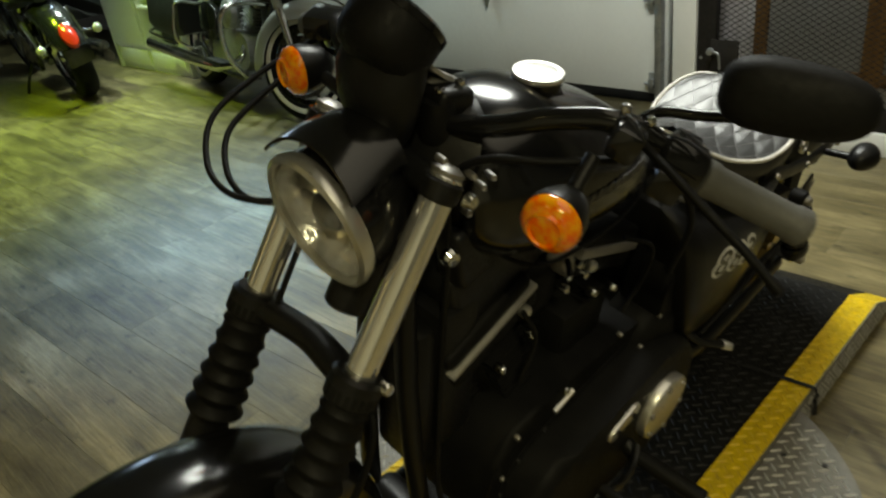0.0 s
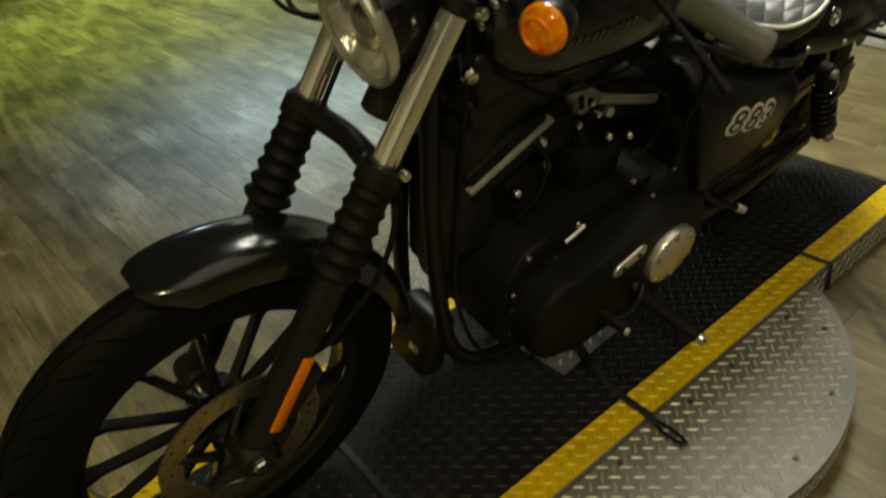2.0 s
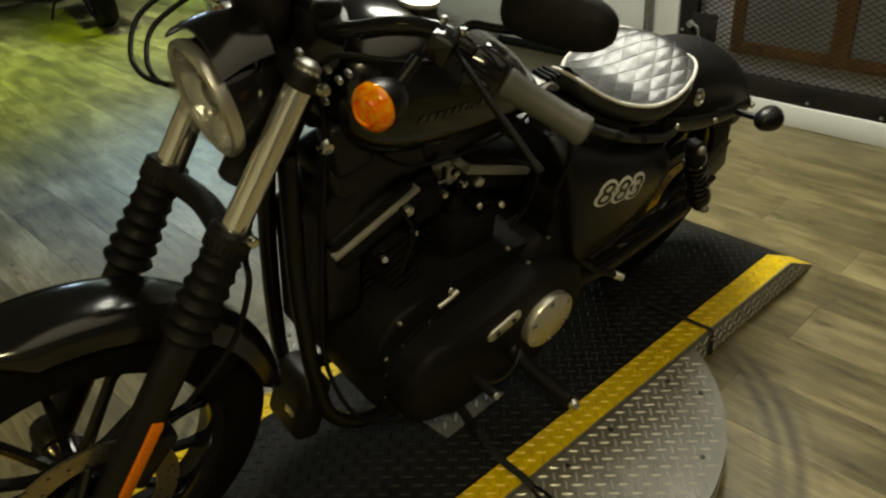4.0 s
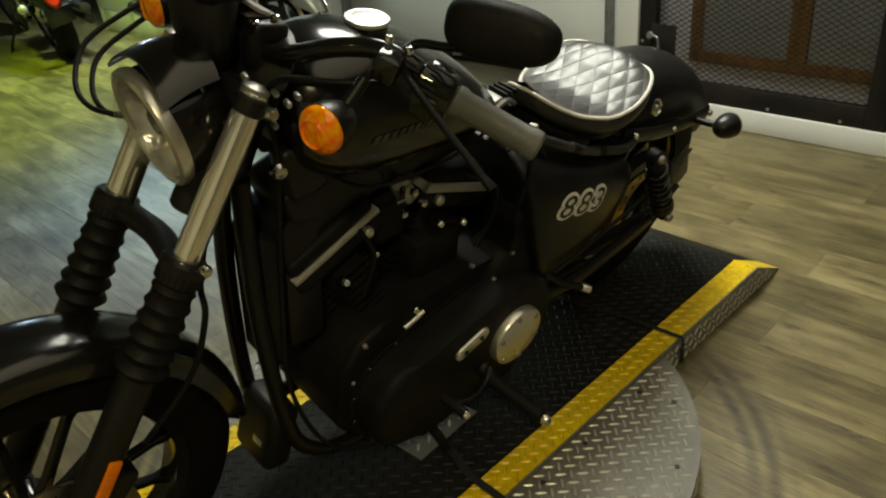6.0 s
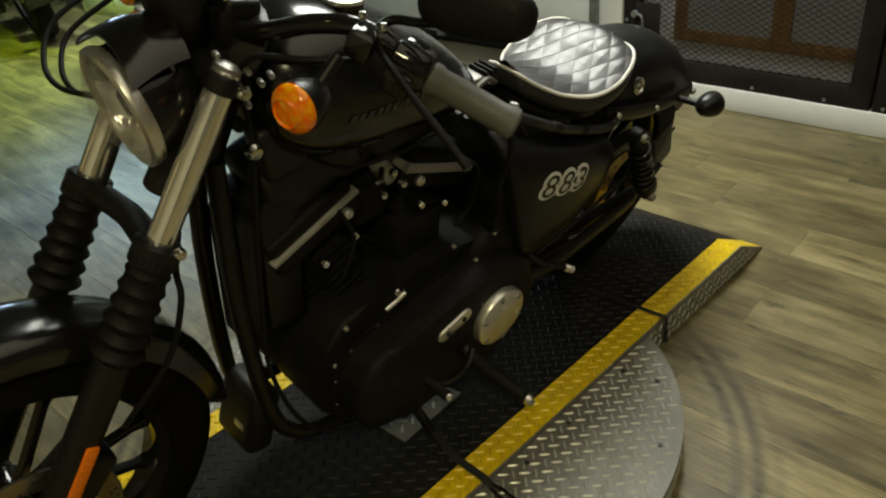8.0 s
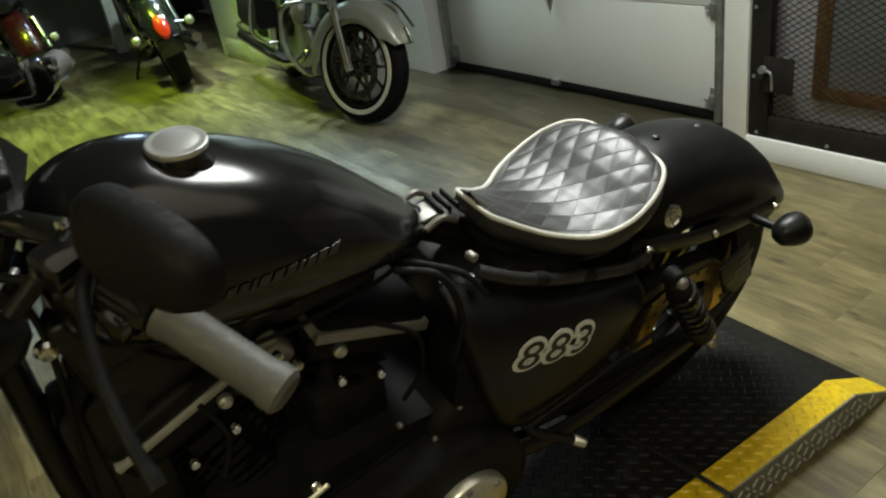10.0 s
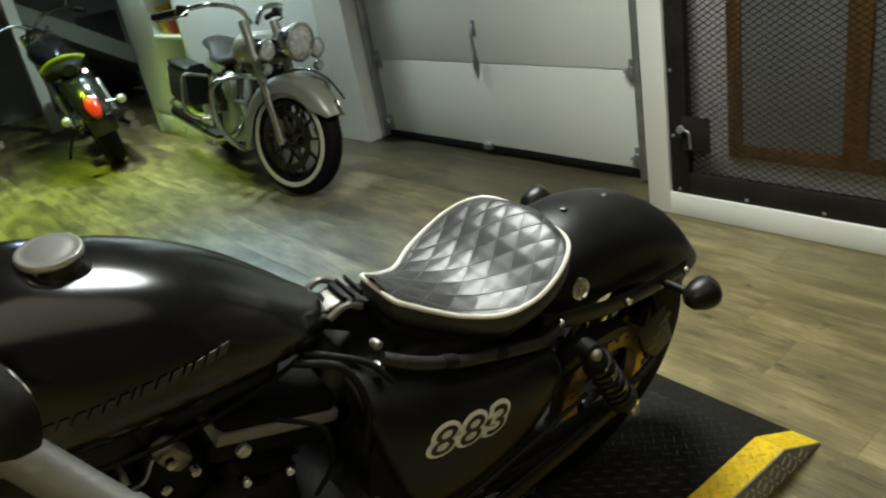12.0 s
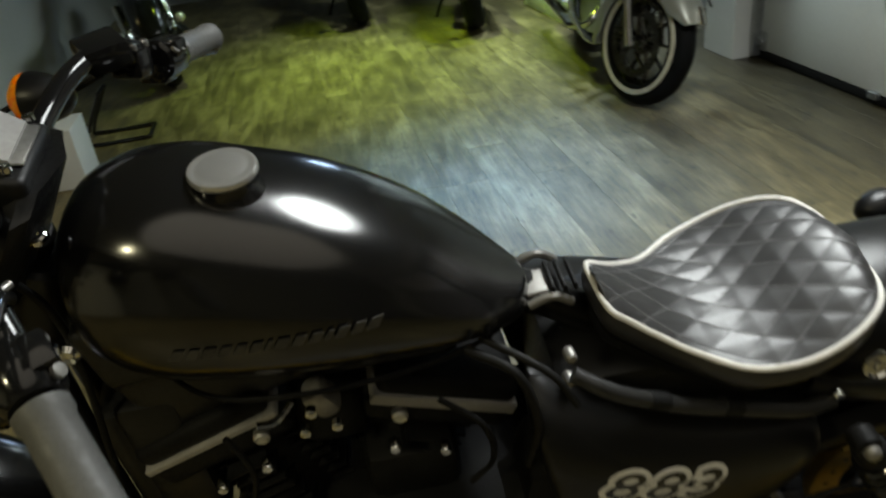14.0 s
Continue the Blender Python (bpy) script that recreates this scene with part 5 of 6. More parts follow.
for x, z in ((0.0, 0.738), (-0.115, 0.72)):
    part("fender_bolt", one_lathe([(0.007, 0), (0.007, 0.004), (0, 0.006)], (x, 0.0, z), (0, 0, 1), 12), RAIL_GREY, bike)
for s in (-1, 1):
    top, bot = Vector((0.135, s * 0.2, 0.605)), Vector((0.0, s * 0.2, 0.375))
    d = bot - top
    sh = part("shock_absorber", rod(top + d * 0.04, bot, 0.0165, 18), ENGINE_BLACK, bike, "black coil-over shock absorber")
    coil = [top + d * (0.16 + 0.62 * k / 84) + frame_of(d).to_3x3() @ Vector((0.0245 * math.cos(2 * math.pi * k / 12), 0.0245 * math.sin(2 * math.pi * k / 12), 0)) for k in range(85)]
    part("spring", sweep(coil, 0.0052, 8, steps=1), GLOSS_BLACK, sh, "black coil spring")
    part("upper_cover", one_lathe([(0.012, 0.012), (0.02, 0.016), (0.0225, 0.024), (0.0225, 0.048), (0.02, 0.052)], top, d, 22), ENGINE_BLACK, sh)
    part("shock_eye", one_lathe([(0, 0.016), (0.014, 0.016), (0.0185, 0.012), (0.0185, -0.012), (0.014, -0.016), (0, -0.016)], top, (0, 1, 0), 20), ENGINE_BLACK, sh)
    part("lower_cup", one_lathe([(0.03, 0.205), (0.032, 0.214), (0.03, 0.23), (0.018, 0.236)], top, d, 22), PLASTIC_BLACK, sh)
    for p, r in ((top, 0.0115), (bot, 0.012)):
        part("eye_bolt", one_lathe([(0, 0.014), (0.006, 0.0135), (r * 0.8, 0.011), (r, 0.006), (r, -0.02)], p + Vector((0, s * 0.014, 0)), (0, s, 0), 18), GREY_METAL, sh, "bright eye bolt")
    part("swingarm", sweep([(0.42, s * 0.115, 0.36), (0.25, s * 0.145, 0.353), (0.05, s * 0.155, 0.345), (-0.05, s * 0.155, 0.342)], 0.025, 12, flat=0.55, up=(0, 1, 0)), PLASTIC_BLACK, bike, "black swingarm tube")
part("belt_guard", plate(rounded([(0.42, 0.435), (0.2, 0.47), (0.02, 0.505), (-0.08, 0.49), (-0.06, 0.47), (0.04, 0.48), (0.2, 0.445), (0.42, 0.41)]), 0.09, 0.125, 0.006), PLASTIC_BLACK, bike, "black belt guard")
for z0, z1 in ((0.43, 0.474), (0.275, 0.205)):
    part("drive_belt", sweep([(0.5, 0.103, z0 * 0.98), (0.25, 0.103, (z0 + z1) / 2), (0.0, 0.103, z1)], 0.0115, 8, flat=0.3, up=(0, 1, 0)), RUBBER, bike, "black toothed drive belt")
plate_ob = part("licence_plate", one_box((0.09, 0.008, 0.135), (-0.165, 0.13, 0.415), pose(0, 0, 0, 0, 24, 4), bevel=0.004), PLASTIC_BLACK, bike, "side-mounted dark licence plate")
for k in range(4):
    part("plate_bar", one_box((0.045, 0.003, 0.012), (-0.182 + 0.012 * k, 0.1335, 0.452 - 0.027 * k), pose(0, 0, 0, 0, 24, 4)), DECAL_GREY, plate_ob)
part("plate_bracket", sweep([(-0.05, 0.15, 0.35), (-0.1, 0.15, 0.355), (-0.15, 0.146, 0.37)], 0.009, 8), PLASTIC_BLACK, bike)

# --- side covers and number decal ---
COVER = rounded([(0.55, 0.728), (0.5, 0.712), (0.4, 0.668), (0.28, 0.625), (0.185, 0.597), (0.155, 0.56), (0.2, 0.49), (0.3, 0.425), (0.4, 0.39), (0.475, 0.41), (0.512, 0.5), (0.542, 0.62)], 5)


def cover_y(x, z):
    # gentle bulge towards the middle
    cx, cz = 0.38, 0.56
    top = 0.655 + 0.32 * (x - cx)          # the upper rim, above which the cover bends inwards
    return 0.202 - 0.5 * (x - cx) ** 2 - 0.75 * (z - cz) ** 2 - 9.0 * max(0.0, z - top + 0.055) ** 2


for s in (-1, 1):
    cx, cz = 0.37, 0.56
    ringsc = []
    for sc, inset in ((1.0, None), (1.0, 0.018), (0.97, 0.006), (0.92, 0.001), (0.75, 0), (0.5, 0), (0.25, 0), (0.04, 0)):
        ring = []
        for x, z in COVER:
            px, pz = cx + (x - cx) * sc, cz + (z - cz) * sc
            ring.append(Vector((px, s * (0.1 if inset is None else cover_y(px, pz) - inset), pz)))
        ringsc.append(ring)
    sc_ob = part("side_cover", loft(ringsc), FENDER_BLACK, bike, "satin black side cover with white number decal" if s > 0 else "satin black oil tank cover", angle=50)
    if s > 0:
        left_cover = sc_ob


def digit(ch, step, size, offset, lift, material, name, parent):
    cu = bpy.data.curves.new(name, "FONT")
    cu.body, cu.size, cu.offset, cu.align_x, cu.align_y, cu.shear = ch, size, offset, "CENTER", "CENTER", 0.18
    cu.extrude, cu.resolution_u = 0.0004, 6
    tmp = bpy.data.objects.new(name, cu)
    scene.collection.objects.link(tmp)
    me = bpy.data.meshes.new_from_object(tmp.evaluated_get(bpy.context.evaluated_depsgraph_get()))
    bpy.data.objects.remove(tmp)
    me.materials.append(material)
    tilt = radians(-13)
    for v in me.vertices:
        ax, az = v.co.x * 1.0 + step, v.co.y * 0.75
        x = 0.402 - (ax * math.cos(tilt) - az * math.sin(tilt))
        z = 0.593 + ax * math.sin(tilt) + az * math.cos(tilt)
        v.co = (x, cover_y(x, z) + lift + v.co.z, z)
    ob = new(name, me)
    ob.parent = parent
    return ob


for k, ch in enumerate("883"):
    d = digit(ch, (k - 1) * 0.0545, 0.094, 0.008, 0.0012, WHITE_DECAL, "number_digit", left_cover)
    d["label"] = "white outlined number decal"
    digit(ch, (k - 1) * 0.0545, 0.094, 0.0, 0.003, TANK_BLACK, "digit_core", d)

# --- engine ---
part("crankcase", plate(rounded([(0.98, 0.24), (1.0, 0.36), (0.94, 0.47), (0.8, 0.5), (0.62, 0.5), (0.48, 0.47), (0.42, 0.36), (0.45, 0.22), (0.6, 0.165), (0.85, 0.165)]), -0.12, 0.13, 0.015, 3), ENGINE_BLACK, bike, "black engine crankcase")
for ang, cx, cz, nm in ((22.5, 0.945, 0.672, "front"), (-22.5, 0.655, 0.665, "rear")):
    up = Vector((math.sin(radians(ang)), 0, math.cos(radians(ang))))
    head = Vector((cx, 0, cz))
    rot = Matrix.Rotation(radians(ang), 4, "Y")
    cyl = part("cylinder", rod(head - up * 0.27, head - up * 0.04, 0.055, 24), ENGINE_BLACK, bike, "black finned cylinder")
    fin_me = None
    for k in range(9):
        c = head - up * (0.235 - 0.0215 * k)
        if fin_me is None:
            bm = one_box((0.152, 0.158, 0.0045), bevel=0.0)
            bmesh.ops.bevel(bm, geom=[e for e in bm.edges if abs(e.verts[0].co.z - e.verts[1].co.z) > 0.001], offset=0.045, segments=5, affect="EDGES")
            fob = part("fin", bm, ENGINE_BLACK, cyl)
            fin_me = fob.data
        else:
            fob = new("fin", fin_me)
            fob.parent = cyl
        fob.matrix_basis = Matrix.Translation(c) @ rot
    rb = part("rocker_box", one_box((0.2, 0.148, 0.05), tuple(head - up * 0.012), rot, bevel=0.014, segs=3), ENGINE_BLACK, bike, "black rocker box")
    part("rocker_cover", one_box((0.192, 0.15, 0.035), tuple(head + up * 0.032), rot, bevel=0.014, segs=3), ENGINE_BLACK, rb)
    part("rocker_spacer", one_box((0.197, 0.157, 0.0105 if nm == "front" else 0.019), tuple(head + up * 0.012), rot, bevel=0.002, segs=2), STRIP_GREY, rb, "polished rocker box edge")
    along = Vector((math.cos(radians(ang)), 0, -math.sin(radians(ang))))
    for p in ((0.951, 0.086, 0.616), (0.886, 0.088, 0.647)) if nm == "front" else ((0.66, 0.088, 0.61), (0.724, 0.088, 0.636)):
        part("head_bolt", one_lathe([(0.0075, 0), (0.0085, 0.008), (0.0085, 0.013), (0.006, 0.017), (0, 0.017)], p, (0, 1, 0.05), 14), CHROME, rb, "chrome head bolt")
    # lug with washer under the edge
    e = head + along * (-0.06 if nm == "front" else 0.055) - up * 0.012 + Vector((0, 0.078, 0))
    part("rocker_lug", one_lathe([(0.0105, -0.01), (0.011, 0.005), (0.008, 0.008), (0.004, 0.006), (0, 0.007)], e, (0, 1, 0), 18), POLISHED, rb, "polished mounting lug")
part("cylinder_brace", one_box((0.034, 0.04, 0.05), (0.80, 0.075, 0.735), Matrix.Rotation(0.5, 4, "Y"), bevel=0.012), GREY_METAL, bike, "cast grey top engine mount")
for p in ((0.81, 0.108, 0.755), (0.785, 0.106, 0.72), (0.825, 0.1, 0.71)):
    part("mount_bolt", one_lathe([(0.007, 0), (0.007, 0.01), (0.004, 0.012), (0, 0.012)], p, (0, 1, 0.2), 10), CHROME, bike)
part("choke_knob", sweep([(0.83, 0.105, 0.77), (0.85, 0.125, 0.765), (0.87, 0.13, 0.77)], 0.005, 8), CHROME, bike)
part("coil_cover", one_box((0.075, 0.05, 0.1), (1.0, 0.05, 0.86), Matrix.Rotation(0.15, 4, "Y"), bevel=0.012, segs=3), PLASTIC_BLACK, bike)
part("neck_bolt", one_lathe([(0.013, 0), (0.014, 0.008), (0.01, 0.014), (0.005, 0.011), (0, 0.012)], (1.048, 0.062, 0.876), (0.1, 1, 0), 18), CHROME, bike, "chrome neck bolt")
PRIM = stadium((0.575, 0.325), 0.138, (0.845, 0.3), 0.118, 16)
prim = part("primary_cover", plate(PRIM, 0.105, 0.205, 0.026, 4), ENGINE_BLACK, bike, "black primary drive cover", angle=35)
part("primary_flange", plate(stadium((0.575, 0.325), 0.15, (0.845, 0.3), 0.13, 16), 0.1, 0.132, 0.004), ENGINE_BLACK, prim)
for k, (x, z) in enumerate(PRIM[::3]):
    cxx = 0.575 if abs(x - 0.575) < abs(x - 0.845) else 0.845
    q = Vector((x - cxx, 0, z - 0.31))
    q = Vector((x, 0.126, z)) + q.normalized() * 0.004
    part("cover_screw", one_lathe([(0.005, 0), (0.005, 0.006), (0.0035, 0.008), (0, 0.007)], q, (0, 1, 0), 12), RAIL_GREY, prim)
derby = part("derby_cover", one_lathe([(0.072, -0.012), (0.073, 0.006), (0.07, 0.0105), (0.058, 0.0125), (0.03, 0.0145), (0, 0.015)], (0.576, 0.213, 0.325), (0, 1, 0), 48), POLISHED, prim, "brushed silver derby cover")
for k in range(6):
    a = 2 * math.pi * k / 6 + 0.35
    part("derby_screw", one_lathe([(0.006, 0), (0.006, 0.0035), (0.003, 0.004), (0.0025, 0.001), (0, 0.001)], (0.576 + 0.06 * math.cos(a), 0.2245, 0.325 + 0.06 * math.sin(a)), (0, 1, 0), 12), GREY_METAL, prim)
ins = plate(stadium((0.682, 0.392), 0.0165, (0.742, 0.374), 0.0165, 8), 0.2, 0.2105, 0.003)
ins_ob = part("inspection_cover", ins, POLISHED, prim, "polished oval inspection cover")
for x, z in ((0.69, 0.3895), (0.734, 0.3765)):
    part("screw", one_lathe([(0.0055, 0), (0.005, 0.003), (0, 0.002)], (x, 0.211, z), (0, 1, 0), 10), GATE_STEEL, ins_ob)
stub = [(0.836, 0.132, 0.452), (0.812, 0.132, 0.458), (0.786, 0.132, 0.468)]
part("engine_stud_bar", sweep(stub, 0.0055, 8), POLISHED, bike, "small polished bar")
part("stud", one_lathe([(0.008, 0), (0.008, 0.012), (0.005, 0.015), (0, 0.014)], (0.806, 0.122, 0.478), (0, 1, 0.3), 12), CHROME, bike)
for p in ((0.933, 0.126, 0.466), (0.963, 0.126, 0.384), (0.652, 0.126, 0.511), (0.494, 0.13, 0.43)):
    part("case_bolt", one_lathe([(0.005, 0), (0.0055, 0.006), (0.004, 0.009), (0, 0.0085)], p, (0, 1, 0), 12), GREY_METAL, bike)
reg = one_box((0.065, 0.125, 0.16), (1.085, 0.0, 0.235), Matrix.Rotation(-0.25, 4, "Y"), bevel=0.022, segs=4)
part("regulator", reg, PLASTIC_BLACK, bike, "black finned regulator below the frame")
part("regulator_badge", one_box((0.004, 0.03, 0.016), (1.12, 0.018, 0.228), Matrix.Rotation(-0.25, 4, "Y"), bevel=0.002), POLISHED, bike)
part("rear_engine_cover", plate(rounded([(0.56, 0.5), (0.55, 0.6), (0.5, 0.62), (0.45, 0.56), (0.44, 0.46), (0.5, 0.44)]), 0.07, 0.155, 0.02, 3), ENGINE_BLACK, bike)
part("transmission_cover", one_lathe([(0, 0.052), (0.05, 0.05), (0.075, 0.042), (0.088, 0.028), (0.09, 0.0), (0.09, -0.05)], (0.525, 0.112, 0.432), (0, 1, 0), 36), ENGINE_BLACK, bike, "rounded black transmission cover")
for a in (20, 70, 120):
    part("case_bolt", one_lathe([(0.005, 0), (0.0055, 0.005), (0.004, 0.008), (0, 0.0075)], (0.525 + 0.081 * math.cos(radians(a)), 0.148, 0.432 + 0.081 * math.sin(radians(a))), (0, 1, 0), 12), GREY_METAL, bike)

# --- foot controls and stand ---
for s in (-1, 1):
    peg = part("foot_peg", rod((0.665, s * 0.22, 0.262), (0.655, s * 0.372, 0.258), 0.0165, 18), RUBBER, bike, "black rubber foot peg")
    part("peg_tip", one_lathe([(0.008, 0), (0.012, 0.004), (0.012, 0.012), (0.006, 0.022), (0, 0.023)], (0.655, s * 0.371, 0.258), (0, s, -0.1), 14), CHROME, peg, "chrome peg tip")
    part("peg_mount", sweep([(0.64, s * 0.13, 0.29), (0.66, s * 0.19, 0.275), (0.665, s * 0.23, 0.263)], 0.016, 10), PLASTIC_BLACK, peg)
part("shift_lever", sweep([(0.665, 0.222, 0.29), (0.7, 0.24, 0.275), (0.76, 0.25, 0.285), (0.825, 0.252, 0.33), (0.832, 0.26, 0.345)], 0.0085, 10, flat=0.7), PLASTIC_BLACK, bike, "black shift lever")
part("shift_peg", rod((0.833, 0.25, 0.348), (0.833, 0.312, 0.354), 0.0105, 14), RUBBER, bike)
part("shift_peg_bolt", one_lathe([(0.008, 0), (0.007, 0.006), (0, 0.007)], (0.833, 0.311, 0.354), (0, 1, 0.1), 12), POLISHED, bike)
part("passenger_peg", sweep([(0.44, 0.16, 0.40), (0.40, 0.19, 0.36), (0.345, 0.222, 0.336)], 0.0085, 10), PLASTIC_BLACK, bike, "folded black peg")
part("peg_end", one_lathe([(0.009, 0), (0.011, 0.006), (0.009, 0.026), (0, 0.03)], (0.352, 0.214, 0.338), (-0.5, 0.6, -0.2), 14), POLISHED, bike)
part("brake_rod", sweep([(0.45, 0.2, 0.425), (0.33, 0.2, 0.445), (0.2, 0.198, 0.47), (0.12, 0.195, 0.485)], 0.0045, 8), RUBBER, bike)
part("lower_guard", sweep([(0.5, 0.17, 0.34), (0.36, 0.185, 0.33), (0.18, 0.185, 0.345), (0.03, 0.18, 0.36)], 0.022, 10, flat=0.5, up=(0, 1, 0)), FENDER_BLACK, bike, "black lower guard")
stand = part("side_stand", sweep([(0.80, 0.09, 0.17), (0.76, 0.16, 0.1), (0.73, 0.215, 0.0), (0.726, 0.232, -0.04)], 0.012, 10), PLASTIC_BLACK, bike, "black side stand")
part("stand_foot", one_box((0.06, 0.035, 0.008), (0.72, 0.236, -0.043), bevel=0.003), PLASTIC_BLACK, stand)

# ---- tie-down straps and plate on the deck ----
def strap(pts, width, label, hook=None):
    ob = tagged(part("tie_down_strap", sweep(pts, width / 2, 8, flat=0.12, up=(0, 0, 1)), STRAP), label, "strap", "tie-down straps")
    if hook:
        part("hook", sweep(hook, 0.0042, 8), GLOSS_BLACK, ob, "black coated hook")
    return ob


Z1 = DECK_Z + 0.004
strap([(1.3, -0.02, Z1), (1.303, 0.1, Z1), (1.31, 0.24, Z1), (1.318, 0.40, Z1 + 0.001), (1.32, 0.432, Z1 - 0.002), (1.322, 0.439, 0.05)], 0.016, "flat black tie-down strap across the deck under the front wheel")
strap([(0.73, 0.19, Z1), (0.75, 0.26, Z1 + 0.002), (0.772, 0.33, Z1 + 0.001), (0.778, 0.42, Z1 + 0.001), (0.78, 0.45, DZ + 0.007)], 0.02, "black tie-down strap with coated hook lying on the disc",
      [(0.774, 0.448, DZ + 0.009), (0.772, 0.48, DZ + 0.008), (0.778, 0.52, DZ + 0.0075), (0.788, 0.52, DZ + 0.0075), (0.79, 0.48, DZ + 0.008), (0.786, 0.452, DZ + 0.009)])
strap([(0.11, -0.02, Z1), (0.09, 0.07, Z1), (0.06, 0.25, Z1 + 0.001), (0.05, 0.41, Z1 + 0.001), (0.047, 0.434, Z1 - 0.003), (0.047, 0.4365, 0.05), (0.048, 0.438, 0.012)], 0.014, "thin black strap drawn over the rear of the deck edge")
wear = tagged(part("tread_insert", one_box((0.2, 0.165, 0.003), (0.715, 0.125, DECK_Z + 0.0017), pose(0, 0, 0, 0, 0, 3)), TREAD_ALU, smooth=False), "loose bright tread plate lying under the side stand", "plate")
lozenges([(0.715 + a, 0.125 + b, DECK_Z + 0.0032, ang, 0.0) for a, b, ang in pattern(-0.085, 0.085, -0.068, 0.068, 0.0245)], "plate_tread", BAR_ALU, wear)

# ---- the white cabinet by the pillar, and what stands in it ----
CU, CV0, CV1 = -1.2, -4.41, -5.52
cabinet = thing("shelf_cabinet", ROOM @ pose(0, 0, 0), "tall white open shelf cabinet with a plinth drawer", "cabinet")
part("side_panel", one_box((1.15, 0.03, 2.1), (CU - 0.575, CV0 - 0.015, 1.05), bevel=0.003), CABINET_WHITE, cabinet)
part("side_panel", one_box((1.15, 0.03, 2.1), (CU - 0.575, CV1 + 0.015, 1.05), bevel=0.003), CABINET_WHITE, cabinet)
part("divider", one_box((0.5, 0.03, 1.88), (CU - 0.252, -4.98, 1.14), bevel=0.003), CABINET_WHITE, cabinet)
part("back_panel", one_box((0.02, CV0 - CV1 - 0.06, 2.05), (CU - 0.52, (CV0 + CV1) / 2, 1.04)), CABINET_WHITE, cabinet)
for z in (0.2, 0.5, 0.81, 1.18, 1.55, 2.085):
    part("shelf", one_box((0.505, CV0 - CV1 - 0.062, 0.028), (CU - 0.257, (CV0 + CV1) / 2, z), bevel=0.002), CABINET_WHITE, cabinet)
part("plinth", one_box((0.48, CV0 - CV1 - 0.062, 0.18), (CU - 0.262, (CV0 + CV1) / 2, 0.091)), CABINET_WHITE, cabinet)
part("front_panel", one_box((0.016, 0.495, 1.86), (CU + 0.0, -5.245, 1.14), bevel=0.003), CABINET_WHITE, cabinet, "closed white front panel")
for v in (-4.71, -5.23):
    part("drawer_front", one_box((0.016, 0.46, 0.13), (CU - 0.014, v, 0.105), bevel=0.003), CABINET_WHITE, cabinet, "white drawer front")
YELLOW_BOX = mat("yellow_carton", (0.7, 0.5, 0.02), 0.5, vary=0.1, scale=12)
RED_BOX = mat("red_carton", (0.55, 0.05, 0.03), 0.5, vary=0.15, scale=12)
HIVIS = mat("lime_cloth", (0.5, 0.6, 0.06), 0.8, vary=0.25, scale=14, bump=0.002, bump_scale=60)
DARK_CLOTH = mat("black_cloth", (0.014, 0.014, 0.015), 0.85, vary=0.3, scale=18, bump=0.002, bump_scale=50)


def carton(size, at, material, label, bevel=0.006):
    return tagged(part("carton", one_box(size, (0, 0, size[2] / 2), bevel=bevel), material, m=ROOM @ pose(*at)), label, "box")


carton((0.16, 0.13, 0.2), (CU - 0.14, -4.86, 0.825), YELLOW_BOX, "bright yellow carton standing on the cabinet shelf")
carton((0.14, 0.08, 0.17), (CU - 0.13, -4.72, 0.825), RED_BOX, "red carton beside the yellow one")
carton((0.13, 0.07, 0.16), (CU - 0.13, -5.06, 0.825), DARK_CLOTH, "dark carton on the cabinet shelf")
coil = [(0.11 * math.cos(a) * (1 + 0.06 * math.sin(3 * a)), 0.09 * math.sin(a), 0.008 + 0.006 * a / 6.28 + 0.012 * (1 + math.sin(2.3 * a))) for a in np.linspace(0, 6.28 * 3.2, 44)]
tagged(part("cable_coil", sweep(coil, 0.006, 7, steps=2), RUBBER, m=ROOM @ pose(CU - 0.2, -4.72, 0.514)), "coiled black cable lying on the cabinet shelf", "cable")
bag = loft([[Vector((0.075 * w * math.cos(t) * (1 + 0.1 * math.sin(3 * t + z * 9)), 0.12 * w * math.sin(t), z)) for t in np.linspace(0, 2 * math.pi, 20, endpoint=False)] for z, w in ((0.0, 0.5), (0.03, 0.95), (0.1, 1.05), (0.17, 0.9), (0.23, 0.6), (0.25, 0.25))])
tagged(part("bag", bag, DARK_CLOTH, m=ROOM @ pose(CU - 0.12, -4.74, 0.214)), "limp black cloth bag on the lowest shelf", "bag")

# stair soffit and dark doorway at the back
SOFFIT = mat("grey_soffit_paint", (0.2, 0.21, 0.195), 0.7, vary=0.08, scale=3)
DARK_DOOR = mat("dark_door_paint", (0.03, 0.032, 0.032), 0.5, vary=0.2, scale=4)
bm = bmesh.new()
box(bm, (3.1, 0.95, 0.16), (-0.95, -7.6, 1.02), Matrix.Rotation(radians(-34), 4, "Y"))
tagged(part("stair_soffit", bm, SOFFIT, smooth=False, m=ROOM.copy()), "sloping grey underside of a staircase at the back", "stairs", kind="structure")
tagged(part("back_door", one_box((0.46, 0.03, 0.9), (-1.86, V_BACK + 0.018, 0.452), bevel=0.003), DARK_DOOR, m=ROOM.copy()), "dark painted low door under the stairs", "door", kind="structure")
tagged(part("column", one_box((0.1, 0.1, CEIL - 0.004), (-0.72, -7.0, CEIL / 2), bevel=0.004), WHITE_WALL, m=ROOM.copy()), "slim white painted column", "column", kind="structure")
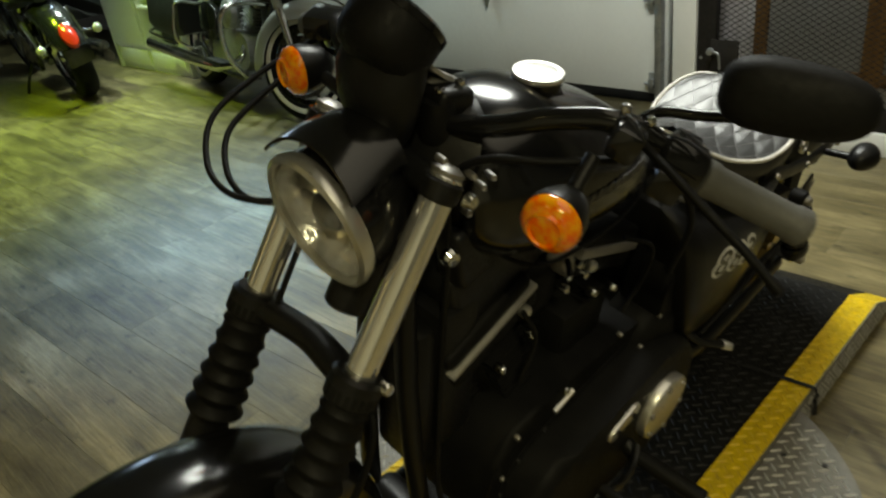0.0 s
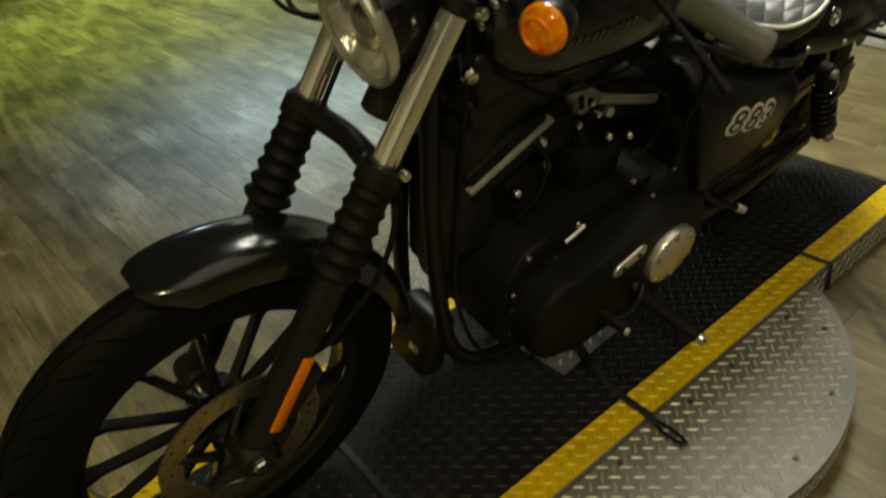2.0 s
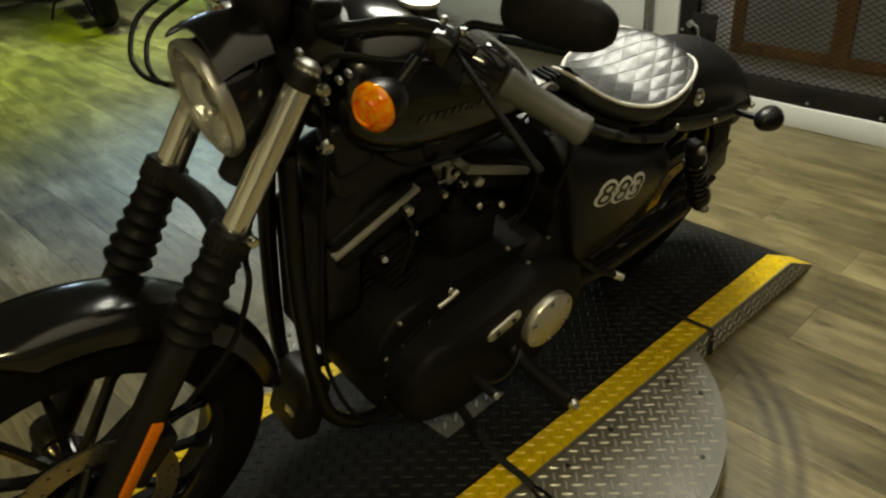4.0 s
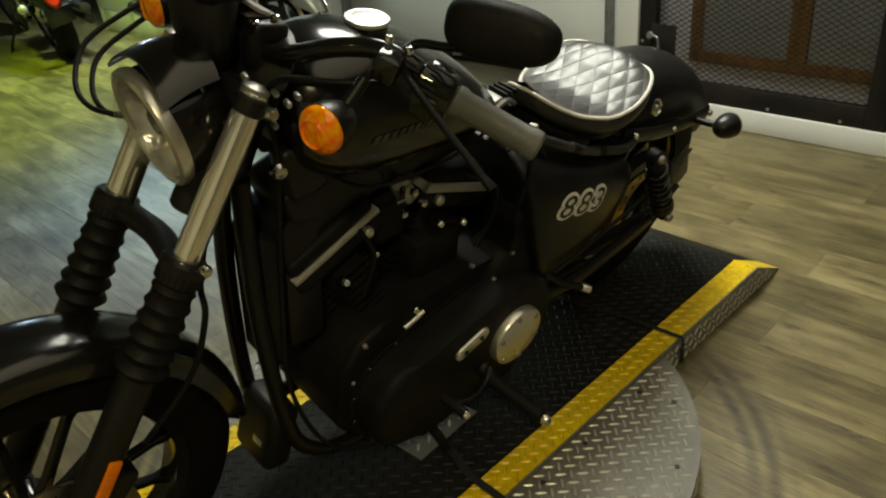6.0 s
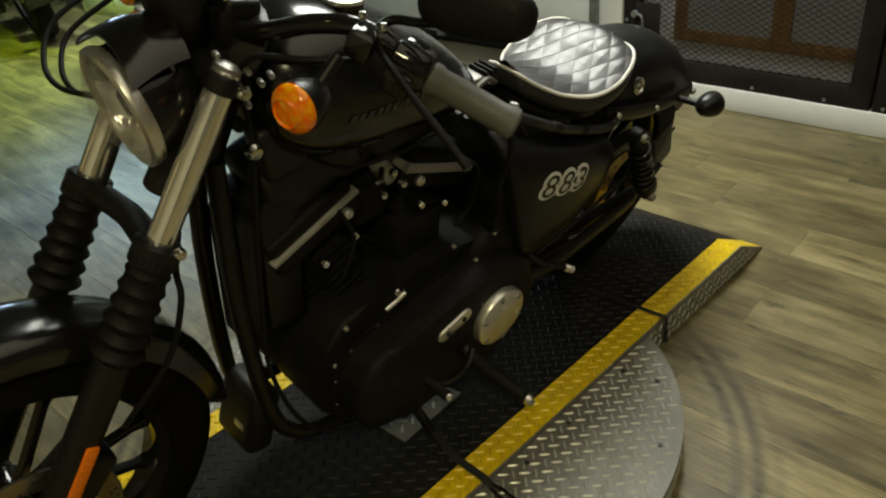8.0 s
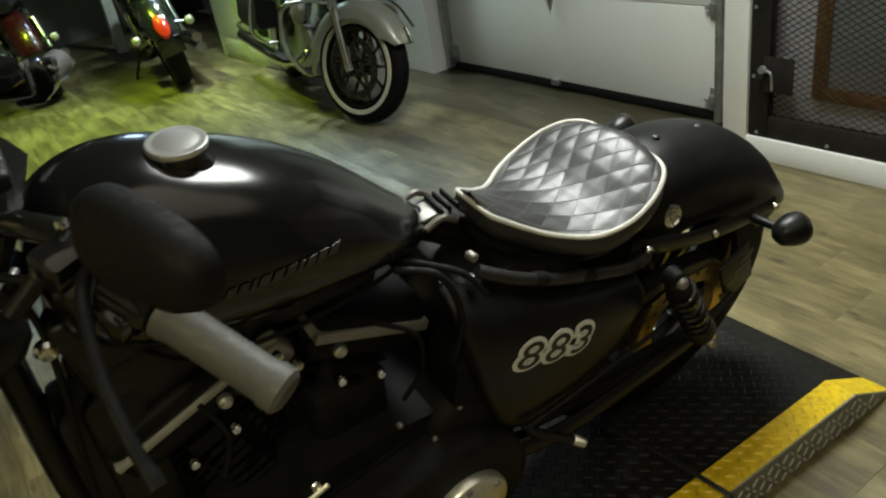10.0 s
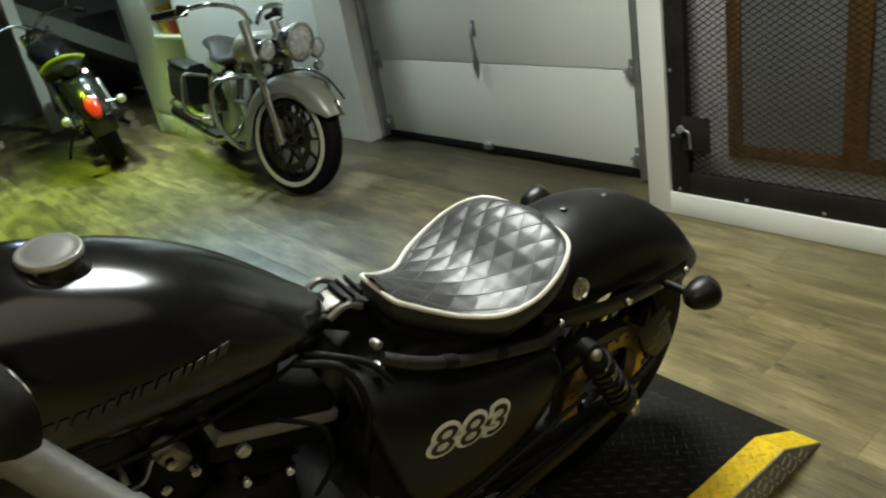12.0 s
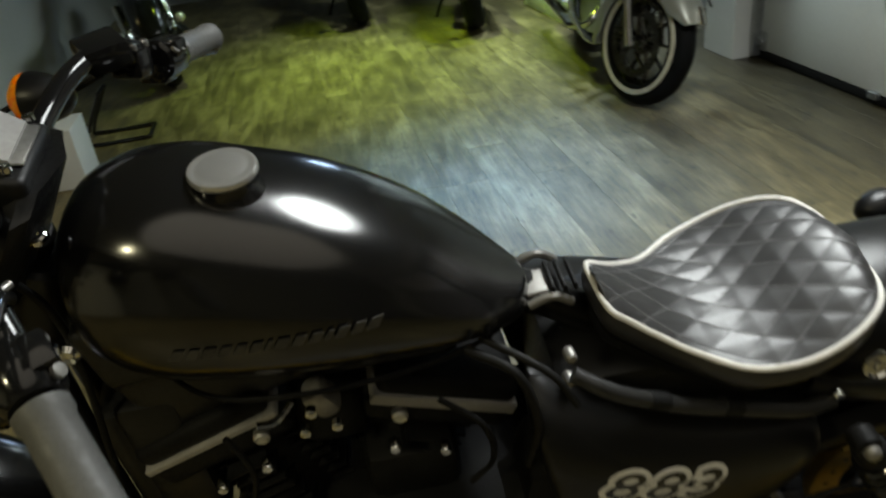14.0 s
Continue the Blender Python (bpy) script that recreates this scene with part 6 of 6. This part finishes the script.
tagged(part("low_box", one_box((0.34, 0.3, 0.305), (2.1, -3.06, 0.1535), bevel=0.005), CABINET_WHITE, m=ROOM.copy()), "low white laminate box on the floor", "box")
rack = thing("paddock_stand", ROOM @ pose(1.86, -3.68, 0), "black tubular paddock stand on the floor", "stand")
for s in (-1, 1):
    part("leg", sweep([(-0.17, s * 0.12, 0.013), (0.15, s * 0.12, 0.013), (0.19, s * 0.11, 0.05), (0.05, s * 0.1, 0.3)], 0.0115, 8), GLOSS_BLACK, rack)
part("cross_bar", rod((-0.16, -0.12, 0.014), (-0.16, 0.12, 0.014), 0.0115, 10), GLOSS_BLACK, rack)
part("top_bar", rod((0.06, -0.1, 0.295), (0.06, 0.1, 0.295), 0.0115, 10), GLOSS_BLACK, rack)

# ---- parked motorcycles further back; x ahead, y left, z up ----
SILVER = mat("silver_paint", (0.3, 0.3, 0.25), 0.42, 0.4, vary=0.08, scale=8, fine=200, coat=0.2)
SLATE = mat("dark_grey_paint", (0.012, 0.0125, 0.014), 0.2, 0.3, vary=0.12, scale=8, fine=200, coat=0.6)
DARK_RED = mat("red_paint", (0.035, 0.004, 0.004), 0.25, 0.1, vary=0.12, scale=8, coat=0.6)
WHITE_RUBBER = mat("whitewall_rubber", (0.46, 0.42, 0.3), 0.6, vary=0.06, scale=20)
SADDLE = mat("black_saddle_vinyl", (0.008, 0.008, 0.008), 0.45, vary=0.2, scale=20, spec=0.3, bump=0.0005, bump_scale=120)
WINDSCREEN = plain_glass("clear_acrylic", (0.95, 0.97, 0.95), 0.03, 1.3)
PLATED = mat("plated_steel", (0.5, 0.5, 0.49), 0.12, 1.0, vary=0.08, scale=18, fine=120)

DARK_CHROME = mat("tarnished_dark_chrome", (0.09, 0.08, 0.065), 0.25, 1.0, vary=0.4, scale=18, fine=120)


def v_twin(owner, cx, cz, metal, dark):
    part("crankcase", plate(rounded([(cx + 0.2, cz - 0.1), (cx + 0.2, cz + 0.04), (cx + 0.08, cz + 0.1), (cx - 0.1, cz + 0.1), (cx - 0.3, cz + 0.06), (cx - 0.32, cz - 0.09), (cx - 0.1, cz - 0.15)]), -0.13, 0.13, 0.02, 3), metal, owner)
    for a in (22.5, -22.5):
        up = Vector((math.sin(radians(a)), 0, math.cos(radians(a))))
        base = Vector((cx, 0, cz))
        cyl = part("cylinder", rod(base + up * 0.08, base + up * 0.33, 0.055, 18), dark, owner)
        for k in range(7):
            part("fin", one_box((0.15, 0.15, 0.006), tuple(base + up * (0.12 + 0.024 * k)), Matrix.Rotation(radians(a), 4, "Y"), bevel=0.002, segs=1), metal, cyl)
        part("rocker_box", one_box((0.19, 0.15, 0.07), tuple(base + up * 0.33), Matrix.Rotation(radians(a), 4, "Y"), bevel=0.02, segs=3), metal, owner)
    part("air_cleaner", one_lathe([(0, 0.05), (0.05, 0.048), (0.085, 0.035), (0.09, 0.0), (0.07, -0.02)], (cx, -0.14, cz + 0.2), (0, -1, 0), 28), metal, owner, "chrome air cleaner cover")


def touring_bike(m):
    tb = thing("touring_motorcycle", m, "silver touring motorcycle with whitewall tyres, windscreen and saddlebags", "motorcycle", "parked motorcycles")
    steer = Matrix.Translation((1.42, 0, 0)) @ pose(0, 0, 0, 0, 0, 27) @ Matrix.Translation((-1.42, 0, 0))
    F, fx = Vector((-0.38, 0, 0.925)), 1.45
    ax = Vector((fx, 0, 0.318))
    front = wheel("front_wheel", ax, 0.318, 0.215, 0.066, 9, tb, DARK_CHROME, DARK_CHROME, disc_side=-1, disc_r=0.172, white=WHITE_RUBBER, tread=False, disc_mat=DARK_CHROME)
    front.matrix_basis = steer
    fob = part("front_fender", arched_fender(ax, 0.362, 0.092, 28, 196, 0.1, n=30), SILVER, tb, "deep silver front fender")
    fob.matrix_basis = steer
    part("fender_rail", sweep([ax + Vector((0.38 * math.cos(radians(a)), 0.075, 0.38 * math.sin(radians(a)))) for a in (40, 65, 90, 115)], 0.007, 8), PLATED, tb).matrix_basis = steer
    part("fender_tip", sweep([ax + Vector((0.366 * math.cos(radians(a)), 0.0, 0.366 * math.sin(radians(a)))) for a in (27, 33, 40)], 0.02, 8, flat=0.4, up=(0, 1, 0)), PLATED, tb).matrix_basis = steer
    for s in (-1, 1):
        y = s * 0.115
        for a, b, r, mt, nm in ((-0.02, 0.36, 0.024, PLATED, "fork_slider"), (0.33, 0.68, 0.027, SILVER, "fork_cover")):
            part(nm, rod(ax + F * a + Vector((0, y, 0)), ax + F * b + Vector((0, y, 0)), r, 16), mt, tb).matrix_basis = steer
        hb = part("handlebar", sweep([ax + F * 0.64 + Vector((-0.05, s * 0.02, 0.02)), ax + F * 0.68 + Vector((-0.06, s * 0.09, 0.06)), ax + F * 0.69 + Vector((-0.1, s * 0.25, 0.07)), ax + F * 0.69 + Vector((-0.22, s * 0.36, 0.03)), ax + F * 0.69 + Vector((-0.34, s * 0.41, 0.0))], 0.0135, 10), PLATED, tb, "chrome handlebar half")
        hb.matrix_basis = steer
        part("grip", rod(ax + F * 0.69 + Vector((-0.23, s * 0.365, 0.027)), ax + F * 0.69 + Vector((-0.36, s * 0.417, -0.005)), 0.019, 14), RUBBER, hb, "black grip")
        part("lever", sweep([ax + F * 0.69 + Vector((-0.17, s * 0.33, 0.04)), ax + F * 0.69 + Vector((-0.2, s * 0.39, 0.0)), ax + F * 0.69 + Vector((-0.3, s * 0.44, -0.025))], 0.007, 8), PLATED, hb)
        part("switch_box", one_box((0.05, 0.05, 0.06), tuple(ax + F * 0.69 + Vector((-0.2, s * 0.35, 0.035))), bevel=0.012), PLASTIC_BLACK, hb)
        lamp_at = ax + F * 0.53 + Vector((0.2, s * 0.19, 0.0))
        pl = part("passing_lamp", one_lathe([(0, -0.07), (0.03, -0.065), (0.052, -0.035), (0.058, 0.0), (0.052, 0.004)], lamp_at, (1, 0, -0.05), 22), PLATED, tb, "chrome passing lamp")
        pl.matrix_basis = steer
        part("lens", one_lathe([(0.052, 0.0), (0.04, 0.012), (0.02, 0.018), (0, 0.019)], lamp_at, (1, 0, -0.05), 22), BULB, pl)
        part("turn_signal", one_lathe([(0, -0.03), (0.025, -0.02), (0.033, 0.0), (0.028, 0.012), (0, 0.018)], lamp_at + Vector((0, s * 0.01, -0.095)), (1, 0, 0), 16), PLATED, tb).matrix_basis = steer
    hl = part("headlight", one_lathe([(0, -0.13), (0.05, -0.12), (0.09, -0.07), (0.103, -0.01), (0.106, 0.004), (0.098, 0.012)], ax + F * 0.55 + Vector((0.25, 0, 0.02)), (1, 0, -0.06), 32), PLATED, tb, "large round headlight in a dark chrome nacelle")
    hl.matrix_basis = steer
    part("trim_ring", ring_lathe([(0.09, 0.004), (0.106, 0.0), (0.106, 0.016), (0.092, 0.02)], ax + F * 0.55 + Vector((0.25, 0, 0.02)), (1, 0, -0.06), 36), PLATED, hl)
    part("lens", one_lathe([(0.092, 0.01), (0.07, 0.024), (0.035, 0.034), (0, 0.036)], ax + F * 0.55 + Vector((0.25, 0, 0.02)), (1, 0, -0.06), 32), BULB, hl)
    nac = loft([[ax + F * 0.6 + Vector((x, y, z)) for y, z in ((-0.17 * w, -0.06), (-0.13 * w, -0.02), (0, 0.0), (0.13 * w, -0.02), (0.17 * w, -0.06), (0, -0.12))] for x, w in ((-0.04, 0.5), (0.06, 0.55), (0.17, 0.45))])
    part("nacelle", nac, DARK_CHROME, tb, "dark chrome headlight nacelle").matrix_basis = steer
    ws = loft([[ax + F * 0.7 + Vector((0.1 + dx - 0.35 * z, y, 0.06 + z)) for y, dx in ((-0.26 * w, -0.06), (-0.13 * w, -0.01), (0, 0.0), (0.13 * w, -0.01), (0.26 * w, -0.06), (0.25 * w, -0.064), (0, -0.005), (-0.25 * w, -0.064))] for z, w in ((0.0, 0.7), (0.1, 0.95), (0.25, 1.0), (0.38, 0.9), (0.44, 0.6))])
    wso = part("windscreen", ws, WINDSCREEN, tb, "clear windscreen")
    wso.matrix_basis, wso.visible_shadow = steer, False
    rear = wheel("rear_wheel", (0, 0, 0.312), 0.312, 0.212, 0.068, 9, tb, PLATED, PLATED, white=WHITE_RUBBER, tread=False)
    part("rear_fender", arched_fender((0, 0, 0.318), 0.37, 0.105, 40, 172, 0.1, n=26), SILVER, tb, "silver rear fender")
    part("fuel_tank", loft([[Vector((x, hw * math.copysign(abs(math.cos(t)) ** 0.7, math.cos(t)), zc + h * math.sin(t))) for t in np.linspace(0, 2 * math.pi, 24, endpoint=False)] for x, zc, h, hw in ((1.12, 0.8, 0.03, 0.05), (1.08, 0.79, 0.075, 0.12), (0.98, 0.785, 0.1, 0.155), (0.85, 0.775, 0.1, 0.16), (0.7, 0.75, 0.08, 0.13), (0.6, 0.73, 0.04, 0.07))]), SILVER, tb, "silver teardrop fuel tank")
    part("seat", loft([[Vector((x, hw * math.cos(t), z + (0.055 if math.sin(t) > 0 else 0.03) * math.sin(t))) for t in np.linspace(0, 2 * math.pi, 20, endpoint=False)] for x, z, hw in ((0.66, 0.7, 0.06), (0.58, 0.68, 0.11), (0.45, 0.66, 0.16), (0.3, 0.67, 0.17), (0.2, 0.72, 0.15), (0.05, 0.745, 0.14), (-0.1, 0.75, 0.12), (-0.16, 0.74, 0.05))]), SADDLE, tb, "black two-up saddle")
    part("frame_tube", sweep([(1.16, 0.05, 0.8), (1.1, 0.09, 0.45), (1.0, 0.12, 0.2), (0.5, 0.13, 0.18), (0.2, 0.13, 0.3)], 0.018, 10), GLOSS_BLACK, tb)
    part("frame_tube", sweep([(1.16, -0.05, 0.8), (1.1, -0.09, 0.45), (1.0, -0.12, 0.2), (0.5, -0.13, 0.18), (0.2, -0.13, 0.3)], 0.018, 10), GLOSS_BLACK, tb)
    v_twin(tb, 0.72, 0.34, GREY_METAL, ENGINE_BLACK)
    part("oil_tank", one_box((0.3, 0.22, 0.26), (0.42, 0.0, 0.5), bevel=0.03, segs=3), GLOSS_BLACK, tb, "black oil tank under the saddle")
    part("radiator_cover", one_box((0.09, 0.17, 0.3), (1.06, 0.0, 0.52), Matrix.Rotation(-0.2, 4, "Y"), bevel=0.02, segs=2), GATE_STEEL, tb, "black regulator cover behind the front wheel")
    part("primary_cover", plate(rounded([(0.98, 0.3), (0.95, 0.4), (0.6, 0.42), (0.45, 0.36), (0.48, 0.24), (0.9, 0.22)]), 0.13, 0.17, 0.012, 3), PLATED, tb, "chrome primary cover")
    for x, z in ((0.83, 0.46), (0.62, 0.46)):
        part("pushrod_cover", rod((x, 0.12, z - 0.05), (x + (0.06 if x > 0.7 else -0.06), 0.11, z + 0.22), 0.012, 10), PLATED, tb)
    for s in (-1, 1):
        part("engine_guard", sweep([(1.1, s * 0.06, 0.62), (1.09, s * 0.2, 0.635), (1.08, s * 0.33, 0.6), (1.07, s * 0.355, 0.5), (1.06, s * 0.31, 0.34), (1.04, s * 0.2, 0.22), (1.03, s * 0.1, 0.2)], 0.016, 12), PLATED, tb, "chrome engine guard")
        bg = part("saddlebag", loft([[Vector((x, s * (0.2 + dy), z + zz)) for dy, zz in ((-0.01, 0.0), (0.0, 0.21), (0.02, 0.25), (0.11, 0.235), (0.14, 0.19), (0.13, 0.02), (0.1, -0.02))] for x, z in ((0.34, 0.4), (0.31, 0.385), (0.05, 0.365), (-0.22, 0.37), (-0.26, 0.39))]), SADDLE, tb, "black leather saddlebag")
        part("lid", one_box((0.58, 0.15, 0.03), (0.04, s * 0.265, 0.618), pose(0, 0, 0, s * -5, 1.5, 0), bevel=0.012), SADDLE, bg)
        part("bag_guard", sweep([(0.37, s * 0.2, 0.57), (0.37, s * 0.35, 0.58), (0.36, s * 0.37, 0.5), (0.355, s * 0.36, 0.36), (0.36, s * 0.28, 0.3), (0.37, s * 0.2, 0.3)], 0.0125, 10), PLATED, tb, "chrome saddlebag guard")
        part("bag_rail", sweep([(0.35, s * 0.34, 0.34), (0.1, s * 0.35, 0.33), (-0.22, s * 0.34, 0.34), (-0.28, s * 0.28, 0.36)], 0.011, 8), PLATED, tb)
        part("exhaust_pipe", sweep([(0.85, s * 0.1, 0.38), (0.88, s * 0.17, 0.28), (0.7, s * 0.19, 0.22), (0.4, s * 0.22, 0.215), (-0.1, s * 0.25, 0.23), (-0.45, s * 0.26, 0.24)], 0.032, 14, radii=lambda f: 0.022 if f < 0.45 else 0.034 + 0.01 * f), PLATED, tb, "chrome exhaust pipe")
        part("floorboard", one_box((0.26, 0.09, 0.025), (0.82, s * 0.27, 0.27), bevel=0.01), RUBBER, tb)
        part("side_cover", plate(rounded([(0.52, 0.36), (0.52, 0.55), (0.3, 0.58), (0.28, 0.42)]), s * 0.12, s * 0.17, 0.01), GLOSS_BLACK, tb)
        part("shroud_strip", rod((0.3, s * 0.31, 0.6), (-0.22, s * 0.31, 0.595), 0.006, 8), PLATED, tb)
    part("side_stand", sweep([(0.8, 0.15, 0.2), (0.78, 0.24, 0.1), (0.77, 0.3, 0.005)], 0.012, 8), PLATED, tb)
    return tb


def naked_bike(m, paint, label, tail_red=True, cover=False, name="parked_motorcycle"):
    """A bike seen from behind; origin under the rear axle."""
    nb = thing(name, m, label, "motorcycle", "parked motorcycles")
    wheel("rear_wheel", (0, 0, 0.325), 0.325, 0.225, 0.082, 7, nb, PLATED, PLATED, tread=False)
    wheel("front_wheel", (1.55, 0, 0.325), 0.325, 0.23, 0.06, 7, nb, PLATED, PLATED, tread=False)
    part("rear_fender", arched_fender((0.0, 0, 0.33), 0.385, 0.11, 55, 165, 0.11, n=26), paint, nb, "painted rear fender")
    part("front_fender", arched_fender((1.55, 0, 0.325), 0.365, 0.08, 40, 150, 0.06), paint, nb)
    if tail_red:
        tl = part("tail_lamp", one_lathe([(0, 0.035), (0.025, 0.033), (0.054, 0.02), (0.062, 0.0), (0.058, -0.02)], (-0.345, 0, 0.5), (-0.8, 0, 0.6), 24, (0.85, 1.6)), RED_LENS, nb, "oval red tail lamp")
        part("lamp_rim", ring_lathe([(0.05, -0.022), (0.058, -0.02), (0.056, -0.008)], (-0.345, 0, 0.515), (-0.8, 0, 0.6), 24), PLATED, tl)
    for s in (-1, 1):
        ts = part("turn_signal", one_lathe([(0, 0.028), (0.02, 0.024), (0.033, 0.01), (0.036, -0.01), (0.025, -0.04), (0, -0.05)], (-0.3, s * 0.2, 0.47), (-1, 0, 0), 18), PLATED, nb, "chrome rear turn signal")
        part("lens", one_lathe([(0, 0.034), (0.018, 0.03), (0.03, 0.016), (0.033, 0.008)], (-0.3, s * 0.2, 0.47), (-1, 0, 0), 18), BULB, ts, "clear lens")
        part("stalk", rod((-0.28, s * 0.17, 0.47), (-0.26, s * 0.09, 0.49), 0.009, 8), PLATED, ts)
        part("shock_absorber", rod((0.12, s * 0.15, 0.6), (-0.02, s * 0.15, 0.36), 0.028, 12), PLATED, nb)
        part("swingarm", rod((0.45, s * 0.12, 0.35), (-0.03, s * 0.13, 0.325), 0.024, 10), GLOSS_BLACK, nb)
        part("fork_leg", rod((1.55, s * 0.1, 0.325), (1.2, s * 0.1, 0.98), 0.026, 12), PLATED, nb)
        hb = part("handlebar", sweep([(1.18, s * 0.03, 1.02), (1.16, s * 0.12, 1.08), (1.1, s * 0.26, 1.08), (0.98, s * 0.36, 1.04), (0.92, s * 0.4, 1.02)], 0.013, 10), PLATED, nb, "chrome handlebar half")
        part("grip", rod((1.0, s * 0.35, 1.045), (0.9, s * 0.41, 1.012), 0.018, 12), RUBBER, hb)
        part("mirror_stem", sweep([(1.06, s * 0.3, 1.07), (1.04, s * 0.34, 1.15), (1.02, s * 0.38, 1.2)], 0.006, 8), PLATED, hb)
        part("mirror", one_lathe([(0, 0.02), (0.035, 0.016), (0.05, 0.005), (0.052, -0.004), (0, -0.006)], (1.02, s * 0.39, 1.22), (1, 0, 0.1), 22, (1, 1.35)), PLATED, hb, "chrome mirror")
        part("exhaust_pipe", sweep([(0.85, -0.12, 0.4), (0.8, -0.18, 0.25), (0.45, -0.2, 0.22 + 0.07 * (s > 0)), (-0.2, -0.21, 0.24 + 0.08 * (s > 0))], 0.036, 12, radii=lambda f: 0.022 if f < 0.5 else 0.038), PLATED, nb, "chrome exhaust pipe")
        part("frame_tube", sweep([(1.15, s * 0.04, 0.85), (1.05, s * 0.09, 0.4), (0.95, s * 0.11, 0.2), (0.5, s * 0.12, 0.19), (0.3, s * 0.12, 0.4), (0.1, s * 0.1, 0.62)], 0.017, 10), GLOSS_BLACK, nb)
    part("fuel_tank", loft([[Vector((x, hw * math.copysign(abs(math.cos(t)) ** 0.7, math.cos(t)), zc + h * math.sin(t))) for t in np.linspace(0, 2 * math.pi, 22, endpoint=False)] for x, zc, h, hw in ((1.13, 0.86, 0.03, 0.05), (1.06, 0.85, 0.09, 0.13), (0.9, 0.84, 0.11, 0.16), (0.7, 0.8, 0.08, 0.12), (0.6, 0.77, 0.04, 0.06))]), paint, nb, "painted fuel tank")
    part("seat", loft([[Vector((x, hw * math.cos(t), z + (0.05 if math.sin(t) > 0 else 0.03) * math.sin(t))) for t in np.linspace(0, 2 * math.pi, 18, endpoint=False)] for x, z, hw in ((0.64, 0.74, 0.06), (0.5, 0.7, 0.14), (0.35, 0.69, 0.16), (0.2, 0.74, 0.14), (0.0, 0.76, 0.11), (-0.12, 0.745, 0.05))]), SADDLE, nb, "black stepped saddle")
    v_twin(nb, 0.72, 0.36, PLATED, ENGINE_BLACK)
    part("headlight", one_lathe([(0, -0.08), (0.06, -0.07), (0.085, -0.02), (0.088, 0.01), (0, 0.02)], (1.38, 0, 0.92), (1, 0, 0), 22), PLATED, nb)
    part("plate_holder", one_box((0.012, 0.18, 0.13), (-0.36, 0, 0.36), pose(0, 0, 0, 0, -12, 0), bevel=0.003), GLOSS_BLACK, nb)
    part("side_stand", sweep([(0.7, 0.14, 0.22), (0.66, 0.24, 0.1), (0.64, 0.3, 0.0)], 0.012, 8), GLOSS_BLACK, nb)
    if cover:
        part("cloth", sweep([(0.3, 0.15, 0.755), (0.22, 0.08, 0.8), (0.17, 0.0, 0.815), (0.18, -0.08, 0.8), (0.24, -0.15, 0.76)], 0.03, 10, flat=0.4), HIVIS, nb, "lime green cloth strap on the seat")
    return nb


touring_bike(ROOM @ pose(-0.9, -2.72, 0, 0, 0, 90 - 11) @ pose(-1.42, 0, 0.01, -13, 0, 0))
naked_bike(ROOM @ pose(-0.62, -4.9, 0, 0, 0, -90 - 9) @ pose(0, 0, 0.01, -9, 0, 0), SLATE, "dark grey cruiser with red tail lamp and lime cloth", cover=True)
naked_bike(ROOM @ pose(0.17, -5.75, 0, 0, 0, -90 - 4) @ pose(0, 0, 0.01, -9, 0, 0), DARK_RED, "black and red roadster seen from its rear wheel", tail_red=False)
naked_bike(ROOM @ pose(1.66, -4.7, 0, 0, 0, -90 + 12) @ pose(0, 0, 0.01, -9, 0, 0), GLOSS_BLACK, "black classic roadster with chrome wheels parked by the wall", tail_red=False)

# ---- plank floor, last ----
floor = part("floor", one_box((U_FAR - U_WALL + 0.3, V_FRONT - V_BACK + 0.3, 0.1), ((U_FAR + U_WALL) / 2, (V_FRONT + V_BACK) / 2, -0.0545)), UNDERLAY, smooth=False, m=ROOM.copy())
tagged(floor, "weathered brown-grey wood plank floor of the showroom", "floor", kind="structure")
PW, PL, GAP = 0.2, 1.3, 0.0007
rng = random.Random(7)


def plank_mesh(length):
    bm = bmesh.new()
    box(bm, (PW - GAP, length - GAP, 0.0045), (0, 0, -0.00225))
    top = [e for e in bm.edges if all(v.co.z > -0.001 for v in e.verts)]
    bmesh.ops.bevel(bm, geom=top, offset=0.0004, segments=1, affect="EDGES")
    me = bpy.data.meshes.new("plank")
    bm.to_mesh(me)
    bm.free()
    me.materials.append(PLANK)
    return me


shared = {}
u = U_WALL - 0.1
while u < U_FAR:
    v = V_BACK - rng.uniform(0.1, PL - 0.1)
    while v < V_FRONT:
        a, b = max(v, V_BACK), min(v + PL, V_FRONT)
        n = round(b - a, 2)
        if n > 0.05:
            me = shared.setdefault(n, None) or shared.update({n: plank_mesh(n)}) or shared[n]
            ob = new("plank", me)
            ob.parent = floor
            ob.matrix_basis = pose(u + PW / 2, (a + b) / 2, 0)
        v += PL
    u += PW
